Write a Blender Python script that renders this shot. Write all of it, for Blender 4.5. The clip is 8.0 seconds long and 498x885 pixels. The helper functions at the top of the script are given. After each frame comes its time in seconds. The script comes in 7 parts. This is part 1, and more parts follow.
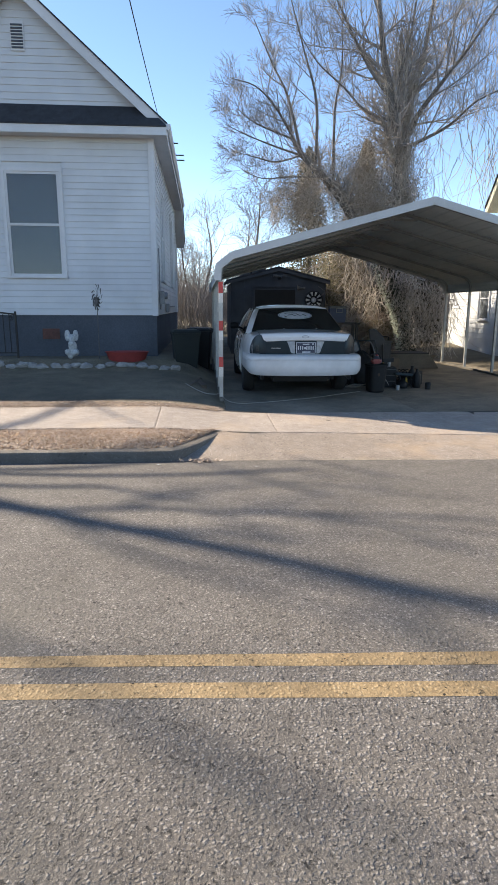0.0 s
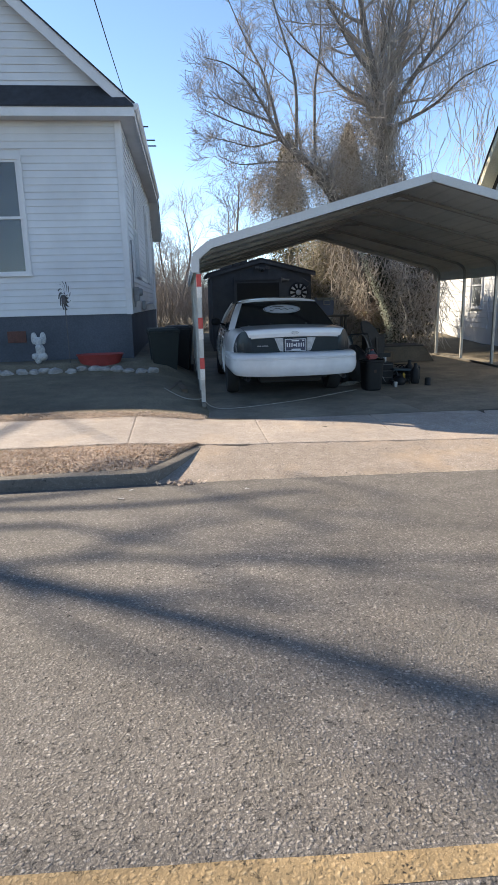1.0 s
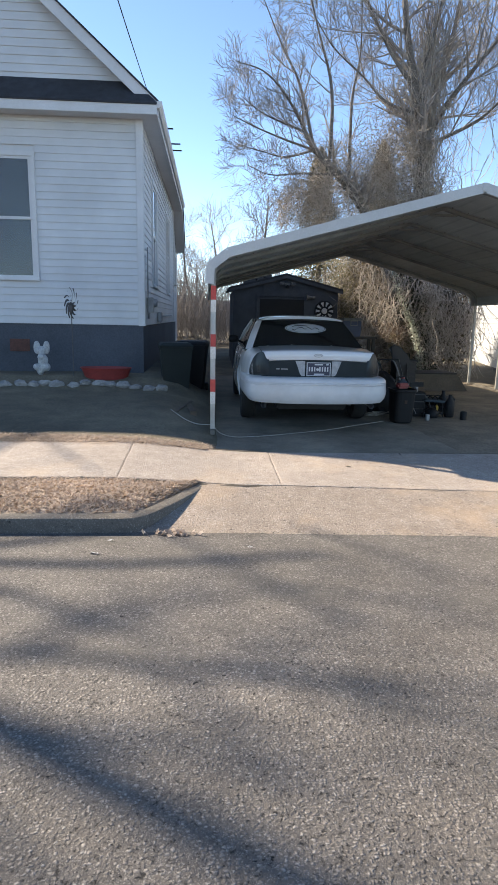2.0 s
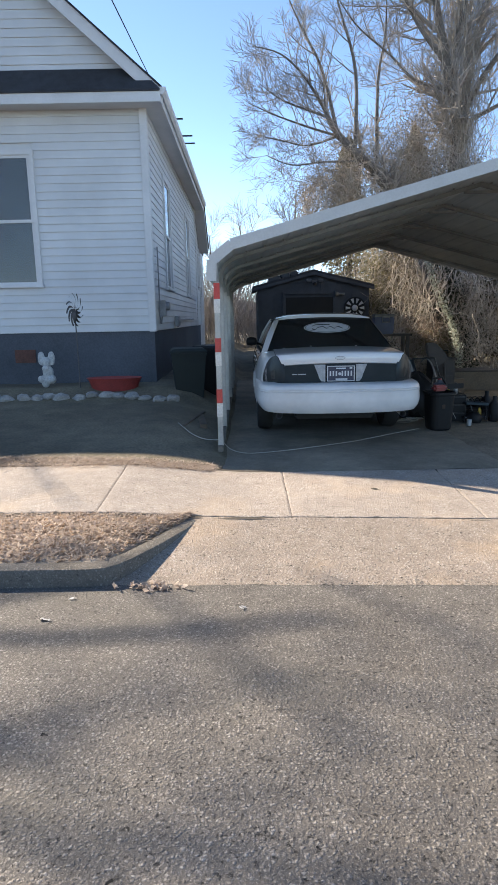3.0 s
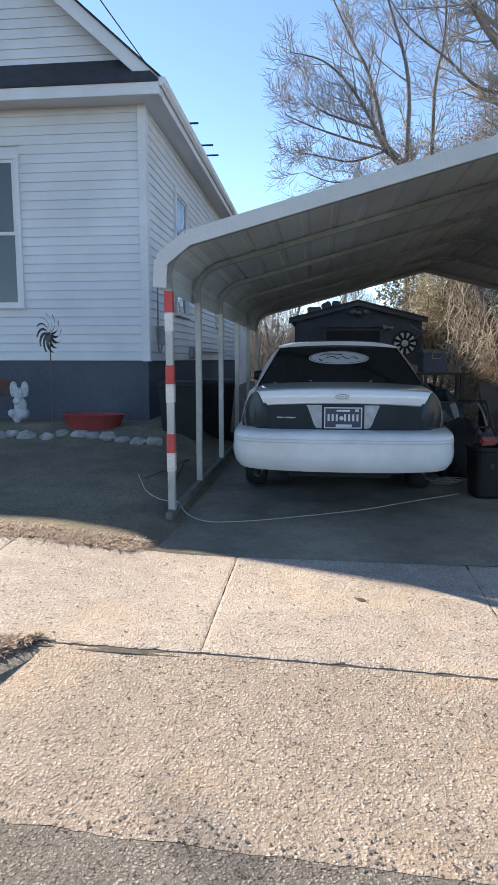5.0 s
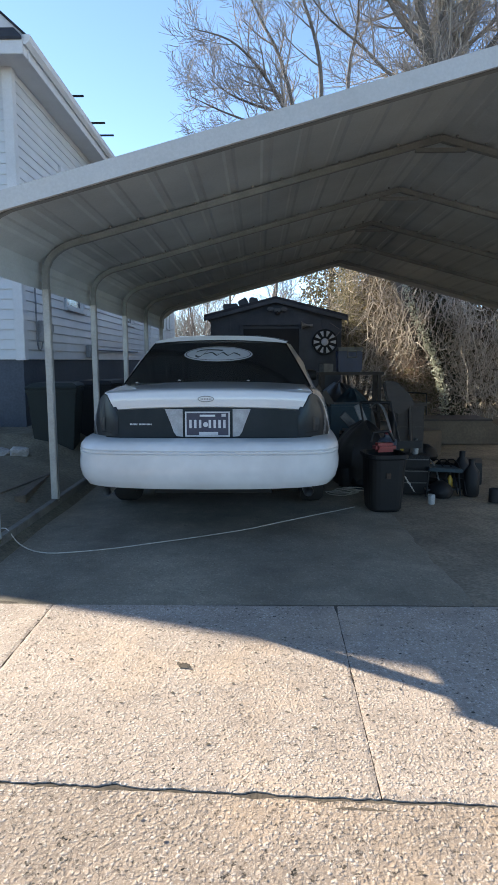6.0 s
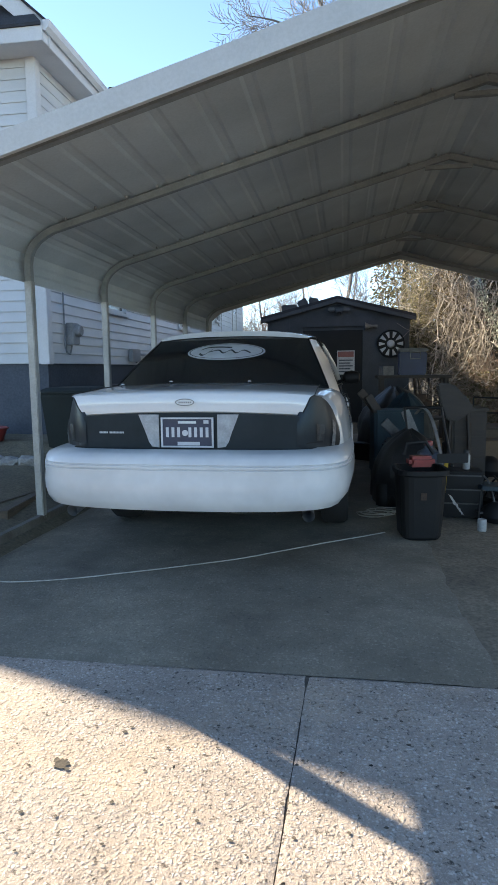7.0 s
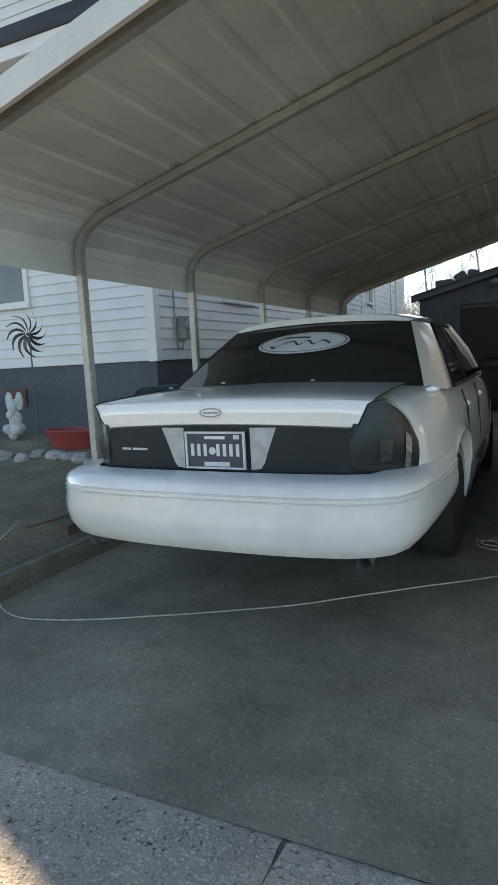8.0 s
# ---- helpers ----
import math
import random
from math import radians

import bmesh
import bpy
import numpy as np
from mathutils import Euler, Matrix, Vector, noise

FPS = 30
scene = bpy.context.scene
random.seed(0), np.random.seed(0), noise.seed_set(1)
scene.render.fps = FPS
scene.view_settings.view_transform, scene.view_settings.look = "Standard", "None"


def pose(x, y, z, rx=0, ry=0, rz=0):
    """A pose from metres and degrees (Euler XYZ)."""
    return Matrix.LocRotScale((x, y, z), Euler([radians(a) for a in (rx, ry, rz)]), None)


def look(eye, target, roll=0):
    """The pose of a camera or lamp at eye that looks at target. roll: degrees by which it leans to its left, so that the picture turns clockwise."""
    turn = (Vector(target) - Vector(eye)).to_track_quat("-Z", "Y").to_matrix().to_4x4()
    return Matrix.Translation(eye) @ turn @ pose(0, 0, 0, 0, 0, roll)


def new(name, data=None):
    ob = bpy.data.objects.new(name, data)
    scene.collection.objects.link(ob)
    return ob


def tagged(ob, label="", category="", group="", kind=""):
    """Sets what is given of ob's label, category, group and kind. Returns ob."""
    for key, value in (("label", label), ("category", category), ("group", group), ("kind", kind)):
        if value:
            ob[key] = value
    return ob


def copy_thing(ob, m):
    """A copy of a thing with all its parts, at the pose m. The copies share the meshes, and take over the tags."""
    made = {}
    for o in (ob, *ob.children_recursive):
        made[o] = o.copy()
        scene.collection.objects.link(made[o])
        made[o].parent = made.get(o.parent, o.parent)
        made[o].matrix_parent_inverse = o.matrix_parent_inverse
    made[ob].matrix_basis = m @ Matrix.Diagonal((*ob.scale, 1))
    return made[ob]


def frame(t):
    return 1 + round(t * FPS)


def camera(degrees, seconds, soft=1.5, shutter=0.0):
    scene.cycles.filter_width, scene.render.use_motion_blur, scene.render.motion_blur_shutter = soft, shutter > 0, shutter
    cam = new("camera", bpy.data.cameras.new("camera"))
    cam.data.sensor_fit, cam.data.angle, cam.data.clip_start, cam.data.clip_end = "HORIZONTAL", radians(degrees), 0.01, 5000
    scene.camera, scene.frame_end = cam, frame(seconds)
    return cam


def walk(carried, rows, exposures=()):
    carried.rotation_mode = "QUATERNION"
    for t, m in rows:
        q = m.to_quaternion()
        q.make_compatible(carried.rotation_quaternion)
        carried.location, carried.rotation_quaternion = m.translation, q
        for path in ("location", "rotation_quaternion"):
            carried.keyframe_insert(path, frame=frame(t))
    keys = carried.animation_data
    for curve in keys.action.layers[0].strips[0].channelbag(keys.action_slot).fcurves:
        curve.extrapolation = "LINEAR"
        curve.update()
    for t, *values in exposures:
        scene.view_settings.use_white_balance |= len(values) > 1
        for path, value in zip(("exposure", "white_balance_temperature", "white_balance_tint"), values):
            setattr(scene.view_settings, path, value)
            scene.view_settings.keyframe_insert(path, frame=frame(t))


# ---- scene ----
cam = camera(44.3, 8.0)
PATH = [
    (0, (0.071, -0.164, 1.658), (0.216, 1.783, 1.226), 0.2),
    (0.2, (0.062, -0.023, 1.676), (0.216, 1.928, 1.264), -1.1),
    (0.5, (0.081, 0.231, 1.684), (0.207, 2.173, 1.221), -1.0),
    (0.8, (0.129, 0.614, 1.660), (0.243, 2.548, 1.167), -0.3),
    (1, (0.138, 0.803, 1.652), (0.326, 2.743, 1.203), -1.5),
    (1.2, (0.173, 1.006, 1.658), (0.327, 2.939, 1.170), -1.5),
    (2.3, (0.400, 2.090, 1.663), (0.533, 4.049, 1.282), 1.5),
    (2.5, (0.486, 2.288, 1.663), (0.624, 4.236, 1.233), 0.4),
    (2.7, (0.548, 2.444, 1.640), (0.675, 4.404, 1.267), -0.9),
    (3, (0.654, 2.709, 1.654), (0.655, 4.670, 1.257), -1.1),
    (3.2, (0.690, 2.936, 1.617), (0.773, 4.901, 1.259), 0.6),
    (3.5, (0.796, 3.233, 1.588), (0.984, 5.199, 1.271), 0.4),
    (3.7, (0.897, 3.398, 1.587), (0.997, 5.359, 1.204), -0.4),
    (4, (1.018, 3.671, 1.564), (0.855, 5.623, 1.162), -0.9),
    (4.2, (1.119, 3.850, 1.557), (0.924, 5.792, 1.122), -1.4),
    (5.3, (1.677, 4.851, 1.491), (1.462, 6.826, 1.258), 0.4),
    (5.5, (1.816, 5.029, 1.479), (1.614, 6.993, 1.163), -1.5),
    (5.7, (1.923, 5.222, 1.445), (1.834, 7.205, 1.196), -0.8),
    (6, (2.095, 5.467, 1.459), (2.065, 7.449, 1.194), -0.1),
    (6.2, (2.190, 5.595, 1.470), (2.084, 7.576, 1.222), -1.3),
    (6.5, (2.359, 5.817, 1.471), (2.046, 7.779, 1.238), 0.1),
    (6.7, (2.495, 5.994, 1.437), (2.124, 7.937, 1.141), -1.3),
    (7, (2.650, 6.281, 1.381), (2.345, 8.243, 1.143), -0.7),
    (7.2, (2.725, 6.505, 1.368), (2.253, 8.417, 1.019), -1.0),
    (7.5, (2.868, 6.783, 1.379), (2.257, 8.659, 1.051), -1.0),
    (7.7, (3.030, 7.001, 1.401), (2.249, 8.811, 1.064), -2.9),
    (8, (3.114, 7.269, 1.428), (2.263, 9.058, 1.161), -3.0),
]
EXPOSE = [(0.0, 1.40, 7900, 10), (3.0, 1.55, 7900, 10), (6.0, 1.67, 7850, 8), (7.0, 1.95, 8200, 7), (7.5, 2.13, 9000, 7), (8.0, 2.1, 10800, 7)]
walk(cam, [(t, look(eye, target, roll)) for t, eye, target, roll in PATH], EXPOSE)

# ---- light: low winter sun from behind the white house, clear sky ----
SUN = Vector((-1.34, 0.851, 1.0)).normalized()
world = bpy.data.worlds.new("sky")
scene.world = world
world.use_nodes = True
wn = world.node_tree.nodes
sky = wn.new("ShaderNodeTexSky")
sky.sky_type = "NISHITA"
sky.sun_disc = False
sky.sun_elevation = math.asin(SUN.z)
sky.sun_rotation = math.atan2(SUN.x, SUN.y)
sky.air_density, sky.dust_density, sky.ozone_density = 0.74, 0.0, 1.8
sky.altitude = 2600
wn["Background"].inputs["Strength"].default_value = 0.15
clear = wn.new("ShaderNodeHueSaturation")
clear.inputs["Saturation"].default_value = 1.09
world.node_tree.links.new(sky.outputs[0], clear.inputs["Color"])
world.node_tree.links.new(clear.outputs[0], wn["Background"].inputs[0])
sun_data = bpy.data.lights.new("sun", "SUN")
sun_data.energy, sun_data.angle, sun_data.color = 4.3, radians(0.55), (1.0, 0.96, 0.90)
sun = new("sun", sun_data)
sun.matrix_world = look(SUN * 50, (0, 0, 0))

# ---- materials ----
def ramp(nt, fac, stops):
    r = nt.nodes.new("ShaderNodeValToRGB")
    while len(r.color_ramp.elements) < len(stops):
        r.color_ramp.elements.new(0.5)
    for e, (p, c) in zip(r.color_ramp.elements, stops):
        e.position, e.color = p, (*c, 1)
    nt.links.new(fac, r.inputs[0])
    return r.outputs[0]


def tex(nt, kind, scale, detail=4.0, rough=0.6, stretch=None, local=False):
    src = nt.nodes.new("ShaderNodeTexCoord").outputs["Object"] if local else nt.nodes.new("ShaderNodeNewGeometry").outputs["Position"]
    if stretch:
        m = nt.nodes.new("ShaderNodeMapping")
        m.inputs["Scale"].default_value = stretch
        nt.links.new(src, m.inputs[0])
        src = m.outputs[0]
    if kind == "noise":
        t = nt.nodes.new("ShaderNodeTexNoise")
        t.inputs["Detail"].default_value, t.inputs["Roughness"].default_value = detail, rough
        out = t.outputs["Fac"]
    else:
        t = nt.nodes.new("ShaderNodeTexVoronoi")
        out = t.outputs["Color"] if kind == "cells" else t.outputs["Distance"]
    t.inputs["Scale"].default_value = scale
    nt.links.new(src, t.inputs["Vector"])
    return out


def mixed(nt, kind, fac, a, b):
    m = nt.nodes.new("ShaderNodeMix")
    m.data_type, m.blend_type = "RGBA", kind
    for sock, v in ((m.inputs[0], fac), (m.inputs[6], a), (m.inputs[7], b)):
        if isinstance(v, (int, float)):
            sock.default_value = v
        elif isinstance(v, tuple):
            sock.default_value = (*v, 1)
        else:
            nt.links.new(v, sock)
    return m.outputs[2]


def grey(nt, col):
    n = nt.nodes.new("ShaderNodeRGBToBW")
    nt.links.new(col, n.inputs[0])
    return n.outputs[0]


def mat(name, c1, c2=None, scale=3.0, rough=0.6, metal=0.0, bump=0.15, fine=60.0, grain=0.25, big=0.5, blotch=0.3,
        stretch=None, coat=0.0, rnd=0.0, local=False, spec=0.5):
    """Two scales of variation: blotches, grain; fine relief."""
    m = bpy.data.materials.new(name)
    m.use_nodes = True
    nt = m.node_tree
    p = nt.nodes["Principled BSDF"]
    c2 = c2 or tuple(v * 0.75 for v in c1)
    lo, hi = tuple(c1), tuple(c2)
    col = ramp(nt, tex(nt, "noise", scale, stretch=stretch, local=local), [(0.35, lo), (0.68, hi)])
    if blotch:
        k = 1 - blotch
        col = mixed(nt, "MULTIPLY", 1.0, col, ramp(nt, tex(nt, "noise", big, 3.0, local=local), [(0.35, (k, k, k)), (0.65, (1, 1, 1))]))
    fn = tex(nt, "noise", fine, 2.0, stretch=stretch, local=local)
    if grain:
        k = 1 - grain
        col = mixed(nt, "MULTIPLY", 1.0, col, ramp(nt, fn, [(0.3, (k, k, k)), (0.7, (1, 1, 1))]))
    if rnd:
        oi = nt.nodes.new("ShaderNodeObjectInfo")
        k = 1 - rnd
        col = mixed(nt, "MULTIPLY", 1.0, col, ramp(nt, oi.outputs["Random"], [(0, (k, k, k)), (1, (1, 1, 1))]))
    nt.links.new(col, p.inputs["Base Color"])
    p.inputs["Roughness"].default_value, p.inputs["Metallic"].default_value = rough, metal
    p.inputs["Coat Weight"].default_value = coat
    p.inputs["Specular IOR Level"].default_value = spec
    if bump:
        b = nt.nodes.new("ShaderNodeBump")
        b.inputs["Strength"].default_value, b.inputs["Distance"].default_value = bump, 0.01
        nt.links.new(fn, b.inputs["Height"])
        nt.links.new(b.outputs[0], p.inputs["Normal"])
    return m


def aggregate(name, stones, binder, cell, amount=0.75, blotch=0.25, big=0.35, bump=0.5, rough=0.85, stain_shade=None, pits=0.45):
    """Uneven stones of two sizes set in a binder, as in asphalt and washed concrete."""
    m = bpy.data.materials.new(name)
    m.use_nodes = True
    nt = m.node_tree
    p = nt.nodes["Principled BSDF"]
    pos = nt.nodes.new("ShaderNodeNewGeometry").outputs["Position"]
    jig = nt.nodes.new("ShaderNodeTexNoise")
    jig.inputs["Scale"].default_value, jig.inputs["Detail"].default_value = cell * 0.8, 4.0
    shift = nt.nodes.new("ShaderNodeVectorMath")
    shift.operation = "MULTIPLY_ADD"
    shift.inputs[1].default_value = (1.6 / cell,) * 3
    nt.links.new(pos, jig.inputs["Vector"])
    nt.links.new(jig.outputs["Color"], shift.inputs[0])
    nt.links.new(pos, shift.inputs[2])
    col, masks, n = binder, [], len(stones)
    for k, share in ((2.2, 0.7), (0.8, amount)):
        v = nt.nodes.new("ShaderNodeTexVoronoi")
        v.inputs["Scale"].default_value = cell * k
        nt.links.new(shift.outputs[0], v.inputs["Vector"])
        pick = grey(nt, v.outputs["Color"])
        shown = ramp(nt, pick, [(0.3, (0, 0, 0)), (0.4, (share,) * 3)])
        mask = mixed(nt, "MULTIPLY", 1.0, shown, ramp(nt, v.outputs["Distance"], [(0.15, (1, 1, 1)), (0.6, (0, 0, 0))]))
        stone = ramp(nt, pick, [(0.3 + 0.5 * i / max(1, n - 1), c) for i, c in enumerate(stones)])
        col = mixed(nt, "MIX", mask, col, stone)
        masks.append(mask)
    pit = ramp(nt, tex(nt, "noise", cell * 0.5, 4.0, 0.75), [(0.33, (1 - pits,) * 3), (0.42, (1, 1, 1))])
    col = mixed(nt, "MULTIPLY", 1.0, col, pit)
    k = 1 - blotch
    col = mixed(nt, "MULTIPLY", 1.0, col, ramp(nt, tex(nt, "noise", big, 5.0), [(0.3, (k, k, k)), (0.7, (1, 1, 1))]))
    col = mixed(nt, "MULTIPLY", 1.0, col, ramp(nt, tex(nt, "noise", 9.0, 4.0), [(0.3, (0.8,) * 3), (0.7, (1, 1, 1))]))
    col = mixed(nt, "MULTIPLY", 1.0, col, ramp(nt, tex(nt, "noise", 2.6, 5.0, 0.7), [(0.36, (0.86, 0.85, 0.84)), (0.6, (1, 1, 1))]))
    hole = ramp(nt, tex(nt, "noise", cell * 0.22, 3.0, 0.6), [(0.265, (1 - 1.3 * pits,) * 3), (0.30, (1, 1, 1))])
    col = mixed(nt, "MULTIPLY", 1.0, col, hole)
    if stain_shade:
        col = mixed(nt, "MIX", ramp(nt, tex(nt, "noise", 1.1, 4.0), [(0.52, (0, 0, 0)), (0.75, (0.6,) * 3)]), col, stain_shade)
    nt.links.new(col, p.inputs["Base Color"])
    p.inputs["Roughness"].default_value = rough
    b = nt.nodes.new("ShaderNodeBump")
    b.inputs["Strength"].default_value, b.inputs["Distance"].default_value = bump, 0.008
    lumps = mixed(nt, "ADD", 0.45, mixed(nt, "MULTIPLY", 1.0, pit, tex(nt, "noise", cell * 0.55, 5.0, 0.7)), masks[1])
    nt.links.new(lumps, b.inputs["Height"])
    nt.links.new(b.outputs[0], p.inputs["Normal"])
    return m


def glass(name, tint, rough=0.02, amount=0.85):
    m = bpy.data.materials.new(name)
    m.use_nodes = True
    p = m.node_tree.nodes["Principled BSDF"]
    p.inputs["Base Color"].default_value = (*tint, 1)
    p.inputs["Roughness"].default_value = rough
    p.inputs["Transmission Weight"].default_value = amount
    p.inputs["IOR"].default_value = 1.45
    return m


M = {}
# Dark patches on the asphalt: real mottling, and soft tree shade painted in.
M["asphalt"] = aggregate("asphalt", [(0.09, 0.080, 0.072), (0.255, 0.226, 0.203), (0.385, 0.344, 0.31), (0.55, 0.505, 0.46)], (0.152, 0.135, 0.121), 96, 0.95, 0.36, bump=1.4, pits=0.85, stain_shade=(0.125, 0.113, 0.095))
M["washed"] = aggregate("washed_concrete", [(0.22, 0.176, 0.144), (0.46, 0.385, 0.325), (0.61, 0.525, 0.46), (0.76, 0.69, 0.63)], (0.375, 0.297, 0.238), 92, 0.85, 0.3, bump=1.25, pits=0.85, stain_shade=(0.50, 0.35, 0.225))
M["slab"] = aggregate("walk_concrete", [(0.27, 0.222, 0.187), (0.515, 0.445, 0.395), (0.655, 0.578, 0.523), (0.80, 0.73, 0.675)], (0.445, 0.368, 0.313), 104, 0.95, 0.26, bump=1.15, stain_shade=(0.53, 0.39, 0.27), pits=0.8)
M["drive"] = aggregate("drive_concrete", [(0.20, 0.172, 0.132), (0.28, 0.245, 0.19), (0.34, 0.295, 0.228), (0.46, 0.41, 0.325)], (0.27, 0.235, 0.18), 80, 0.7, 0.5, big=1.6, bump=0.5, stain_shade=(0.16, 0.134, 0.10), pits=0.4)
M["kerb"] = aggregate("kerb_concrete", [(0.13, 0.11, 0.09), (0.215, 0.185, 0.155), (0.29, 0.25, 0.21), (0.43, 0.385, 0.335)], (0.175, 0.15, 0.125), 85, 0.8, 0.35, big=2.0, bump=0.9, pits=0.5)
M["joint"] = mat("joint_dirt", (0.13, 0.105, 0.08), (0.06, 0.05, 0.04), 25, 0.95, bump=0.5)
M["yellow"] = aggregate("road_paint", [(0.17, 0.13, 0.085), (0.42, 0.285, 0.14), (0.53, 0.37, 0.20), (0.60, 0.45, 0.27)], (0.36, 0.25, 0.13), 85, 0.9, 0.4, big=3.5, bump=0.8, pits=0.75)
M["soil"] = mat("yard_ground", (0.25, 0.205, 0.14), (0.16, 0.135, 0.09), 2.5, 0.95, bump=0.6, fine=40, grain=0.5, blotch=0.4)
M["straw"] = mat("dead_grass", (0.79, 0.655, 0.56), (0.54, 0.425, 0.345), 12, 0.9, bump=0, fine=30)
M["verge"] = mat("matted_grass", (0.60, 0.49, 0.39), (0.42, 0.335, 0.255), 14, 0.95, bump=0.8, fine=70, grain=0.5)
M["leaf"] = mat("dead_leaves", (0.62, 0.46, 0.34), (0.36, 0.24, 0.16), 9, 0.85, bump=0)
M["siding"] = mat("white_vinyl", (0.61, 0.62, 0.63), (0.53, 0.54, 0.55), 1.2, 0.5, bump=0.05, fine=90, grain=0.06, blotch=0.1)
M["trim"] = mat("white_trim", (0.66, 0.66, 0.67), (0.57, 0.57, 0.575), 2, 0.5, bump=0.05, grain=0.08, blotch=0.12)
M["found"] = mat("grey_blue_masonry_paint", (0.085, 0.10, 0.125), (0.06, 0.072, 0.09), 2, 0.8, bump=0.4, fine=35, grain=0.25, blotch=0.3)
M["shingle"] = mat("dark_shingle", (0.055, 0.06, 0.075), (0.035, 0.038, 0.045), 8, 0.9, bump=0.6, fine=120, grain=0.5, rnd=0.3)
M["metal_roof"] = mat("carport_sheet", (0.58, 0.635, 0.64), (0.48, 0.53, 0.54), 1.5, 0.5, 0.1, bump=0.05, grain=0.1, blotch=0.25)
M["galv"] = mat("galvanised_tube", (0.47, 0.465, 0.44), (0.36, 0.36, 0.345), 6, 0.45, 0.3, bump=0.08, grain=0.15)
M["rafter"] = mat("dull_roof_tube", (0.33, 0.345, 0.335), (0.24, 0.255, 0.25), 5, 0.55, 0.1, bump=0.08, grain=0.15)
M["cream"] = mat("cream_trim", (0.54, 0.545, 0.54), (0.46, 0.465, 0.46), 2, 0.45, bump=0.05, grain=0.1, blotch=0.12)
M["red_tape"] = mat("red_tape", (0.62, 0.06, 0.05), (0.45, 0.05, 0.04), 9, 0.45, bump=0.1)
M["white_tape"] = mat("white_tape", (0.75, 0.72, 0.68), (0.62, 0.58, 0.52), 9, 0.45, bump=0.1)
M["dark"] = mat("shed_paint", (0.075, 0.085, 0.10), (0.05, 0.058, 0.07), 2.5, 0.8, bump=0.3, fine=40, blotch=0.35)
M["black"] = mat("black_plastic", (0.011, 0.011, 0.012), (0.008, 0.008, 0.009), 5, 0.6, bump=0.1, fine=90, grain=0.2, spec=0.3)
M["glass"] = glass("window_glass", (0.35, 0.38, 0.4))
M["tint"] = glass("tinted_glass", (0.035, 0.048, 0.058), 0.06, 0.8)
M["bark"] = mat("bark", (0.27, 0.243, 0.222), (0.15, 0.134, 0.12), 7, 0.9, bump=0.5, fine=40, grain=0.4)
M["twig"] = mat("twig", (0.47, 0.425, 0.395), (0.28, 0.25, 0.23), 5, 0.85, bump=0)
M["olive"] = mat("olive_grey_leaves", (0.36, 0.335, 0.205), (0.12, 0.115, 0.07), 5, 0.6, bump=0, blotch=0.6, big=1.4)
M["vine"] = mat("vine_stems", (0.78, 0.70, 0.62), (0.52, 0.45, 0.385), 6, 0.85, bump=0)
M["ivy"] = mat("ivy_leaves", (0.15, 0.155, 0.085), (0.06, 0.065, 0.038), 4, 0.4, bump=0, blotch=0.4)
# Sunlight on these leaves is put into the pale colour; trunk ivy stays dark.
M["sunlit_ivy"] = mat("sunlit_glossy_ivy", (0.84, 0.86, 0.76), (0.55, 0.60, 0.44), 20, 0.28, bump=0, blotch=0.3)
M["golden"] = mat("golden_green_leaves", (0.47, 0.41, 0.25), (0.28, 0.25, 0.145), 5, 0.7, bump=0, blotch=0.4)
M["dryleaf"] = mat("dry_leaves", (0.50, 0.42, 0.335), (0.24, 0.195, 0.15), 5, 0.8, bump=0, blotch=0.5, big=1.2)
M["tree_vine"] = mat("grey_brown_vine", (0.62, 0.55, 0.48), (0.33, 0.285, 0.24), 6, 0.85, bump=0)
# Darker copy of the dry leaves: the thicket's inner shade is in the colour.
M["deep_shade_leaf"] = mat("deep_shade_leaves", (0.21, 0.165, 0.10), (0.09, 0.075, 0.05), 4, 0.7, bump=0, blotch=0.4)
M["cedar_leaf"] = mat("cedar_sprays", (0.24, 0.215, 0.14), (0.10, 0.10, 0.065), 3, 0.8, bump=0, blotch=0.4)
M["grubby"] = mat("grubby_plastic", (0.22, 0.225, 0.23), (0.11, 0.115, 0.12), 9, 0.5, bump=0.1)

M["rail"] = mat("dirty_steel_rail", (0.20, 0.185, 0.16), (0.12, 0.105, 0.09), 5, 0.7, 0.3, bump=0.2)
for key in ("dryleaf", "deep_shade_leaf", "cedar_leaf", "ivy", "olive", "golden", "sunlit_ivy", "leaf", "straw"):
    nt = M[key].node_tree
    p = nt.nodes["Principled BSDF"]
    thin, both = nt.nodes.new("ShaderNodeBsdfTranslucent"), nt.nodes.new("ShaderNodeMixShader")
    nt.links.new(p.inputs["Base Color"].links[0].from_socket, thin.inputs["Color"])
    both.inputs[0].default_value = 0.5
    nt.links.new(p.outputs[0], both.inputs[1])
    nt.links.new(thin.outputs[0], both.inputs[2])
    nt.links.new(both.outputs[0], nt.nodes["Material Output"].inputs["Surface"])

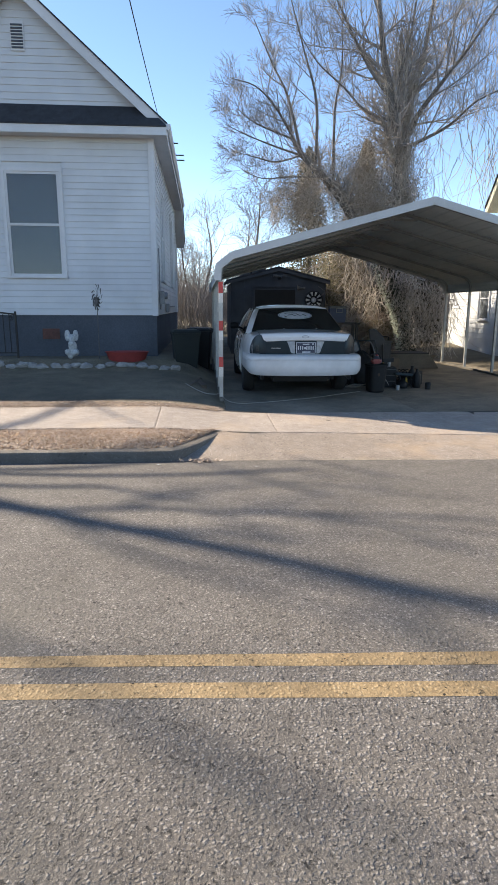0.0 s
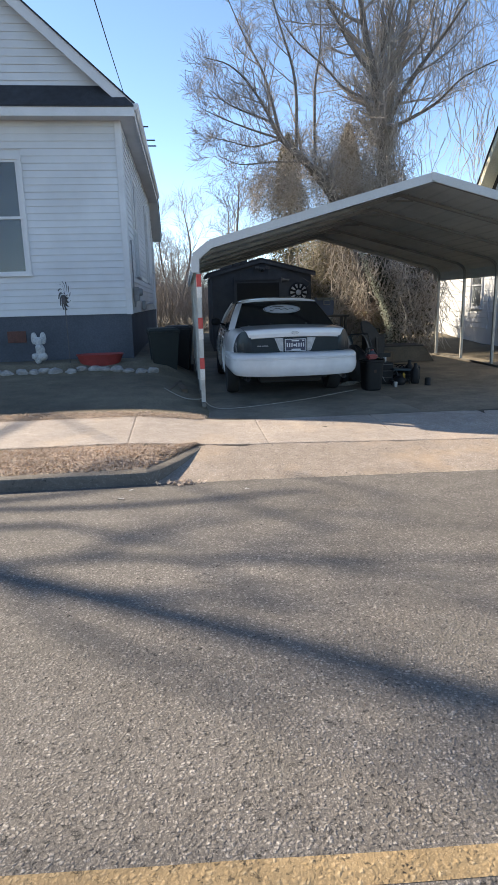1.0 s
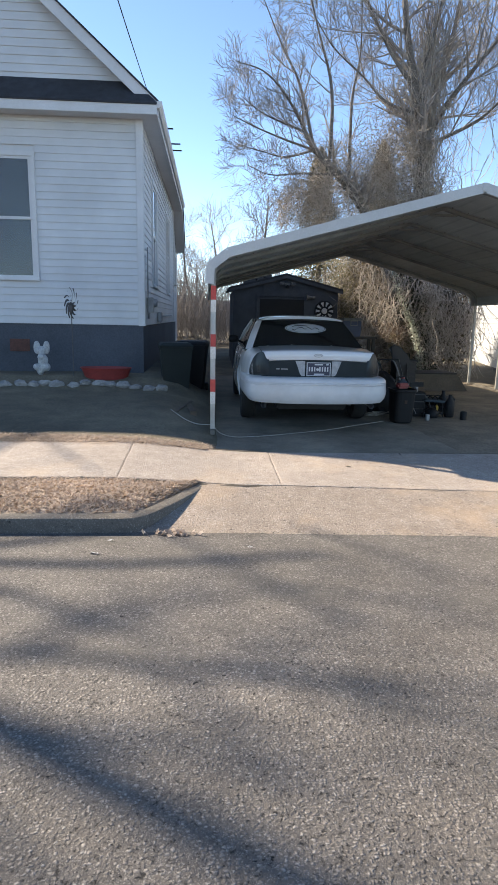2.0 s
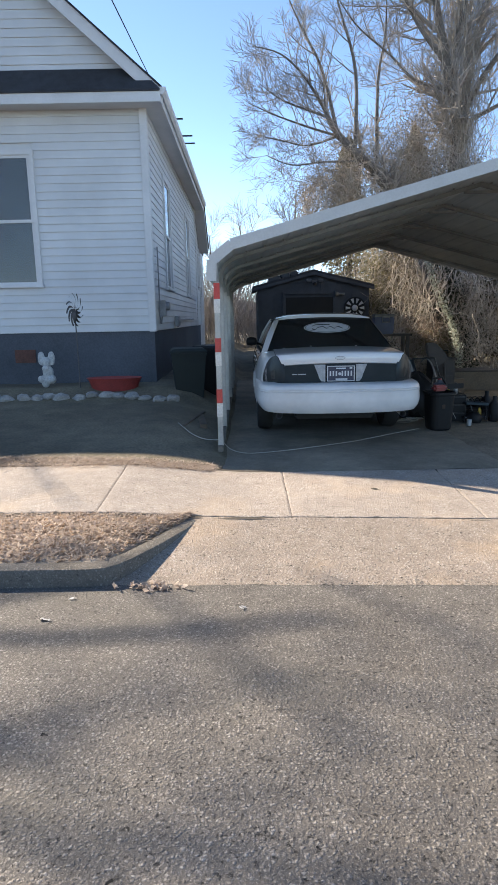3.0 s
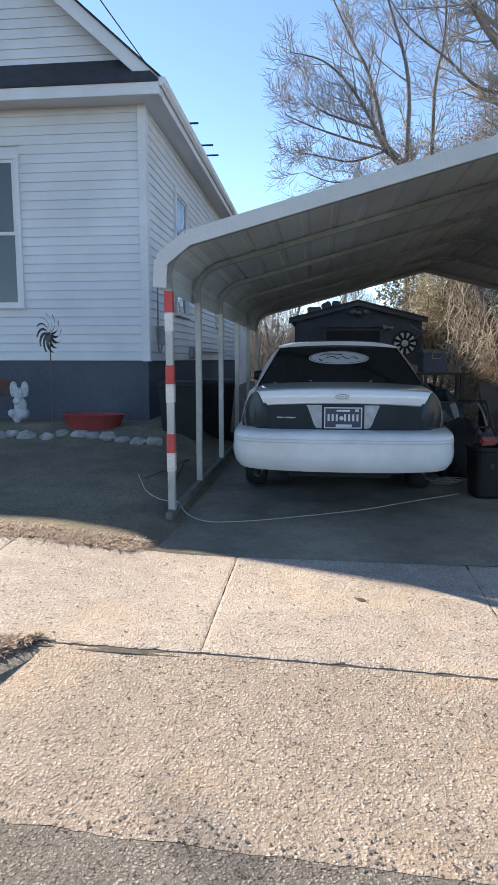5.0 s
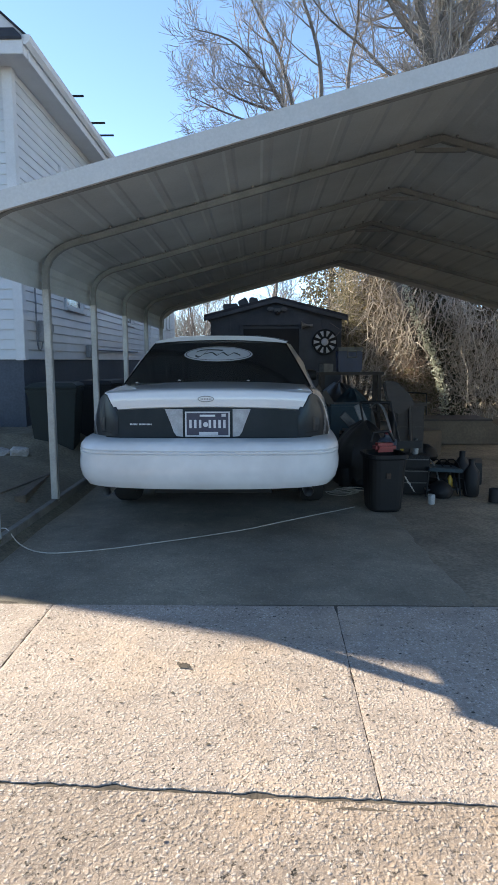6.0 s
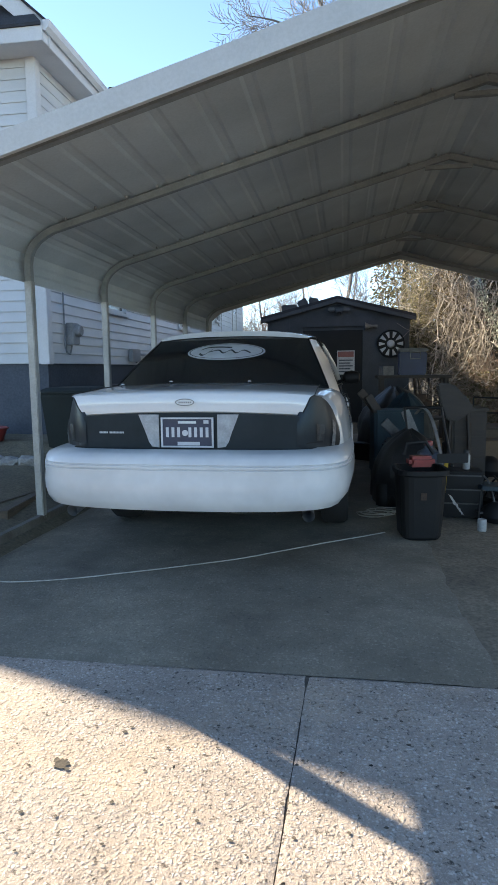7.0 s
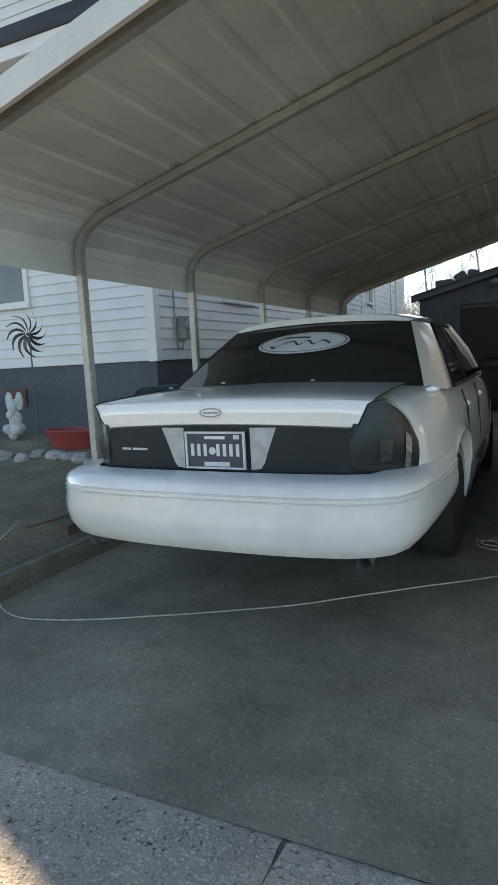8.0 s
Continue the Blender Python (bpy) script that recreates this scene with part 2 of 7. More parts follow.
# ---- mesh tools ----
class Mesh:
    """Gathers vertices and faces of one part."""

    def __init__(self):
        self.v, self.f = [], []

    def add(self, verts, faces):
        n = len(self.v)
        self.v += [tuple(p) for p in verts]
        self.f += [tuple(i + n for i in f) for f in faces]
        return self

    def box(self, x0, x1, y0, y1, z0, z1, m=None):
        c = [(x, y, z) for z in (z0, z1) for x, y in ((x0, y0), (x1, y0), (x1, y1), (x0, y1))]
        if m is not None:
            c = [m @ Vector(p) for p in c]
        return self.add(c, [(3, 2, 1, 0), (4, 5, 6, 7), (0, 1, 5, 4), (1, 2, 6, 5), (2, 3, 7, 6), (3, 0, 4, 7)])

    def loft(self, rings, closed=True, caps=True):
        n = len(rings[0])
        faces = []
        for i in range(len(rings) - 1):
            for j in range(n if closed else n - 1):
                k = (j + 1) % n
                faces.append((i * n + j, i * n + k, (i + 1) * n + k, (i + 1) * n + j))
        if caps and closed:
            faces.append(tuple(range(n))[::-1])
            faces.append(tuple((len(rings) - 1) * n + j for j in range(n)))
        return self.add([p for r in rings for p in r], faces)

    def tube(self, path, radius, sides=8, square=False, caps=True):
        path = [Vector(p) for p in path]
        rings = []
        side = None
        for i, p in enumerate(path):
            d = (path[min(i + 1, len(path) - 1)] - path[max(i - 1, 0)]).normalized()
            if side is None:
                side = d.cross(Vector((0, 1, 0.01)))
                if side.length < 0.2:
                    side = d.cross(Vector((1, 0, 0)))
            side = (side - d * side.dot(d)).normalized()
            up = d.cross(side)
            r = radius[i] if isinstance(radius, (list, tuple)) else radius
            off = math.pi / 4 if square else 0
            k = 4 if square else sides
            rings.append([p + (side * math.cos(off + 2 * math.pi * j / k) + up * math.sin(off + 2 * math.pi * j / k)) * r * (1.414 if square else 1) for j in range(k)])
        return self.loft(rings, True, caps)

    def lathe(self, profile, m=None, sides=20, caps=True):
        rings = []
        for r, z in profile:
            ring = [Vector((r * math.cos(2 * math.pi * j / sides), r * math.sin(2 * math.pi * j / sides), z)) for j in range(sides)]
            rings.append([m @ p for p in ring] if m is not None else ring)
        return self.loft(rings, True, caps)

    def grid(self, xs, ys, fn):
        n = len(xs)
        return self.add([fn(x, y) for y in ys for x in xs],
                        [(j * n + i, j * n + i + 1, (j + 1) * n + i + 1, (j + 1) * n + i) for j in range(len(ys) - 1) for i in range(n - 1)])

    def pane(self, xs, ys, fn, off):
        """A closed thin sheet, its second face shifted by off."""
        n, m, off = len(xs), len(ys), Vector(off)
        outer = [Vector(fn(x, y)) for y in ys for x in xs]
        quads = [(j * n + i, j * n + i + 1, (j + 1) * n + i + 1, (j + 1) * n + i) for j in range(m - 1) for i in range(n - 1)]
        rim = list(range(n)) + [j * n + n - 1 for j in range(1, m)] + [(m - 1) * n + i for i in range(n - 2, -1, -1)] + [j * n for j in range(m - 2, 0, -1)]
        k = n * m
        sides = [(b, a, a + k, b + k) for a, b in zip(rim, rim[1:] + rim[:1])]
        return self.add(outer + [p + off for p in outer], quads + [tuple(i + k for i in reversed(q)) for q in quads] + sides)

    def data(self, name):
        me = bpy.data.meshes.new(name)
        me.from_pydata(self.v, [], self.f)
        me.update()
        return me


def limb(mesh, points, r0, r1, sides=8):
    """A main limb through given points, rounded off by a spline."""
    P = [Vector(p) for p in points]
    out, rad = [], []
    m = len(P) - 1
    for i in range(m):
        a, b, c, d = P[max(0, i - 1)], P[i], P[i + 1], P[min(m, i + 2)]
        for k in range(4):
            t = k / 4
            out.append(0.5 * (2 * b + (c - a) * t + (2 * a - 5 * b + 4 * c - d) * t * t + (3 * b - a - 3 * c + d) * t ** 3))
            rad.append(r0 + (r1 - r0) * (i + t) / m)
    out.append(P[-1])
    rad.append(r1)
    mesh.tube(out, rad, sides, caps=False)
    return out, rad


def part(name, geo, material, parent=None, label="", smooth=False, bevel=0.0):
    me = geo.data(name) if isinstance(geo, Mesh) else geo
    if bevel or smooth:
        bm = bmesh.new()
        bm.from_mesh(me)
        bmesh.ops.recalc_face_normals(bm, faces=bm.faces[:])
        if bevel:
            sharp = [e for e in bm.edges if len(e.link_faces) == 2 and e.calc_face_angle(0) > 0.5]
            bmesh.ops.bevel(bm, geom=sharp, offset=bevel, segments=2, affect="EDGES", clamp_overlap=True)
        if smooth:
            for f in bm.faces:
                f.smooth = True
            for e in bm.edges:
                if len(e.link_faces) == 2 and e.calc_face_angle(0) > 0.7:
                    e.smooth = False
        bm.to_mesh(me)
        bm.free()
    if not me.materials:
        me.materials.append(M[material] if isinstance(material, str) else material)
    ob = new(name, me)
    if parent is not None:
        ob.parent = parent
        ob.matrix_parent_inverse = parent.matrix_world.inverted() if parent.get("base") is None else Matrix.Translation(-Vector(parent["base"]))
    if label:
        tagged(ob, label)
    return ob


def thing(name, at, label, category, group="", kind=""):
    """An empty at the thing's base, to which parts in world coordinates are tied."""
    ob = new(name)
    ob.location = at
    ob["base"] = [float(c) for c in at]
    ob.empty_display_size = 0.2
    return tagged(ob, label, category, group, kind)


# ---- ground, road, kerb, walk ----
def smooth(a, b, t):
    u = min(1, max(0, (t - a) / (b - a)))
    return u * u * (3 - 2 * u)


def road_z(y):
    return 0.03 + 0.062 * (6.25 - y) if y > 2.0 else 0.2935 - 0.035 * (2.0 - y)


def walk_z(x, y):
    """The pavement dips to the driveway."""
    left = 0.225 + 0.05 * (y - 7.25)
    drive = 0.145 + 0.004 * (y - 7.25) - 0.018 * min(4, max(0, x - 1)) * max(0, 1 - (y - 7.25) / 1.35)
    return left + (drive - left) * smooth(-0.7, 0.9, x)


def front_y(x):
    """Where the pavement meets the apron; the line runs a little askew beside the drive."""
    return 7.226 + 0.022 * smooth(0.2, 0.8, x) - 0.034 * max(0, x - 0.98)


def yard_z(x, y):
    left = 0.29 + 0.045 * (min(y, 12.2) - 8.5) + 0.16 * smooth(12.1, 12.5, y)
    left += (0.25 - left) * 0.9 * smooth(-0.5, 0.3, x)
    return left + (0.1 - left) * smooth(0.2, 0.4, x) + 0.25 * smooth(17.5, 24, y) * smooth(-1, 1, x) + 0.15 * smooth(7, 9, x)


def ground_z(x, y):
    if y < 6.3:
        return (road_z(y) if y > -2.2 else road_z(-2.2) + 0.1) - 0.12
    if y < 7.3:
        return -0.05
    if y < 8.5:
        return 0.05
    k = smooth(8.55, 9.3, y) if x < 0.4 else 1.0
    return yard_z(x, y) * k + (walk_z(x, 8.5) - 0.006) * (1 - k) + 0.012 * k * math.sin(3.1 * x + 1.3 * y) * math.sin(2.3 * y)


xs = [-700, -250, -90, -40, -20, -12] + [-8 + 0.25 * i for i in range(81)] + [14, 20, 40, 90, 250, 700]
ys = [-700, -250, -90, -40, -20, -10, -5, -2.4, -2.1, 0, 3, 6.1, 6.37, 7.2, 7.32, 8.4] + [8.52 + 0.25 * i for i in range(60)] + [25, 28, 32, 40, 60, 110, 260, 700]
tagged(part("ground", Mesh().grid(xs, ys, lambda x, y: (x, y, ground_z(x, y))), "soil", smooth=True),
       "bare winter yard of dark soil and thin dead grass", "ground", kind="structure")

ys = [-2.2 + 0.3 * i for i in range(28)] + [6.2, 6.36]
road = tagged(part("road", Mesh().grid([-120, -40, -15] + [-8 + 0.5 * i for i in range(33)] + [15, 40, 120], ys, lambda x, y: (x, y, road_z(y))), "asphalt", smooth=True),
              "worn grey asphalt street with exposed aggregate", "road", kind="structure")
for y0 in (1.835, 2.025):
    line = Mesh().grid([-60, -20] + [-8 + 0.2 * i for i in range(81)] + [20, 60], [y0 - 0.044 + 0.011 * i for i in range(9)], lambda x, y: (x, y - 0.054 * x + 0.006 * noise.noise((x * 9, y0, 0)), road_z(y - 0.054 * x + 0.006 * noise.noise((x * 9, y0, 0))) + 0.0012))
    tagged(part("centre_line", line, "yellow"), "worn yellow painted centre line on asphalt", "road marking", "double centre line", "structure")

# kerb: a swept section that bends in to the driveway and sinks
kerb_path = [(-30, 6.28, 0.15), (-3, 6.28, 0.15), (-0.6, 6.28, 0.148), (-0.36, 6.28, 0.148), (-0.27, 6.295, 0.148), (-0.19, 6.35, 0.148), (-0.11, 6.45, 0.148), (-0.03, 6.58, 0.149), (0.05, 6.71, 0.15), (0.13, 6.86, 0.152), (0.21, 7.02, 0.155), (0.28, 7.15, 0.158), (0.31, 7.21, 0.16)]


def kerb_rings(path):
    rings = []
    for i, (x, y, top) in enumerate(path):
        a, b = path[max(0, i - 1)], path[min(len(path) - 1, i + 1)]
        d = Vector((b[0] - a[0], b[1] - a[1], 0)).normalized()
        n = Vector((-d.y, d.x, 0))
        low = -0.12
        sec = [(-0.0, low), (0.009, top - 0.05), (0.011, top - 0.028), (0.019, top - 0.009), (0.045, top), (0.11, top + 0.003), (0.122, top - 0.01), (0.125, low)]
        rings.append([Vector((x, y, z)) + n * o for o, z in sec])
    return rings


tagged(part("kerb", Mesh().loft(kerb_rings(kerb_path)), "kerb", smooth=True), "weathered concrete kerb bending in to the driveway", "kerb", kind="structure")

# verge between kerb and walk
def verge_y(x):
    return 6.40 + 0.84 * min(1, max(0, (x + 0.30) / 0.50))


verge = Mesh().grid([-30, -8, -4] + [-3 + 0.1 * i for i in range(36)], [0, 0.2, 0.4, 0.6, 0.8, 1.0],
                    lambda x, v: (x, verge_y(x) * (1 - v) + 7.24 * v, 0.145 + 0.055 * v * smooth(0.3, -0.6, x) + 0.03 * math.sin(math.pi * v) * smooth(0.3, -0.4, x) + 0.012 * noise.noise((x * 3, v * 3, 0))))
tagged(part("verge", verge, "verge", smooth=True), "strip of dead straw-coloured grass beside the kerb", "grass verge", kind="structure")

# ---- the white house ----
HX0, HX1, HY0, HY1 = -5.94, -0.9, 13.33, 22.7
SB, ST = 1.48, 5.0
house = thing("house", (-3.4, 13.4, 0.4), "white clapboard cottage with a steep front gable and dark grey-blue base", "house")
part("foundation", Mesh().box(HX0 + 0.02, HX1 - 0.02, HY0 + 0.02, HY1, -0.2, SB), "found", house, "dark grey-blue painted masonry base")
core = Mesh().box(HX0 + 0.03, HX1 - 0.03, HY0 + 0.03, HY1, SB + 0.001, 5.3)
PEAK = 7.62
core.add([(HX0 + 0.1, HY0 + 0.03, 5.3), (HX1 - 0.1, HY0 + 0.03, 5.3), (-3.42, HY0 + 0.03, PEAK - 0.12), (HX0 + 0.1, HY0 + 0.2, 5.3), (HX1 - 0.1, HY0 + 0.2, 5.3), (-3.42, HY0 + 0.2, PEAK - 0.12)],
         [(0, 1, 2), (5, 4, 3), (0, 3, 4, 1), (1, 4, 5, 2), (2, 5, 3, 0)])
part("wall", core, "siding", house)
COURSE = (ST - SB) / 28


def front_board(x0, x1, z, slant0=0.0, slant1=0.0, h=COURSE, y=HY0):
    """One clapboard, thicker at its lower edge."""
    sec = [(y + 0.03, z), (y - 0.008, z), (y - 0.010, z + 0.01), (y + 0.006, z + h + 0.006), (y + 0.03, z + h + 0.006)]
    return Mesh().loft([[(x0 + slant0 * (q[1] - z) / h, q[0], q[1]) for q in sec], [(x1 + slant1 * (q[1] - z) / h, q[0], q[1]) for q in sec]])


def side_board(y0, y1, z, h=COURSE, x=HX1):
    sec = [(x - 0.03, z), (x + 0.008, z), (x + 0.010, z + 0.01), (x - 0.006, z + h + 0.006), (x - 0.03, z + h + 0.006)]
    return Mesh().loft([[(q[0], y0, q[1]) for q in sec], [(q[0], y1, q[1]) for q in sec]])


def spans(a, b, z, h, holes):
    out = [(a, b)]
    for h0, h1, z0, z1 in holes:
        if z + h > z0 + 0.02 and z < z1 - 0.02:
            out = [s for p, q in out for s in ((p, min(q, h0)), (max(p, h1), q)) if s[1] - s[0] > 0.02]
    return out


WIN_F = (-3.93, -2.74, 2.26, 4.40)
SIDE_WINS = [(15.05, 16.1, 2.25, 4.38), (19.3, 20.3, 2.25, 4.38)]
for i in range(28):
    z = SB + i * COURSE
    for a, b in spans(HX0 + 0.1, HX1 - 0.1, z, COURSE, [WIN_F]):
        part("clapboard", front_board(a, b, z), "siding", house)
    for a, b in spans(HY0 + 0.1, HY1 - 0.05, z, COURSE, SIDE_WINS):
        part("clapboard", side_board(a, b, z), "siding", house)
SL = 0.872
for i in range(17):
    z = 5.5 + i * 0.13
    half = (PEAK - 0.05 - z) / SL
    if half > 0.15:
        part("clapboard", front_board(-3.42 - half, -3.42 + half, z, 0.13 / SL, -0.13 / SL, 0.13, HY0), "siding", house)
for x0, x1, y0, y1 in ((HX1 - 0.1, HX1 + 0.022, HY0 - 0.022, HY0 + 0.1), (HX0 - 0.022, HX0 + 0.1, HY0 - 0.022, HY0 + 0.1), (HX1 - 0.08, HX1 + 0.022, HY1 - 0.06, HY1 + 0.02)):
    part("corner_board", Mesh().box(x0, x1, y0, y1, SB - 0.01, ST), "trim", house, bevel=0.006)

# eaves: soffit, fascia, the shingled skirt under the gable, rakes and roof planes
part("soffit", Mesh().box(HX0 - 0.28, HX1 + 0.28, HY0 - 0.35, HY0 - 0.001, ST - 0.03, ST), "trim", house)
part("soffit", Mesh().box(HX1 + 0.001, HX1 + 0.28, HY0 + 0.0, HY1, ST - 0.03, ST), "trim", house)
part("fascia", Mesh().box(HX0 - 0.3, HX1 + 0.3, HY0 - 0.37, HY0 - 0.345, ST - 0.05, 5.12), "trim", house, bevel=0.004)
part("fascia", Mesh().box(HX1 + 0.275, HX1 + 0.3, HY0 - 0.345, HY1, ST - 0.05, 5.16), "trim", house, bevel=0.004)
part("gutter", Mesh().loft([[(HX1 + 0.302 + u, y, 5.06 + w) for u, w in ((0, 0), (0.03, -0.01), (0.07, 0.03), (0.08, 0.1), (0.07, 0.1), (0.0, 0.1))] for y in (HY0 - 0.36, HY1)]), "trim", house)
skirt = Mesh().add([(HX0 - 0.3, HY0 - 0.39, 5.13), (HX1 + 0.3, HY0 - 0.39, 5.13), (HX1 - 0.1, HY0 + 0.02, 5.58), (HX0 + 0.1, HY0 + 0.02, 5.58),
                    (HX0 - 0.3, HY0 - 0.39, 5.1), (HX1 + 0.3, HY0 - 0.39, 5.1), (HX1 - 0.1, HY0 + 0.02, 5.1), (HX0 + 0.1, HY0 + 0.02, 5.1)],
                   [(0, 1, 2, 3), (4, 7, 6, 5), (0, 4, 5, 1), (1, 5, 6, 2), (2, 6, 7, 3), (3, 7, 4, 0)])
part("skirt_roof", skirt, "shingle", house, "dark shingled skirt roof under the gable")
for s in (-1, 1):
    ex, ez, px, pz = -3.42 + s * 2.84, 5.14, -3.42, PEAK + 0.02
    for nm, y0, y1, lo, hi, mt in (("rake_board", HY0 - 0.24, HY0 - 0.21, -0.2, 0.03, "trim"), ("rake_soffit", HY0 - 0.209, HY0 - 0.02, -0.06, -0.03, "trim"), ("roof", HY0 - 0.27, HY1, 0.032, 0.062, "shingle")):
        q = Mesh().loft([[(ex, y, ez + lo), (ex, y, ez + hi), (px, y, pz + hi), (px, y, pz + lo)] for y in (y0, y1)])
        if nm == "roof":
            q = Mesh().loft([[(ex, y0, ez + lo), (ex, y0, ez + hi), (px, y0, pz + hi), (px, y0, pz + lo)], [(ex, y1, ez + lo), (ex, y1, ez + hi), (px, y1 - 0.5, pz + hi), (px, y1 - 0.5, pz + lo)]])
        part(nm, q, mt, house, "dark asphalt shingle roof" if nm == "roof" else "")
# Unseen roof end, added and sized to set how far the house shades the ground.
hip = Mesh().loft([[(-3.42 - 2.84, HY1 + 0.002, 5.14 + o), (-3.42 + 2.84, HY1 + 0.002, 5.14 + o), (-3.42, HY1 - 0.498, PEAK + 0.02 + o)] for o in (0.03, 0.06)])
part("rear_hip", hip, "shingle", house, "dark shingled rear hip, unseen, added to shape the roof's shadow")


def sash_window(name, parent, m, w, h, glass_mat="glass"):
    """A double-hung window: casing, sill, two sashes, in a frame whose face looks along local -y."""
    # The black sheet behind the panes stands in for the unlit room.
    win = part(name, tr(Mesh().box(-w / 2, w / 2, 0.045, 0.06, 0, h), m), "black", parent, "double-hung window with white casing and a black sheet for the dark room")
    for a in ((-w / 2 - 0.07, -w / 2, -0.0, h), (w / 2, w / 2 + 0.07, -0.0, h), (-w / 2 - 0.08, w / 2 + 0.08, h, h + 0.08)):
        part("casing", tr(Mesh().box(a[0], a[1], -0.035, 0.05, a[2], a[3]), m), "trim", win, bevel=0.005)
    part("sill", tr(Mesh().box(-w / 2 - 0.09, w / 2 + 0.09, -0.065, 0.05, -0.05, 0.0), m), "trim", win, bevel=0.008)
    for z0, z1, y in ((0.0, h / 2 + 0.02, 0.02), (h / 2 - 0.02, h, -0.0)):
        fr = Mesh()
        for b in ((-w / 2, -w / 2 + 0.045, z0, z1), (w / 2 - 0.045, w / 2, z0, z1), (-w / 2 + 0.045, w / 2 - 0.045, z0, z0 + 0.045), (-w / 2 + 0.045, w / 2 - 0.045, z1 - 0.045, z1)):
            fr.box(b[0], b[1], y - 0.012, y + 0.012, b[2], b[3])
        part("sash", tr(fr, m), "trim", win)
        part("pane", tr(Mesh().box(-w / 2 + 0.045, w / 2 - 0.045, y - 0.003, y + 0.003, z0 + 0.045, z1 - 0.045), m), glass_mat, win)
    return win


def tr(mesh, m):
    mesh.v = [tuple(m @ Vector(p)) for p in mesh.v]
    return mesh


sash_window("window", house, pose(-3.345, HY0 - 0.0, 2.28), 1.07, 2.03)
for y0, y1, z0, z1 in SIDE_WINS:
    sash_window("window", house, pose(HX1, (y0 + y1) / 2, z0 + 0.04, 0, 0, 90), y1 - y0 - 0.18, z1 - z0 - 0.14)
vent = part("gable_vent", Mesh().box(-3.56, -3.3, HY0 - 0.03, HY0 - 0.016, 6.48, 7.0), "trim", house, "white louvred gable vent", bevel=0.004)
for i in range(8):
    part("louvre", Mesh().box(-3.54, -3.32, HY0 - 0.045, HY0 - 0.031, 6.52 + i * 0.056, 6.55 + i * 0.056, None), "found", vent)

# ---- steel carport ----
CXL, CXR, CY0, CY1 = 0.345, 6.745, 9.37, 16.75
CMID = (CXL + CXR) / 2
POST_Y = (9.40, 10.62, 12.08, 13.62, 15.15, 16.65)
carport = thing("carport", (CMID, 13, 0.15), "open steel carport with ribbed sheet roof on galvanised tube posts", "carport")


def bow(x_post, s, off=0.0, n=5):
    """Half a frame: up the post, round the knee and along the rafter to the ridge."""
    kx, kz = x_post + s * 0.21, 2.405 + off
    pts = [(x_post, 0, 2.0), (x_post, 0, 2.17 + off)]
    for i in range(1, n):
        u = i / n
        pts.append(((1 - u) ** 2 * x_post + 2 * u * (1 - u) * (x_post + s * 0.01) + u * u * kx, 0, (1 - u) ** 2 * (2.17 + off) + 2 * u * (1 - u) * (2.33 + off) + u * u * kz))
    pts += [(kx, 0, kz), (CMID, 0, 3.203 + off)]
    return pts


for y in POST_Y:
    for x, s in ((CXL, 1), (CXR, -1)):
        gz = 0.25 if x < 1 else 0.15
        part("post", Mesh().box(x - 0.029, x + 0.029, y - 0.029, y + 0.029, gz, 2.05), "galv", carport, bevel=0.006)
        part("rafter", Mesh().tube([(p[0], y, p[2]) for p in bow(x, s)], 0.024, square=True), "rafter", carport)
        a, b = bow(x, s)[-2], bow(x, s)[-1]
        screws = Mesh()
        for k in range(13):
            u = (k + 0.5) / 13
            q = (a[0] + (b[0] - a[0]) * u, y - 0.045, a[2] + (b[2] - a[2]) * u + 0.03)
            screws.lathe([(0.007, -0.006), (0.011, 0.0), (0.011, 0.012)], pose(*q), 6)
        tagged(part("screw_row", screws, "galv", carport), kind="stuff")
    if y not in (POST_Y[0], POST_Y[-1]):
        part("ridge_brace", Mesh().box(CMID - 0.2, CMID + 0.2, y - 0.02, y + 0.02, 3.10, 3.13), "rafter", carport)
for x in (CXL, CXR):
    part("base_rail", Mesh().box(x - 0.029, x + 0.029, CY0 - 0.1, CY1, 0.13 if x > 1 else 0.225, 0.19 if x > 1 else 0.285), "rail", carport, bevel=0.006)

# sheets run from front to back, with raised ribs
def sheet_profile(s):
    xp = CXL if s > 0 else CXR
    return [(xp - s * 0.072, 2.05), (xp - s * 0.06, 2.262), (xp, 2.308), (xp + s * 0.16, 2.432), (CMID, 3.245)]


def sheet(pts, ribs):
    """A sheet along y over a straight slope from pts[0] to pts[1], with ribs."""
    a, b = Vector((pts[0][0], 0, pts[0][1])), Vector((pts[1][0], 0, pts[1][1]))
    d = (b - a)
    n = Vector((-d.z, 0, d.x)).normalized()
    if n.z < 0:
        n = -n
    us = [0.0]
    lift = [0.0]
    for r in range(ribs):
        c = (r + 0.5) / ribs
        w = 0.022 / d.length
        for o, l in ((-2 * w, 0), (-w, 0.009), (w, 0.009), (2 * w, 0)):
            us.append(c + o)
            lift.append(l)
    us.append(1.0)
    lift.append(0.0)
    top = [a + d * u + n * l for u, l in zip(us, lift)]
    ring = top + [p - n * 0.004 for p in reversed(top)]
    return Mesh().loft([[(p.x, y, p.z) for p in ring] for y in (CY0 - 0.06, CY1 + 0.2)])


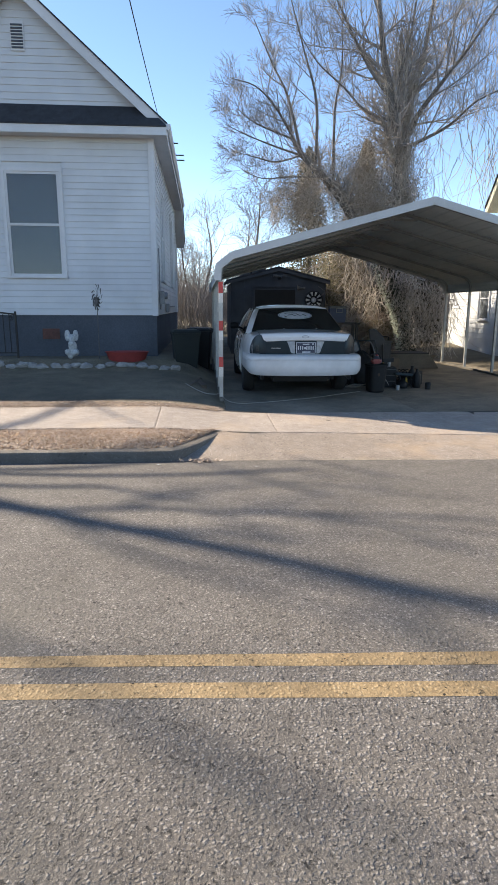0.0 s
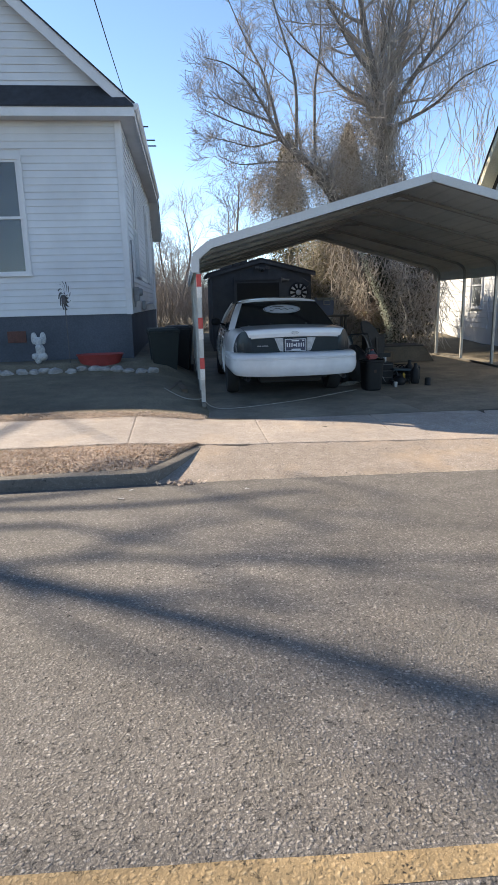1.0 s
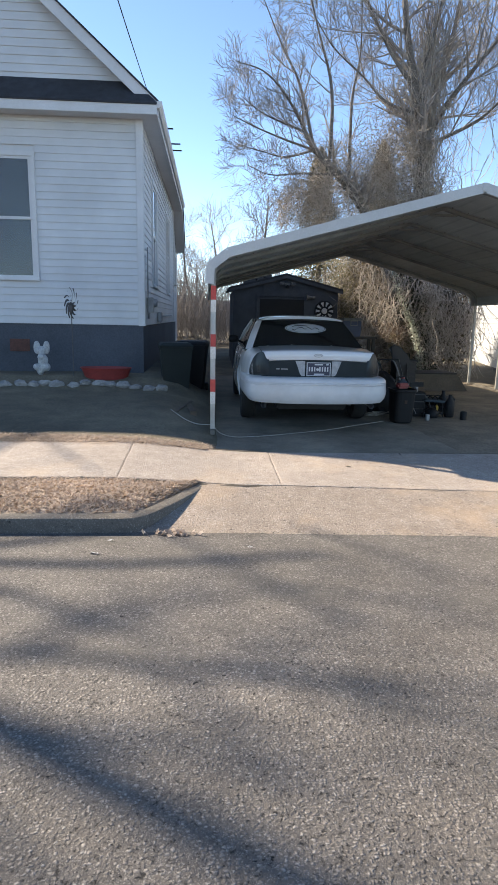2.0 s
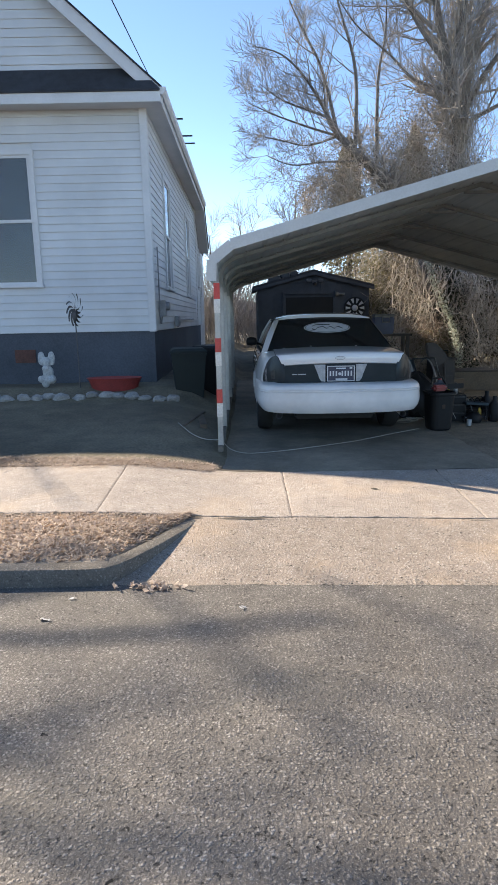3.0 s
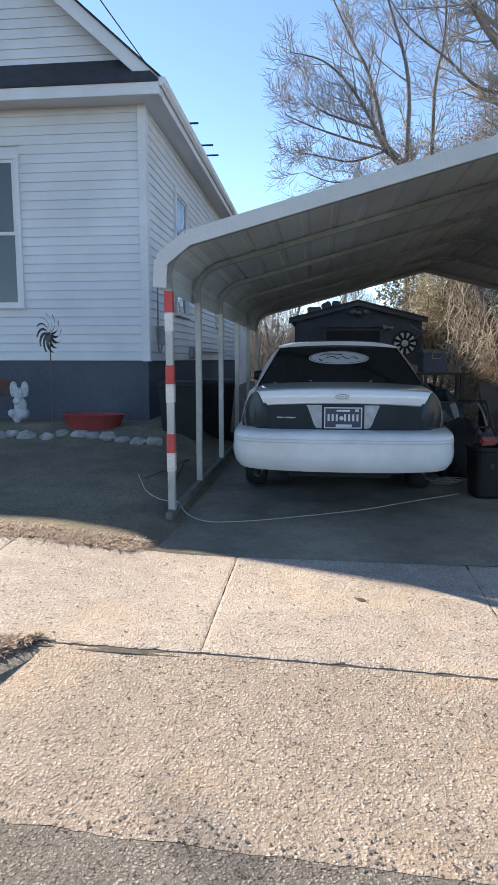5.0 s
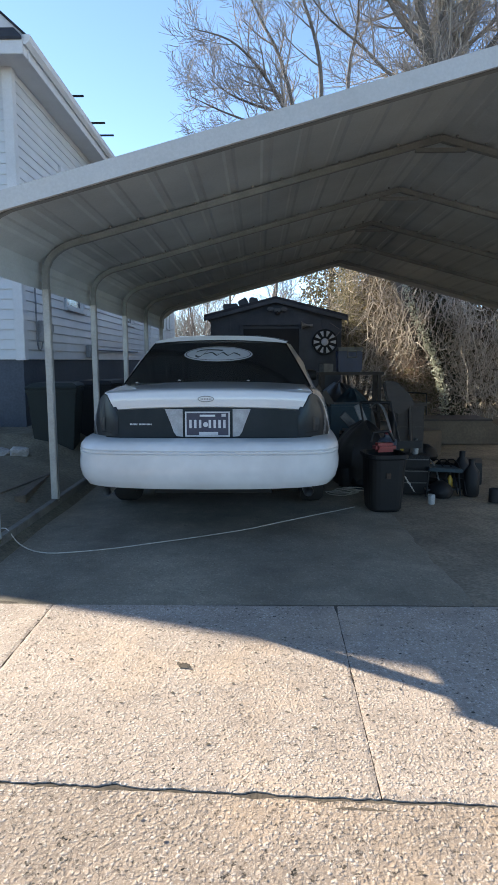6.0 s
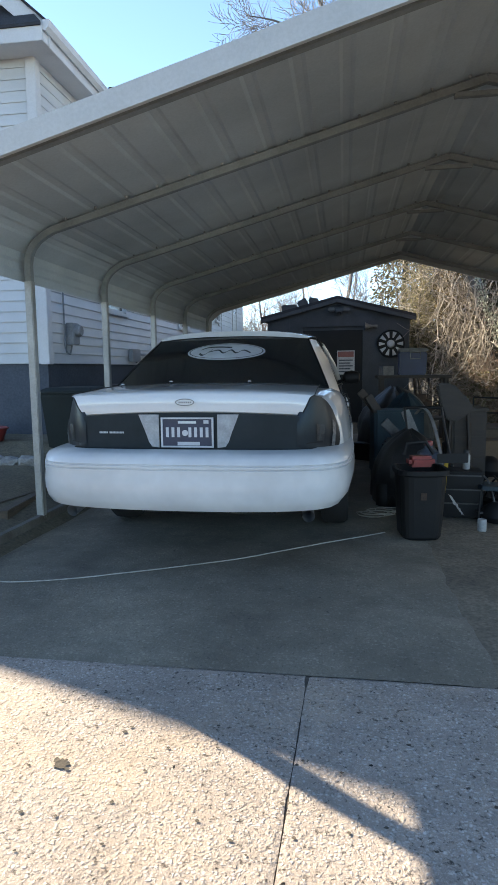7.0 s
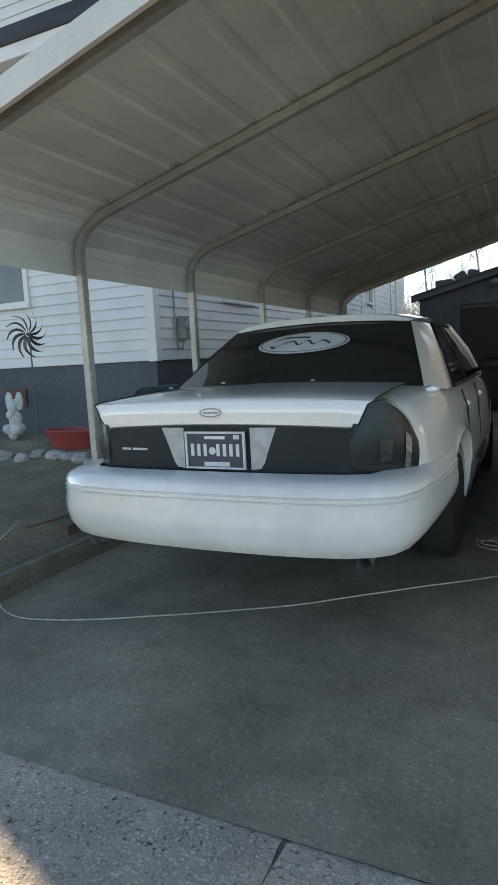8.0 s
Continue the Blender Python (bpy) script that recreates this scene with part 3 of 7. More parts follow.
for s in (1, -1):
    pr = sheet_profile(s)
    part("roof_sheet", sheet((pr[0], pr[1]), 1), "metal_roof", carport)
    part("roof_sheet", sheet((pr[2], pr[3]), 1), "metal_roof", carport)
    part("roof_sheet", sheet((pr[1], pr[2]), 0), "metal_roof", carport)
    for k in range(4):
        p, q = pr[3], pr[4]
        a = [(p[0] + (q[0] - p[0]) * u, p[1] + (q[1] - p[1]) * u) for u in (k / 4, (k + 1) / 4)]
        part("roof_sheet", sheet(a, 3), "metal_roof", carport)
    for y in (CY0 - 0.075, CY1 + 0.205):
        band = Mesh()
        for step, (p, q) in enumerate(((0, 1), (1, 3), (3, 4))):
            a, b = pr[p], pr[q]
            off = (-s * 0.0, 0.03)
            dx, dz = b[0] - a[0], b[1] - a[1]
            L = math.hypot(dx, dz)
            nx, nz = -dz / L * s, dx / L * s
            band.loft([[(x + nx * o, yy, z + nz * o) for yy, o in ((y - 0.003 * step, 0.03 + 0.002 * step), (y + 0.014 + 0.003 * step, 0.03 + 0.002 * step), (y + 0.014 + 0.003 * step, -0.075 - 0.002 * step), (y - 0.003 * step, -0.075 - 0.002 * step))] for x, z in ((a[0], a[1]), (b[0], b[1]))])
        part("edge_trim", band, "cream", carport, "pale folded metal edge trim")

for y in (CY0 - 0.075, CY1 + 0.205):
    part("ridge_cap", Mesh().box(CMID - 0.035, CMID + 0.035, y - 0.012, y + 0.026, 3.175, 3.277), "cream", carport, bevel=0.004)

# red and white tape bands round the front post
zs = [(2.03, 1.865, "red_tape"), (1.865, 1.72, "white_tape"), (1.455, 1.305, "red_tape"), (1.305, 1.16, "white_tape"), (0.905, 0.75, "red_tape"), (0.75, 0.6, "white_tape")]
for z1, z0, mt in zs:
    part("tape_band", Mesh().box(CXL - 0.032, CXL + 0.032, POST_Y[0] - 0.032, POST_Y[0] + 0.032, z0, z1 - 0.001), mt, carport, ("red" if "red" in mt else "white") + " tape wrapped round the post")

# ---- concrete: apron, pavement slabs, drive ----
apx = [-0.3 + 0.02 * i for i in range(225)] + [4.6, 5, 6, 7, 8]


def apron_pt(x, v):
    y0 = 6.30 - 0.055 * x
    y = y0 * (1 - v) + (front_y(x) - 0.007) * v + (-0.03 * max(0, noise.noise((x * 6, 3, 0))) - 0.014 * abs(noise.noise((x * 29, 8, 0))) if v > 0.99 else 0.02 * noise.noise((x * 5, 0, 0)) + 0.008 * noise.noise((x * 23, 4, 0)) if v < 0.01 else 0)
    return (x if x > 0.4 or v > 0.99 else x, y, (road_z(y0) + 0.0015) * (1 - v) + (walk_z(max(x, 0.32), 7.25) - 0.006 - 0.005 * noise.noise((x * 2.3, 1, 7))) * v)


tagged(part("apron", Mesh().grid(apx, [0, 0.2, 0.4, 0.6, 0.8, 1.0], apron_pt), "washed", smooth=True), "tan washed-aggregate concrete driveway apron", "driveway apron", kind="structure")
pavement = thing("pavement", (0, 7.9, 0.15), "tan concrete pavement of square slabs with dirty joints", "pavement", kind="structure")
part("bed", Mesh().grid([-30, -8] + [-4 + 0.4 * i for i in range(31)], [7.20, 7.6, 8.0, 8.4, 8.60, 8.66], lambda x, y: (x, y + (front_y(x) - 7.24) * (y < 7.5), walk_z(x, y) - (0.0055 if y > 8.5 else 0.0085))), "joint", pavement)
edges = [-15.56 + 1.5 * i for i in range(9)] + [-2.06, -0.53, 0.98, 2.49, 4.0, 5.5, 7.0, 8.5]
for a, b in zip(edges, edges[1:]):
    n, n2 = (84, 64) if -2.2 < a < 4 else (24, 20)
    gx = [a + 0.0012 + (b - a - 0.0024) * i / n for i in range(n + 1)]
    far = 8.5
    gy = [7.226 + (far - 7.226) * i / n2 for i in range(n2 + 1)]
    chip = lambda p, q: 0.016 * max(0, noise.noise((p * 15, q * 15, 4))) + 0.011 * abs(noise.noise((p * 41, q * 41, 6)))
    worn = lambda x, y, dz=0.0: (x + 0.035 * smooth(1.2, 2.4, x) * ((y - 7.226) / 1.3 - 0.35) + 0.3 * chip(x, y) * ((x == gx[0]) - (x == gx[-1])) + 0.006 * noise.noise((x * 4, y * 4, 9)), y + (front_y(x) - 7.226) * (1 - (y - 7.226) / 1.274) + 0.14 * smooth(-0.7, 0.9, x) * (y - 7.226) / 1.274 + 1.2 * chip(y, x) * ((y == gy[0]) - 0.3 * (y == gy[-1])) + 0.004 * noise.noise((x * 5, y * 5, 2)), walk_z(x, y) - dz - 0.0035 * (x in (gx[0], gx[-1]) or y in (gy[0], gy[-1])))
    top = Mesh().grid(gx, gy, worn)
    bot = Mesh()
    rim = [(x, gy[0]) for x in gx] + [(gx[-1], y) for y in gy[1:]] + [(x, gy[-1]) for x in reversed(gx[:-1])] + [(gx[0], y) for y in reversed(gy[1:-1])]
    top.loft([[worn(x, y, dz) for x, y in rim] for dz in (0.0, 0.08)], caps=False)
    part("slab", top, "slab", pavement)


def drive_edge(y):
    """The slab's broken edge beside the dirt."""
    return 3.27 + 0.05 * noise.noise((y * 1.3, 0, 0)) + 0.03 * noise.noise((y * 7, 0, 0))


rows_y = [8.628] + [8.7 + 0.1 * i for i in range(93)]
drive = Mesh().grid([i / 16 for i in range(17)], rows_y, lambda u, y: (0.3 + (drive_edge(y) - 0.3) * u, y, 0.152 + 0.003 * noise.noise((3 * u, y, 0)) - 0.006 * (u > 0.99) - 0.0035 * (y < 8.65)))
dirt = Mesh().grid([i / 24 for i in range(25)], rows_y, lambda u, y: (drive_edge(y) - 0.02 + (7.3 - drive_edge(y)) * u, y, 0.147 + 0.006 * noise.noise((6 * u, 2 * y, 3)) * (u > 0.03) + 0.003 * noise.noise((30 * u, 9 * y, 3))))
M["packed"] = mat("packed_dirt", (0.36, 0.295, 0.215), (0.24, 0.195, 0.142), 3, 0.95, bump=0.7, fine=45, grain=0.45, blotch=0.4)
tagged(part("dirt_floor", dirt, "packed", smooth=True), "packed brown dirt beside the concrete under the carport", "ground", kind="structure")
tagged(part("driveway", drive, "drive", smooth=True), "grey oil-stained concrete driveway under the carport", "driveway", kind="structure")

# ---- the white sedan ----
M["carpaint"] = mat("white_car_paint", (0.63, 0.635, 0.64), (0.58, 0.585, 0.59), 1.5, 0.28, bump=0, grain=0.03, blotch=0.07, big=2.0, coat=1.0)
M["bumper"] = mat("white_bumper_cover", (0.61, 0.612, 0.615), (0.54, 0.543, 0.548), 2.5, 0.36, bump=0.03, fine=14, grain=0.05, blotch=0.1, big=3.0, coat=0.7)
M["smoke"] = mat("smoked_black_panel", (0.022, 0.025, 0.03), (0.015, 0.017, 0.02), 3, 0.3, bump=0.02, grain=0.1, blotch=0.2, big=4, spec=0.22)
M["lens"] = mat("smoked_lens", (0.022, 0.022, 0.025), (0.014, 0.013, 0.015), 6, 0.34, bump=0.06, fine=22, grain=0.05, spec=0.3)
# Cool specular tint paints the teal flare haze onto panel and lenses.
for key in ("smoke", "lens"):
    M[key].node_tree.nodes["Principled BSDF"].inputs["Specular Tint"].default_value = (0.6, 0.85, 1.0, 1)
M["dimcell"] = mat("smoked_reflector", (0.04, 0.042, 0.045), (0.02, 0.021, 0.024), 45, 0.34, bump=0.25, fine=120, spec=0.3)
M["lampcell"] = mat("lamp_reflector", (0.30, 0.31, 0.32), (0.10, 0.10, 0.105), 30, 0.3, 0.4, bump=0.1, fine=80)
M["reverse"] = mat("reverse_lens", (0.40, 0.42, 0.44), (0.30, 0.31, 0.33), 12, 0.2, bump=0.2, fine=90, grain=0.15, blotch=0.2, big=15)
M["tyre"] = mat("tyre_rubber", (0.012, 0.012, 0.013), (0.018, 0.017, 0.016), 9, 0.85, bump=0.3, fine=80)
M["alloy"] = mat("wheel_steel", (0.42, 0.42, 0.43), (0.30, 0.30, 0.31), 9, 0.35, 0.8, bump=0.05)
M["chrome"] = mat("chrome", (0.75, 0.75, 0.75), (0.6, 0.6, 0.6), 5, 0.15, 1.0, bump=0, grain=0.05)
M["plate_blue"] = mat("plate_navy", (0.025, 0.033, 0.07), (0.02, 0.027, 0.055), 12, 0.4, bump=0.02, grain=0.1)
M["plate_white"] = mat("plate_white", (0.56, 0.57, 0.60), (0.46, 0.47, 0.50), 12, 0.4, bump=0.02, grain=0.08)
M["decal"] = mat("pale_grey_decal", (0.62, 0.64, 0.66), (0.54, 0.56, 0.58), 12, 0.5, bump=0, grain=0.08)
M["grey_metal"] = mat("weathered_metal", (0.13, 0.13, 0.135), (0.09, 0.09, 0.09), 8, 0.5, 0.6, bump=0.1)
M["badge_grey"] = mat("badge_grey", (0.30, 0.30, 0.31), (0.22, 0.22, 0.23), 30, 0.4, 0.4, bump=0)
M["cloth"] = mat("dark_upholstery", (0.02, 0.02, 0.022), (0.014, 0.014, 0.015), 9, 0.9, bump=0.2)
CX, CG = 1.735, 0.16
RW, FW = 11.13, 14.0
car = thing("car", (CX, 12.2, CG), "white four-door sedan with smoked black rear panel and tinted glass", "car")
ST_Y = [(9.90, 0.70, 1.11), (9.94, 0.745, 1.155), (9.98, 0.79, 1.178), (10.05, 0.85, 1.196), (10.11, 0.888, 1.206), (10.2, 0.915, 1.217), (10.5, 0.95, 1.238), (10.8, 0.968, 1.242), (11.4, 0.983, 1.21),
        (13.3, 0.98, 1.19), (13.6, 0.965, 1.185), (14.3, 0.905, 1.13), (14.75, 0.87, 1.05), (14.92, 0.82, 0.96), (15.0, 0.72, 0.86)]


def station(y):
    for a, b in zip(ST_Y, ST_Y[1:]):
        if y <= b[0]:
            u = (y - a[0]) / (b[0] - a[0])
            return a[1] + (b[1] - a[1]) * u, a[2] + (b[2] - a[2]) * u
    return ST_Y[-1][1:]


def low_edge(y):
    z = 0.45 if y > RW else 0.68
    for w in (RW, FW):
        d = abs(y - w)
        if d < 0.37:
            z = max(z, CG + 0.335 + math.sqrt(0.37 ** 2 - d * d) - 0.0)
    return z


def body_ring(y):
    hw, top = station(y)
    lo = low_edge(y)
    half = [(0, top + 0.022), (hw * 0.45, top + 0.018), (hw * 0.75, top + 0.004), (hw - 0.135, top - 0.008), (hw - 0.085, top - 0.03), (hw - 0.05, top - 0.075), (hw - 0.02, top - 0.17)]
    sh = top - 0.17
    for u, o in ((0.3, 0.0), (0.5, 0.004), (0.56, 0.012), (0.62, 0.004), (0.8, -0.006), (1.0, -0.03)):
        half.append((hw + o, sh + (lo - sh) * u))
    half.append((hw - 0.2, lo + 0.02))
    return [(CX + x, y, z) for x, z in half] + [(CX - x, y, z) for x, z in reversed(half[1:])]


ys = sorted(set([s[0] for s in ST_Y] + [10.0, 10.05, 10.22, 10.3, 10.35, 10.42] + [RW + 0.375 * math.cos(a) for a in [math.pi * i / 16 for i in range(17)]] + [FW + 0.375 * math.cos(math.pi * i / 16) for i in range(17)] + [11.6, 12.0, 12.4, 12.8, 13.2]))
body = part("body", Mesh().loft([body_ring(y) for y in ys], True, True), "carpaint", car, smooth=True)
part("underbody", Mesh().box(CX - 0.66, CX + 0.66, 10.3, 14.7, 0.5, 0.9).box(CX - 0.9, CX + 0.9, 11.52, 13.45, 0.36, 0.6), "black", car)
part("fuel_tank", Mesh().box(CX - 0.5, CX + 0.5, 10.25, 10.8, 0.41, 0.52), "black", car, bevel=0.03)
part("rear_axle", Mesh().tube([(CX - 0.74, RW, CG + 0.33), (CX + 0.74, RW, CG + 0.33)], 0.05, 10).box(CX - 0.14, CX + 0.14, RW - 0.14, RW + 0.14, CG + 0.2, CG + 0.46), "black", car)
# lid: its rear face hangs over the dark panel, and its edges are cut lines on the deck
lid_sec = [(9.812, 1.106), (9.798, 1.113), (9.789, 1.16), (9.796, 1.214), (9.806, 1.227), (9.832, 1.235), (9.93, 1.242), (10.2, 1.256), (10.53, 1.266)]
lid = Mesh()
us = [i / 12 * 2 - 1 for i in range(13)]
lid.grid(us, range(len(lid_sec)), lambda u, k: (CX + u * (0.645 + 0.10 * min(1, k / 4)), lid_sec[k][0] + 0.05 * u * u, lid_sec[k][1] + 0.024 * (1 - u * u)))
lid.grid(us, range(2), lambda u, k: (CX + u * 0.645, 9.815 + 0.05 * u * u + 0.03 * (1 - k) * 1.0, 1.108 + 0.024 * (1 - u * u)))
part("boot_lid", lid, "carpaint", car, "white boot lid", smooth=True)
for s in (-1, 1):
    seam = [(CX + s * (0.645 + 0.10 * min(1, k / 4) + 0.006), lid_sec[k][0] + 0.05, lid_sec[k][1] + 0.002) for k in range(1, len(lid_sec))]
    part("lid_seam", Mesh().tube(seam, 0.003, 4), "black", car)
# smoked panel and lamps
def rear_y(x):
    u = abs(x) / 0.86
    return 9.822 + 0.035 * u * u + (0.03 * max(0, (u - 0.86) / 0.14) ** 2)


panel = Mesh()
px = [-0.66 + 1.32 * i / 20 for i in range(21)]
for zz in ((0.90, 1.13),):
    panel.grid(px, [0, 1], lambda x, k: (CX + x, rear_y(x) - 0.012, zz[0] + (zz[1] - 0.024 * (x / 0.645) ** 2 - zz[0]) * k))
    panel.grid(px, [0, 1], lambda x, k: (CX + x, rear_y(x) - 0.012 + 0.05 * k, zz[1] - 0.024 * (x / 0.645) ** 2))
part("rear_panel", panel, "smoke", car, "smoked black panel between the tail lamps")


def lamp_top(t):
    """Upper edge of a tail lamp from its inner corner outwards."""
    pts = [(0.0, 1.106), (0.15, 1.178), (0.3, 1.217), (0.44, 1.224), (0.6, 1.209), (0.75, 1.171), (0.87, 1.118), (1.0, 1.02)]
    for a, b in zip(pts, pts[1:]):
        if t <= b[0]:
            return a[1] + (b[1] - a[1]) * (t - a[0]) / (b[0] - a[0])
    return pts[-1][1]


for s in (-1, 1):
    def lamp_pt(t, k, o):
        x = 0.646 + 0.239 * t
        y = 9.838 + 0.255 * t ** 1.6 + 0.035 * k * t
        z0, z1 = 0.888, lamp_top(t)
        bulge = o * math.sin(math.pi * k)
        return (CX + s * (x + bulge * (0.6 if t > 0.6 else 0.0)), y - bulge, z0 + (z1 - z0) * k)
    ts = [i / 14 for i in range(15)]
    ks = [0, 0.15, 0.4, 0.7, 0.9, 1.0]
    def flange(t, k):
        p = lamp_pt(t, 1, 0)
        return (p[0] - s * 0.03 * k * t, p[1] + 0.006 + 0.25 * k, p[2] + (1.232 - 0.16 * t ** 2.5 - p[2]) * k)
    lamp = part("tail_lamp", Mesh().grid(ts, ks, lambda t, k: lamp_pt(t, k, 0.018)), "lens", car, "smoked tail lamp lens", smooth=True)
    part("fender_top", Mesh().grid(ts, [0, 0.3, 0.65, 1], flange), "carpaint", car, smooth=True)
    part("side_marker", Mesh().grid([0.8, 0.84, 0.88], [0.1, 0.4, 0.72], lambda t, k: (lamp_pt(t, k, 0.02)[0] + s * 0.003, lamp_pt(t, k, 0.02)[1] - 0.002, lamp_pt(t, k, 0)[2])), "lampcell", lamp, "pale side marker")
    for t0, t1, k0, k1 in ((0.47, 0.62, 0.2, 0.5),):
        part("reflector", Mesh().grid([t0, (t0 + t1) / 2, t1], [k0, (k0 + k1) / 2, k1], lambda t, k: (lamp_pt(t, k, 0.022)[0], lamp_pt(t, k, 0.022)[1] - 0.0015, lamp_pt(t, k, 0)[2])), "dimcell", lamp)
    part("lens_seam", Mesh().grid([0.02, 0.3, 0.6, 0.9], [0.165, 0.185], lambda t, k: (lamp_pt(t, k, 0.022)[0], lamp_pt(t, k, 0.022)[1] - 0.0015, lamp_pt(t, k, 0)[2])), "black", lamp)
    # reverse lamp beside the plate
    a, b = 0.178, 0.35
    rev = Mesh().add([(CX + s * a, 9.806, 1.118), (CX + s * (b + 0.01), 9.818, 1.118), (CX + s * 0.225, 9.812, 0.925), (CX + s * a, 9.806, 0.92),
                      (CX + s * a, 9.83, 1.118), (CX + s * (b + 0.01), 9.84, 1.118), (CX + s * 0.225, 9.835, 0.925), (CX + s * a, 9.83, 0.92)],
                     [(0, 1, 2, 3), (0, 4, 5, 1), (1, 5, 6, 2), (2, 6, 7, 3), (3, 7, 4, 0)])
    part("reverse_lamp", rev, "reverse", car, "pale ribbed reverse lamp")
# bumper cover
plan = [(0, 9.6), (0.3, 9.602), (0.5, 9.612), (0.66, 9.633), (0.78, 9.672), (0.86, 9.735), (0.91, 9.84), (0.936, 9.98), (0.952, 10.2), (0.965, 10.45), (0.970, 10.72)]
plan = [(-x, y) for x, y in reversed(plan[1:])] + plan
sec = [(-0.10, 0.545), (-0.035, 0.555), (-0.012, 0.585), (0.0, 0.635), (0.014, 0.69), (0.016, 0.74), (0.010, 0.79), (0.012, 0.815), (0.005, 0.82), (0.012, 0.825), (0.012, 0.838), (0.004, 0.843), (0.009, 0.849), (0.003, 0.872), (-0.015, 0.893), (-0.05, 0.907), (-0.17, 0.914)]
rings = []
for i, (x, y) in enumerate(plan):
    a, b = plan[max(0, i - 1)], plan[min(len(plan) - 1, i + 1)]
    d = Vector((b[0] - a[0], b[1] - a[1], 0)).normalized()
    n = Vector((d.y, -d.x, 0))
    dip = 0.018 * max(0, 1 - (abs(x) / 0.95) ** 2)
    rise = 0.03 * smooth(9.72, 10.7, y)
    rings.append([Vector((CX + x * 1.01, y, z + (0.035 - dip if k < 3 else 0) + rise * max(0, 1 - (z - 0.545) / 0.3))) + n * o for k, (o, z) in enumerate(sec)])
part("bumper", Mesh().loft(rings, False), "bumper", car, "white rounded rear bumper cover", smooth=True)
for s in (-1, 1):
    part("exhaust_tip", Mesh().tube([(CX + s * 0.72, 9.735, 0.535), (CX + s * 0.71, 9.82, 0.555), (CX + s * 0.70, 9.99, 0.575)], 0.036, 14, caps=False).tube([(CX + s * 0.70, 9.98, 0.575), (CX + s * 0.6, 10.6, 0.575)], 0.025, 10), "badge_grey", car, "dulled steel exhaust tip", smooth=True)
# plate
pl = part("number_plate", Mesh().box(CX - 0.152, CX + 0.152, 9.79, 9.797, 0.93, 1.096), "plate_blue", car, "navy number plate in a pale frame", bevel=0.003)
fr = Mesh()
for a in ((-0.159, -0.149, 0.924, 1.102), (0.149, 0.159, 0.924, 1.102), (-0.149, 0.149, 0.924, 0.933), (-0.149, 0.149, 1.093, 1.102)):
    fr.box(CX + a[0], CX + a[1], 9.782, 9.796, a[2], a[3])
part("plate_frame", fr, "plate_white", pl)
cx = CX - 0.13
for i in range(8):
    if i != 3:
        part("plate_bar", Mesh().box(cx, cx + 0.017, 9.787, 9.79, 0.985, 1.043), "plate_white", pl)
    else:
        part("plate_disc", tr(Mesh().lathe([(0.018, 0), (0.018, 0.004)], None, 14), Matrix.Translation((cx + 0.013, 9.79, 1.01)) @ pose(0, 0, 0, 90)), "plate_white", pl)
    cx += 0.0345
part("plate_bar", Mesh().box(CX - 0.06, CX + 0.075, 9.787, 9.79, 0.936, 0.957), "plate_white", pl)
part("plate_bar", Mesh().box(CX - 0.055, CX + 0.055, 9.787, 9.79, 1.066, 1.08), "decal", pl)
part("plate_bar", Mesh().box(CX + 0.1, CX + 0.13, 9.787, 9.79, 1.066, 1.086), "plate_white", pl)
# badges: an oval on the lid, a strip of pale bars on the panel
def ellipse(rx, rz, n=36):
    return [(rx * math.cos(2 * math.pi * i / n), rz * math.sin(2 * math.pi * i / n)) for i in range(n)]


def fan(rx, rz, fn):
    """A disc of rings, so that it follows a curved surface."""
    m = Mesh().loft([[fn(rx * k * c, rz * k * d) for c, d in ellipse(1, 1)] for k in (1.0, 0.75, 0.5, 0.25, 0.02)], True, False)
    return m


def oval_ring(rx, rz, w, fn):
    a, b = ellipse(rx, rz), ellipse(rx - w, rz - w)
    return Mesh().loft([[fn(*p) for p in a], [fn(*p) for p in b]], True, False)


em = part("lid_emblem", Mesh().add([(CX - 0.01 + p[0], 9.784, 1.192 + p[1]) for p in ellipse(0.056, 0.02)], [tuple(range(36))]), "carpaint", car, "small oval emblem")
part("emblem_rim", oval_ring(0.058, 0.022, 0.006, lambda x, z: (CX - 0.01 + x, 9.782, 1.192 + z)), "badge_grey", em)
for i in range(7):
    x = CX - 0.01 - 0.036 + 0.0115 * i
    part("emblem_bar", Mesh().box(x, x + 0.006, 9.780, 9.783, 1.187, 1.196), "badge_grey", em)
for i in range(17):
    if i != 6:
        x = CX - 0.56 + 0.0094 * i
        part("badge_bar", Mesh().box(x, x + 0.006, rear_y(x - CX) - 0.016, rear_y(x - CX) - 0.010, 1.003, 1.014), "plate_white", car)
# cabin: pillars, roof, glass
def rear_glass(u, v):
    """u across -1..1, v from its foot to its head."""
    return Vector((CX + u * (0.81 - 0.185 * v), 10.53 + 0.83 * v + 0.21 * u * u * (1 - v) + 0.04 * u * u * v, 1.262 + 0.40 * v - 0.028 * v * v - u * u * (0.022 - 0.012 * v) + 0.018 * (1 - u * u)))


g = [i / 10 * 2 - 1 for i in range(11)]
gv = [i / 6 for i in range(7)]
part("rear_window", Mesh().pane(g, gv, rear_glass, (0, 0.002, -0.004)), "tint", car, "dark tinted rear window", smooth=True)
edge = [rear_glass(-1, v) for v in reversed(gv)] + [rear_glass(u, 0) for u in g[1:]] + [rear_glass(1, v) for v in gv[1:]]
part("window_seal", Mesh().tube([p + Vector((0, -0.002, 0.004)) for p in edge], 0.003, 5), "black", car)
glass_n = Vector((0, -0.43, 0.90)).normalized()


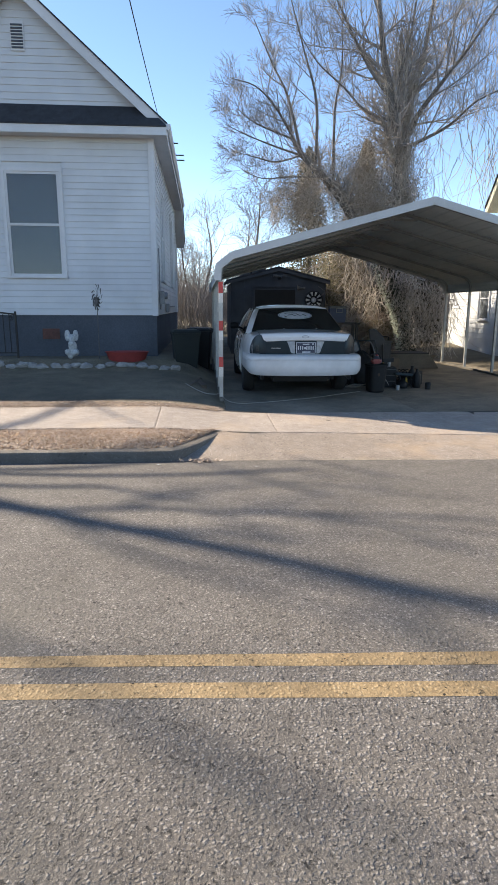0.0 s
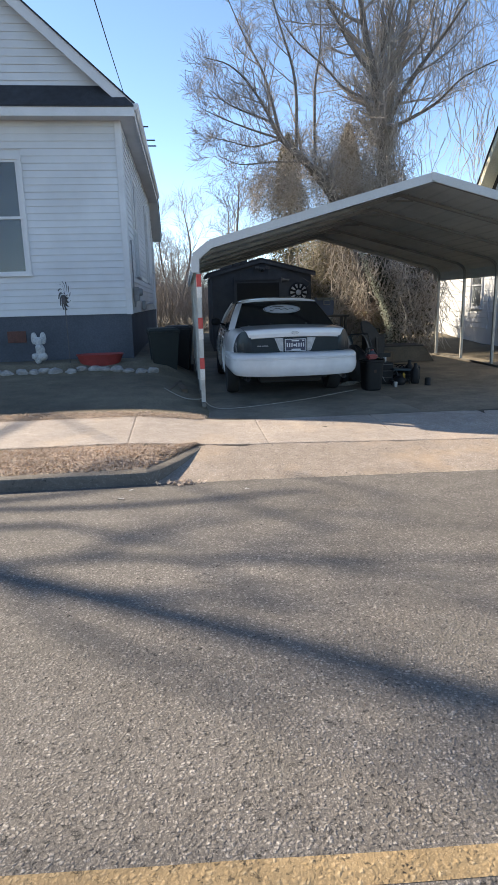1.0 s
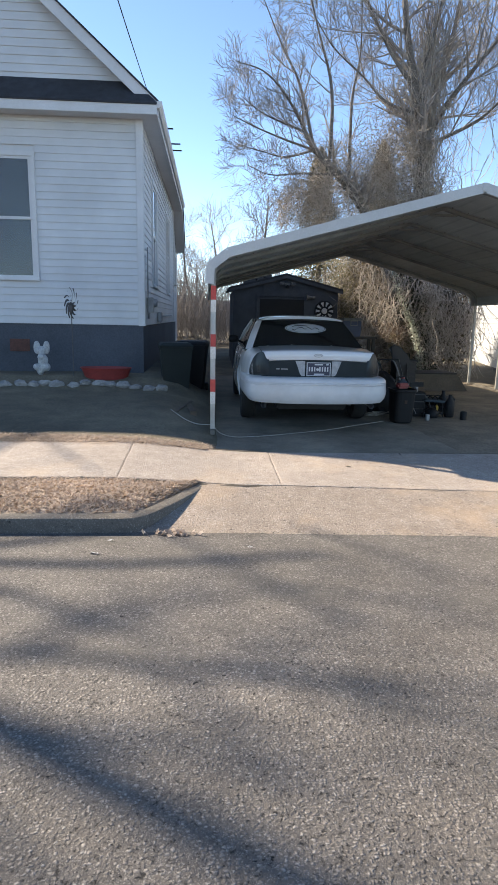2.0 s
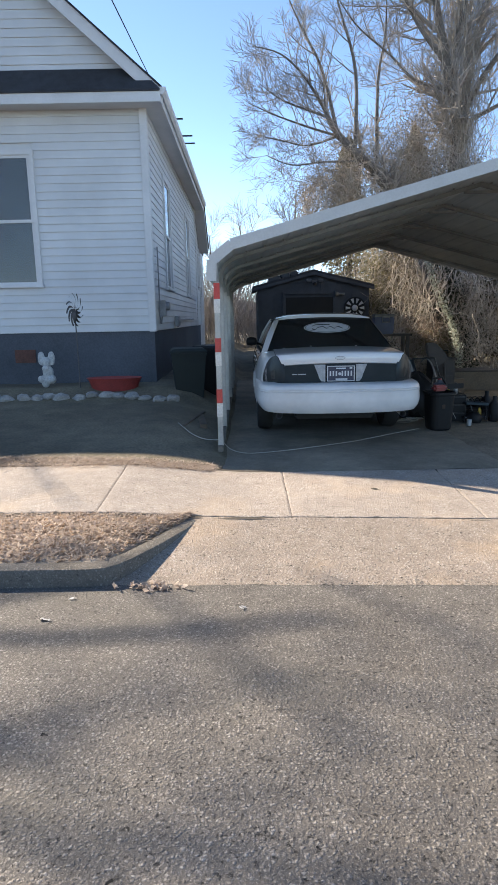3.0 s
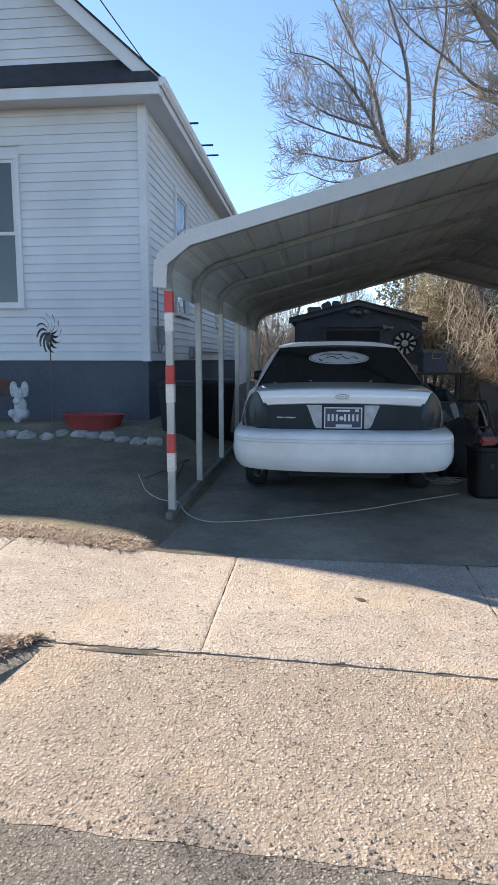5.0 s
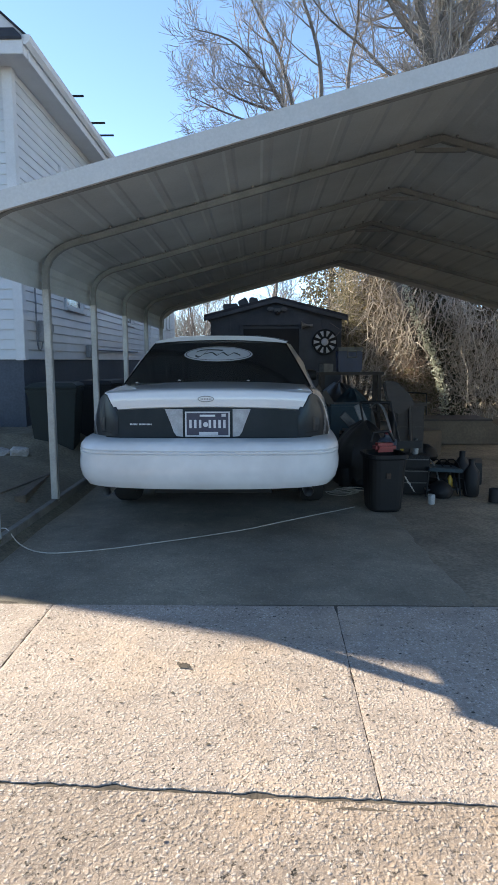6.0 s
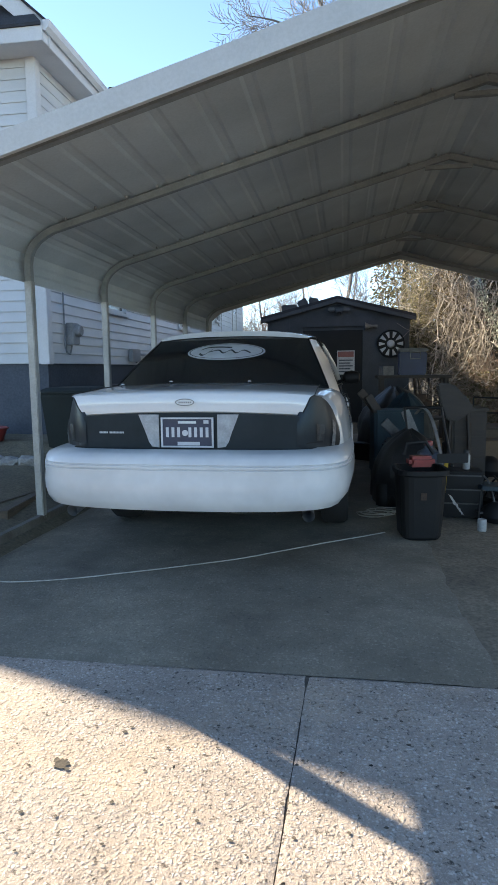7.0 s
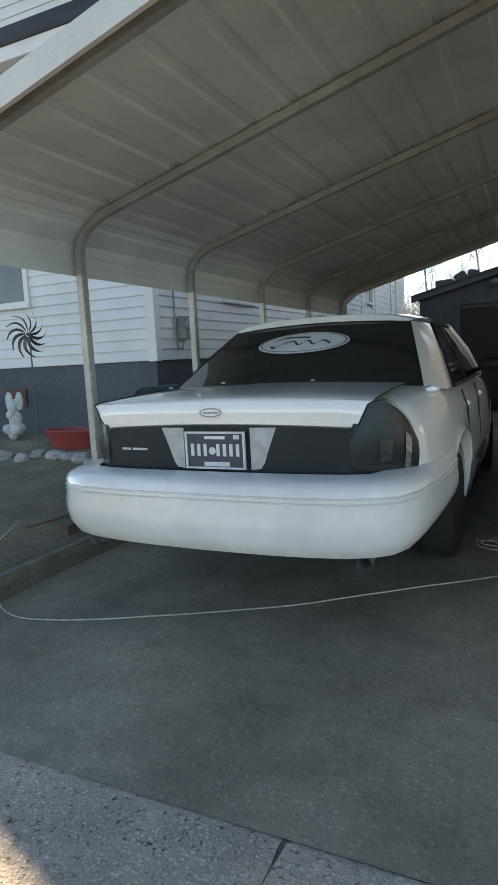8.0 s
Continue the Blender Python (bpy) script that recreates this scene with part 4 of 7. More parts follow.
def on_glass(x, v, lift):
    u = x / (0.81 - 0.185 * v)
    return rear_glass(u, v) + glass_n * lift


dc = part("oval_decal", fan(0.31, 0.185, lambda x, v: on_glass(x, 0.62 + v, 0.006)), "decal", car, "pale oval decal with dark script-like strokes on the rear glass")
part("decal_rim", oval_ring(0.296, 0.165, 0.009, lambda x, v: on_glass(x, 0.62 + v, 0.009)), "smoke", dc)
def stroke(pts, w):
    """A brush stroke on the rear glass through points across and up the pane."""
    out, rad = limb(Mesh(), [on_glass(x, 0.62 + v, 0.010) for x, v in pts], w, w)
    return Mesh().loft([[p + Vector((-0.3 * r, 0, 0)) - glass_up * r, p + Vector((0.3 * r, 0, 0)) + glass_up * r] for p, r in zip(out, rad)], False)


glass_up = Vector((0, 0.83, 0.40)).normalized()
for pts, w in (([(-0.20, 0.04), (-0.15, 0.085), (-0.06, 0.09), (0.04, 0.075)], 0.012), ([(-0.10, 0.075), (-0.13, -0.01), (-0.17, -0.085), (-0.205, -0.045)], 0.013), ([(-0.13, -0.02), (-0.06, 0.02), (-0.01, -0.05), (0.04, 0.02), (0.09, -0.05), (0.14, 0.015), (0.20, -0.045)], 0.010), ([(0.19, 0.09), (0.175, 0.03), (0.165, -0.03)], 0.011)):
    part("decal_stroke", stroke(pts, w), "smoke", dc)
roof_x = [i / 10 * 2 - 1 for i in range(11)]
roof_y = [11.38, 11.48, 11.75, 12.2, 12.55, 12.78]


def roof_pt(u, y):
    t = (y - 11.38) / 1.40
    return (CX + u * (0.64 + 0.035 * math.sin(math.pi * min(1, t * 1.4)) ), y + 0.04 * u * u * (1 - t), 1.655 + 0.055 * math.sin(math.pi * min(1, 0.18 + t * 0.72)) - 0.045 * u ** 4 + 0.012 * (1 - u * u))


part("roof", Mesh().grid(roof_x, roof_y, roof_pt).grid(roof_x, roof_y, lambda u, y: (roof_pt(u, y)[0], roof_pt(u, y)[1], roof_pt(u, y)[2] - 0.03)).grid(roof_x, [0, 1], lambda u, k: tuple(Vector(roof_pt(u, 11.38)) if k else rear_glass(u, 1.0) + Vector((0, -0.004, 0.003)))), "carpaint", car, smooth=True)


for s in (-1, 1):
    foot_r, head_r = rear_glass(s, 0), rear_glass(s, 1)
    sf, sh = Vector((CX + s * 0.87, 11.5, 1.2)), Vector((CX + s * 0.69, 11.78, 1.617))
    mid = [(foot_r + sf) / 2 + Vector((s * 0.05, 0, -0.03)), (head_r + sh) / 2 + Vector((s * 0.02, 0, 0.0))]
    hip = Vector((CX + s * 0.90, 11.05, 1.17))
    cp = Mesh().loft([[foot_r, hip, sf], [(foot_r * 0.5 + head_r * 0.5), (hip * 0.42 + mid[1] * 0.58) + Vector((s * 0.02, 0, 0.01)), (sf * 0.5 + sh * 0.5) + Vector((s * 0.012, 0, 0))], [head_r, mid[1], sh]], False)
    part("rear_pillar", cp, "carpaint", car, smooth=True)
    a0, a1 = Vector((CX + s * 0.872, 13.45, 1.19)), Vector((CX + s * 0.685, 12.72, 1.617))
    part("front_pillar", Mesh().tube([a0, (a0 + a1) / 2 + Vector((s * 0.015, 0, 0.02)), a1], 0.03, 6), "carpaint", car)
    side = lambda y, v: Vector((CX + s * (0.878 - 0.19 * v + 0.012 * math.sin(math.pi * v)), y, 1.197 + 0.422 * v))
    for n0, n1, m0, m1 in ((11.52, 12.24, 11.88, 12.26), (12.3, 13.42, 12.31, 12.7)):
        part("side_window", Mesh().pane([0, 1], [0, 0.33, 0.66, 1], lambda u, v: side((n0 + (n1 - n0) * u) * (1 - v) + (m0 + (m1 - m0) * u) * v, v), (-0.004 * s, 0, -0.001)), "tint", car, "tinted side window", smooth=True)
    part("middle_pillar", Mesh().grid([12.235, 12.305], [0, 0.5, 1], lambda y, v: side(y, v) + Vector((s * 0.004, 0, 0))), "black", car)
    part("roof_rail", Mesh().tube([side(11.5, 0.0) + Vector((0, 0, 0.0)), side(11.87, 1), side(12.3, 1.02), side(12.72, 1), side(13.44, 0.0)], 0.013, 6), "black", car)
    part("belt_strip", Mesh().tube([(CX + s * 0.886, y, 1.193) for y in (11.45, 12.3, 13.45)], 0.012, 6), "black", car)
    for hy in (11.62, 12.62):
        part("door_handle", Mesh().box(CX + s * 0.955 - 0.015, CX + s * 0.955 + 0.015, hy, hy + 0.16, 1.05, 1.085), "carpaint", car, bevel=0.008)
    for dy in (11.42, 12.27, 13.42):
        hw, top = station(dy)
        part("door_seam", Mesh().tube([(CX + s * (hw + o), dy + 0.12 * (1 - v if dy < 11.5 else 0), z) for v, (o, z) in zip((1, .6, .3, 0), ((-0.045, 1.17), (-0.012, 1.05), (0.003, 0.8), (-0.02, 0.46)))], 0.005, 4), "black", car)
    mir = part("wing_mirror", tr(Mesh().lathe([(0.02, -0.09), (0.06, -0.075), (0.075, 0.0), (0.06, 0.075), (0.02, 0.09)], None, 12), Matrix.Translation((CX + s * 1.0, 13.12, 1.28)) @ pose(0, 0, 0, 0, 90, 0)), "black", car, "black wing mirror", smooth=True)
    part("mirror_arm", Mesh().tube([(CX + s * 0.86, 13.16, 1.23), (CX + s * 0.96, 13.13, 1.26)], 0.02, 6), "black", mir)
    for w in (RW, FW):
        m = Matrix.Translation((CX + s * 0.85, w, CG + 0.33)) @ pose(0, 0, 0, 0, 90, 0)
        wh = part("wheel", tr(Mesh().lathe([(0.2, -0.09), (0.305, -0.1), (0.327, -0.075), (0.332, 0), (0.327, 0.075), (0.305, 0.1), (0.2, 0.09)], None, 32), m), "tyre", car, "black rubber tyre on steel wheel", smooth=True)
        part("rim", tr(Mesh().lathe([(0.205, 0.07 * s), (0.19, 0.075 * s), (0.17, 0.05 * s), (0.08, 0.06 * s), (0.06, 0.085 * s), (0.0, 0.09 * s)], None, 24, False), m), "alloy", wh, smooth=True)
    for w in (RW, FW):
        part("wheel_well", Mesh().box(CX + s * 0.62, CX + s * 0.68, w - 0.4, w + 0.4, 0.4, 0.95), "black", car)
part("windscreen", Mesh().pane(g, gv, lambda u, v: (CX + u * (0.83 - 0.2 * v), 13.5 - 0.75 * v - 0.1 * u * u * (1 - v) + 0.02, 1.22 + 0.42 * v - 0.02 * u * u), (0, -0.002, -0.004)), "tint", car, "tinted windscreen", smooth=True)
part("parcel_shelf", Mesh().box(CX - 0.7, CX + 0.7, 10.75, 11.3, 1.262, 1.275).box(CX - 0.78, CX + 0.78, 11.3, 13.5, 1.255, 1.262), "cloth", car, "black parcel shelf and cabin trim")
for x, y in ((-0.36, 11.35), (0.36, 11.35), (-0.36, 12.4), (0.36, 12.4)):
    part("headrest", Mesh().box(CX + x - 0.13, CX + x + 0.13, y - 0.05, y + 0.05, 1.27, 1.43), "cloth", car, bevel=0.04)
for x, y, z in ((-0.28, 10.45, 1.3), (0.28, 10.42, 1.298), (-0.62, 10.42, 1.282)):
    part("aerial_cap", tr(Mesh().lathe([(0.013, 0), (0.011, 0.005), (0.004, 0.008)], None, 10), pose(CX + x, y, z)), "plate_white", car)

# ---- dark shed behind the car ----
shed = thing("shed", (2.5, 21.5, 0.2), "dark blue-grey plywood shed with a low gable roof", "shed")
SX0, SX1, SY0, SY1 = 0.98, 4.04, 20.0, 23.2
part("wall", Mesh().loft([[(SX0, y, 0.1), (SX1, y, 0.1), (SX1, y, 2.42), (2.5, y, 2.8), (SX0, y, 2.42)] for y in (SY0, SY1)]), "dark", shed)
for i in range(8):
    x = SX0 + 0.02 + (SX1 - SX0 - 0.04) * i / 7
    top = 2.42 + 0.38 * (1 - abs(x - 2.5) / 1.54)
    part("batten", Mesh().box(x - 0.02, x + 0.02, SY0 - 0.018, SY0 - 0.001, 0.15, top - 0.06), "dark", shed)
for s in (-1, 1):
    ex = 2.5 + s * 1.66
    part("roof", Mesh().loft([[(ex, y, 2.45), (ex, y, 2.51), (2.5, y, 2.93), (2.5, y, 2.87)] for y in (SY0 - 0.16, SY1 + 0.1)]), "shingle", shed, "dark shingle roof")
    part("bargeboard", Mesh().loft([[(ex, y, 2.37), (ex, y, 2.449), (2.5, y, 2.869), (2.5, y, 2.79)] for y in (SY0 - 0.16, SY0 - 0.13)]), "dark", shed)
part("door", Mesh().box(1.75, 3.05, SY0 - 0.03, SY0 - 0.002, 0.2, 2.2), "black", shed, "dark double door standing shut")
part("door_frame", Mesh().box(1.66, 1.748, SY0 - 0.05, SY0 - 0.001, 0.2, 2.28).box(3.052, 3.14, SY0 - 0.05, SY0 - 0.001, 0.2, 2.28).box(1.66, 3.14, SY0 - 0.05, SY0 - 0.001, 2.281, 2.37), "dark", shed)
M["sign_white"] = mat("sign_white", (0.62, 0.62, 0.62), (0.5, 0.5, 0.5), 9, 0.6, bump=0.02)
sg = tagged(part("door_sign", Mesh().box(2.5, 2.88, SY0 - 0.045, SY0 - 0.035, 1.24, 1.76), "sign_white"), "faded white notice with a red heading on the shed door", "sign")
part("heading", Mesh().box(2.52, 2.86, SY0 - 0.049, SY0 - 0.046, 1.62, 1.74), mat("faded_red", (0.36, 0.13, 0.11), (0.28, 0.11, 0.1), 9, 0.7), sg)
for i in range(5):
    part("text_bar", Mesh().box(2.54, 2.84 - 0.05 * (i % 2), SY0 - 0.049, SY0 - 0.046, 1.29 + 0.062 * i, 1.315 + 0.062 * i), "found", sg)
fl = thing("floodlight", (2.54, SY0, 2.62), "twin-head grey security floodlight on the shed gable", "floodlight")
part("mount", Mesh().box(2.47, 2.61, SY0 - 0.08, SY0 - 0.001, 2.58, 2.66), "grey_metal", fl, bevel=0.01)
for s in (-1, 1):
    part("lamp_head", Mesh().box(2.54 + s * 0.16 - 0.07, 2.54 + s * 0.16 + 0.07, SY0 - 0.16, SY0 - 0.06, 2.6, 2.69), "grey_metal", fl, bevel=0.02)
part("sensor", tr(Mesh().lathe([(0.05, 0), (0.05, 0.05), (0.02, 0.08)], None, 12), pose(2.54, SY0 - 0.06, 2.52)), "black", fl)
hn = thing("horn_speaker", (3.2, SY0, 2.27), "small grey horn speaker on the shed wall", "speaker")
part("horn", tr(Mesh().lathe([(0.02, 0), (0.03, 0.12), (0.06, 0.2), (0.09, 0.24)], None, 14), Matrix.Translation((3.34, SY0 - 0.1, 2.27)) @ pose(0, 0, 0, 0, -90, 0)), "grubby", hn, smooth=True)
part("bracket", Mesh().box(3.3, 3.36, SY0 - 0.1, SY0 - 0.001, 2.24, 2.3), "grubby", hn)
wc = thing("wheel_cover", (3.7, SY0 - 0.02, 1.62), "silver multi-spoke wheel cover hung on the shed wall", "wheel cover")
wm = Matrix.Translation((3.65, SY0 - 0.03, 1.89)) @ pose(0, 0, 0, 90)
part("backing", tr(Mesh().lathe([(0.26, 0), (0.26, 0.012)], None, 32), wm), "black", wc)
part("rim", tr(Mesh().lathe([(0.292, 0.0), (0.292, 0.03), (0.285, 0.045), (0.274, 0.03), (0.274, 0.0)], None, 36, False), wm), "black", wc)
for i in range(10):
    a = 2 * math.pi * i / 10
    m = wm @ pose(0, 0, 0, 0, 0, math.degrees(a))
    part("spoke", tr(Mesh().loft([[(0.13, -0.012, 0.03), (0.13, 0.012, 0.03), (0.13, 0.01, 0.045), (0.13, -0.01, 0.045)], [(0.255, -0.044, 0.02), (0.255, 0.044, 0.02), (0.255, 0.038, 0.042), (0.255, -0.038, 0.042)]]), m), "plate_white", wc)
part("hub_cap", tr(Mesh().lathe([(0.085, 0.012), (0.07, 0.04), (0.05, 0.05), (0.0, 0.055)], None, 16, False), wm), "plate_white", wc)
for x, z, w, h, r in ((1.45, 2.66, 0.34, 0.12, 12), (1.78, 2.74, 0.22, 0.16, -14), (1.98, 2.83, 0.2, 0.09, 25)):
    m = Matrix.Translation((x, SY0 + 0.2, z)) @ pose(0, 0, 0, 0, r - 14, 0)
    tagged(part("roof_scrap", tr(Mesh().box(-w / 2, w / 2, -0.2, 0.3, -0.05, h), m), "dark", bevel=0.02), "dark scrap board lying on the shed roof", "board", "scrap on the shed roof")

# ---- bare trees, vines, brush ----
def rnd_dir(rng):
    v = Vector((rng.gauss(0, 1), rng.gauss(0, 1), rng.gauss(0, 1)))
    return v.normalized() if v.length > 0.01 else Vector((0, 0, 1))


def stem(mesh, rng, p, d, length, r0, r1, segs, wander, up, sides):
    """One wandering tapered stem; gives its points."""
    pts, rad = [p.copy()], [r0]
    for i in range(segs):
        d = (d + rnd_dir(rng) * wander + Vector((0, 0, up))).normalized()
        p = p + d * (length / segs)
        pts.append(p.copy())
        rad.append(r0 + (r1 - r0) * (i + 1) / segs)
    mesh.tube(pts, rad, sides, caps=False)
    return pts, rad


def branch_out(mesh, rng, pts, rad, level, length, density, fine, spread=0.75, up=0.06, start=0.2):
    """Side branches along a stem, each shorter and thinner, down to twigs."""
    n = max(1, int(density * rng.uniform(0.8, 1.2)))
    for k in range(n):
        u = start + (1 - start) * (k + rng.random()) / n
        f = u * (len(pts) - 1)
        i = min(int(f), len(pts) - 2)
        p = pts[i].lerp(pts[i + 1], f - i)
        r = rad[i] + (rad[i + 1] - rad[i]) * (f - i)
        d = (pts[i + 1] - pts[i]).normalized()
        side = rnd_dir(rng)
        side = (side - d * side.dot(d)).normalized()
        nd = (d * rng.uniform(0.4, 0.9) + side * spread * rng.uniform(0.6, 1.1)).normalized()
        L = length * rng.uniform(0.55, 1.1) * (1.1 - 0.5 * u)
        nr = max(fine, r * rng.uniform(0.42, 0.62))
        sides = 5 if level > 2 else 4 if level > 1 else 3
        q, qr = stem(mesh, rng, p, nd, L, nr, max(fine * 0.7, nr * 0.35), 6 if level > 1 else 5, 0.1, up, sides)
        if level > 1:
            branch_out(mesh, rng, q, qr, level - 1, length * 0.55, density * 0.8, fine, spread, up, 0.15)


def strands(rng, count, place, direction, length, r, segs=5, wander=0.3, up=0.0, sides=3):
    m = Mesh()
    for _ in range(count):
        p, d = place(rng), direction(rng)
        stem(m, rng, Vector(p), Vector(d), length * rng.uniform(0.5, 1.3), r * rng.uniform(0.7, 1.4), r * 0.6, segs, wander, up, sides)
    return m


def leaves(rng, count, place, size, flat=0.0, turn=(0, 0, 0)):
    m = Mesh()
    for _ in range(count):
        p = Vector(place(rng))
        n = (rnd_dir(rng) + Vector((0, 0, flat)) + Vector(turn)).normalized()
        a = n.cross(rnd_dir(rng)).normalized()
        b = n.cross(a)
        s = size * rng.uniform(0.6, 1.4)
        m.add([p - a * s, p + b * s * 0.55 - a * s * 0.1, p + a * s + n * s * 0.25, p - b * s * 0.55 - a * s * 0.1], [(0, 1, 2), (0, 2, 3)])
    return m


rng = random.Random(11)
tree = thing("tree", (5.7, 18.7, 0.3), "large bare tree smothered in dry brown vines", "tree")
wood, twigs = Mesh(), Mesh()
leaning = [
    ([(5.95, 18.6, 0.2), (5.55, 18.7, 1.6), (5.1, 18.7, 3.0), (4.48, 18.6, 4.3), (3.75, 18.6, 5.2), (2.92, 18.5, 5.95), (2.58, 18.4, 6.5)], 0.25, 0.045),
    ([(2.6, 18.4, 6.45), (2.1, 18.2, 7.1), (1.55, 18.0, 7.5), (0.9, 17.8, 7.6)], 0.042, 0.008),
    ([(2.7, 18.45, 6.3), (1.66, 18.7, 6.75), (1.1, 18.9, 7.2)], 0.036, 0.008),
    ([(2.92, 18.5, 5.9), (2.2, 18.3, 6.05), (1.4, 18.2, 6.3), (0.8, 18.0, 6.5)], 0.036, 0.008),
    ([(2.92, 18.5, 5.95), (2.55, 18.7, 7.45), (2.1, 18.9, 8.4), (1.6, 19.0, 9.5)], 0.05, 0.01),
    ([(3.35, 18.55, 5.55), (3.3, 18.3, 7.2), (2.9, 18.1, 8.4), (2.4, 18.0, 9.9)], 0.055, 0.01),
    ([(3.9, 18.6, 5.0), (3.94, 18.9, 7.2), (4.13, 19.0, 8.4), (4.1, 19.1, 10.2)], 0.05, 0.01),
    ([(2.95, 18.5, 5.9), (2.23, 18.7, 5.75), (1.6, 18.8, 5.9), (1.0, 18.9, 6.05)], 0.03, 0.007),
    ([(3.5, 18.6, 5.35), (2.6, 18.4, 5.3), (1.8, 18.2, 5.2), (1.2, 18.1, 5.4)], 0.03, 0.007),
]
upright = [
    ([(6.0, 18.8, 0.2), (5.9, 18.8, 2.5), (5.86, 18.7, 4.6), (5.84, 18.7, 6.3), (5.46, 18.6, 7.6), (5.15, 18.6, 9.0), (4.7, 18.5, 12.0)], 0.27, 0.04),
    ([(6.0, 18.8, 4.2), (6.05, 19.0, 6.5), (6.25, 19.1, 7.7), (6.6, 19.2, 9.0), (7.0, 19.2, 12.0)], 0.15, 0.03),
    ([(5.9, 18.7, 6.1), (6.2, 18.6, 6.9), (6.9, 18.4, 7.9), (7.6, 18.3, 8.8), (8.8, 18.1, 10.6)], 0.085, 0.02),
    ([(6.2, 18.9, 6.3), (7.3, 18.8, 6.85), (8.05, 18.7, 7.5), (9.2, 18.6, 8.0)], 0.055, 0.012),
    ([(5.45, 18.6, 7.5), (4.75, 18.4, 8.2), (3.95, 18.2, 9.4), (3.2, 18.1, 10.6)], 0.06, 0.015),
    ([(5.5, 18.6, 6.9), (4.8, 18.8, 7.2), (4.2, 18.9, 7.8), (3.4, 19.0, 8.5), (2.8, 19.1, 9.4)], 0.045, 0.01),
    ([(5.84, 18.7, 6.5), (5.65, 18.5, 7.9), (5.9, 18.4, 9.0), (6.1, 18.3, 11.0)], 0.06, 0.015),
    ([(6.3, 19.1, 7.8), (7.1, 19.3, 8.6), (7.5, 19.4, 9.8), (8.2, 19.4, 11.4)], 0.05, 0.012),
]
for pts, r0, r1 in leaning:
    q, qr = limb(wood, pts, r0, r1)
    thick = r0 > 0.2
    branch_out(twigs, rng, q, qr, 3, 1.2 if thick else 1.15, 11, 0.0041, 0.78, 0.05, 0.5 if thick else 0.1)
for pts, r0, r1 in upright:
    q, qr = limb(wood, pts, r0, r1)
    branch_out(twigs, rng, q, qr, 3, 2.1, 12, 0.0042, 0.9, 0.05, 0.4 if r0 > 0.2 else 0.12)
part("trunk", wood, "bark", tree, "dark trunk and main limbs", smooth=True)
part("crown", twigs, "twig", tree, "fine leafless branches and twigs")


def in_tangle(r):
    """Round the lower limbs and the trunks, where vines and dead leaves hang thickest."""
    k, u = r.random(), r.random()
    if k < 0.22:
        return Vector((r.gauss(4.9, 0.5 - 0.2 * u), r.gauss(18.7, 0.4), 4.4 + 2.2 * u ** 1.4 + r.gauss(0, 0.35)))
    if k < 0.66:
        x = r.uniform(2.1, 6.5)
        top = 5.45 + 0.5 * math.sin(1.9 * x) + 0.22 * math.sin(5.3 * x)
        return Vector((x, r.gauss(18.8, 0.5), 3.9 + (top - 3.9) * u ** 0.8 + r.gauss(0, 0.12)))
    if k < 0.74:
        return Vector((r.gauss(3.0, 0.6), r.gauss(18.6, 0.4), r.gauss(5.2, 0.5)))
    c = Vector((5.9, 18.8, 3.0)).lerp(Vector((5.75, 18.8, 8.8)), u ** 1.2)
    return c + Vector((r.gauss(0, 0.3), r.gauss(0, 0.3), r.gauss(0, 0.4)))


part("vine_tangle", strands(random.Random(12), 5600, in_tangle, lambda r: (r.gauss(0, 0.7), r.gauss(0, 0.7), r.gauss(-0.2, 0.8)), 0.7, 0.0056, 5, 0.5), "tree_vine", tree, "tangled dry brown vines")
part("hanging_vine", strands(random.Random(13), 150, lambda r: (r.uniform(6.2, 9.6), r.uniform(18.0, 19.4), r.uniform(5.5, 11.0)), lambda r: (r.gauss(0, 0.2), r.gauss(0, 0.2), -1), 2.6, 0.0085, 12, 0.34, -0.12), "tree_vine", tree)
part("trunk_vine", strands(random.Random(17), 900, lambda r: (r.gauss(5.88, 0.2), r.gauss(18.6, 0.2), r.uniform(3.2, 9.0)), lambda r: (r.gauss(0, 0.2), r.gauss(0, 0.2), r.choice((-1, 1))), 1.3, 0.008, 7, 0.22), "tree_vine", tree)
part("dry_leaf", leaves(random.Random(14), 22000, in_tangle, 0.021, 0, (-0.5, -0.2, 0.3)), "dryleaf", tree)


LEAN = ((5.95, 18.6, 0.2), (5.6, 18.7, 1.6), (5.4, 18.7, 3.0))


def on_trunk(r, dx, sx):
    z = r.uniform(0.25, 3.3)
    a, b = (LEAN[0], LEAN[1]) if z < 1.6 else (LEAN[1], LEAN[2])
    c = Vector(a).lerp(Vector(b), (z - a[2]) / (b[2] - a[2]))
    return c + Vector((dx + r.gauss(0, sx), r.gauss(-0.26, 0.1), 0))


CLIMB = [Vector(p) for p in ((5.71, 17.2, 0.12), (5.65, 17.2, 0.83), (5.49, 17.2, 1.38), (5.29, 17.25, 1.84), (5.03, 17.3, 2.44), (4.98, 18.2, 3.3))]


def on_climb(r):
    u = 4.7 * r.random()
    return CLIMB[int(u)].lerp(CLIMB[int(u) + 1], u % 1) + Vector((r.gauss(-0.03, 0.055), r.gauss(-0.03, 0.06), 0))


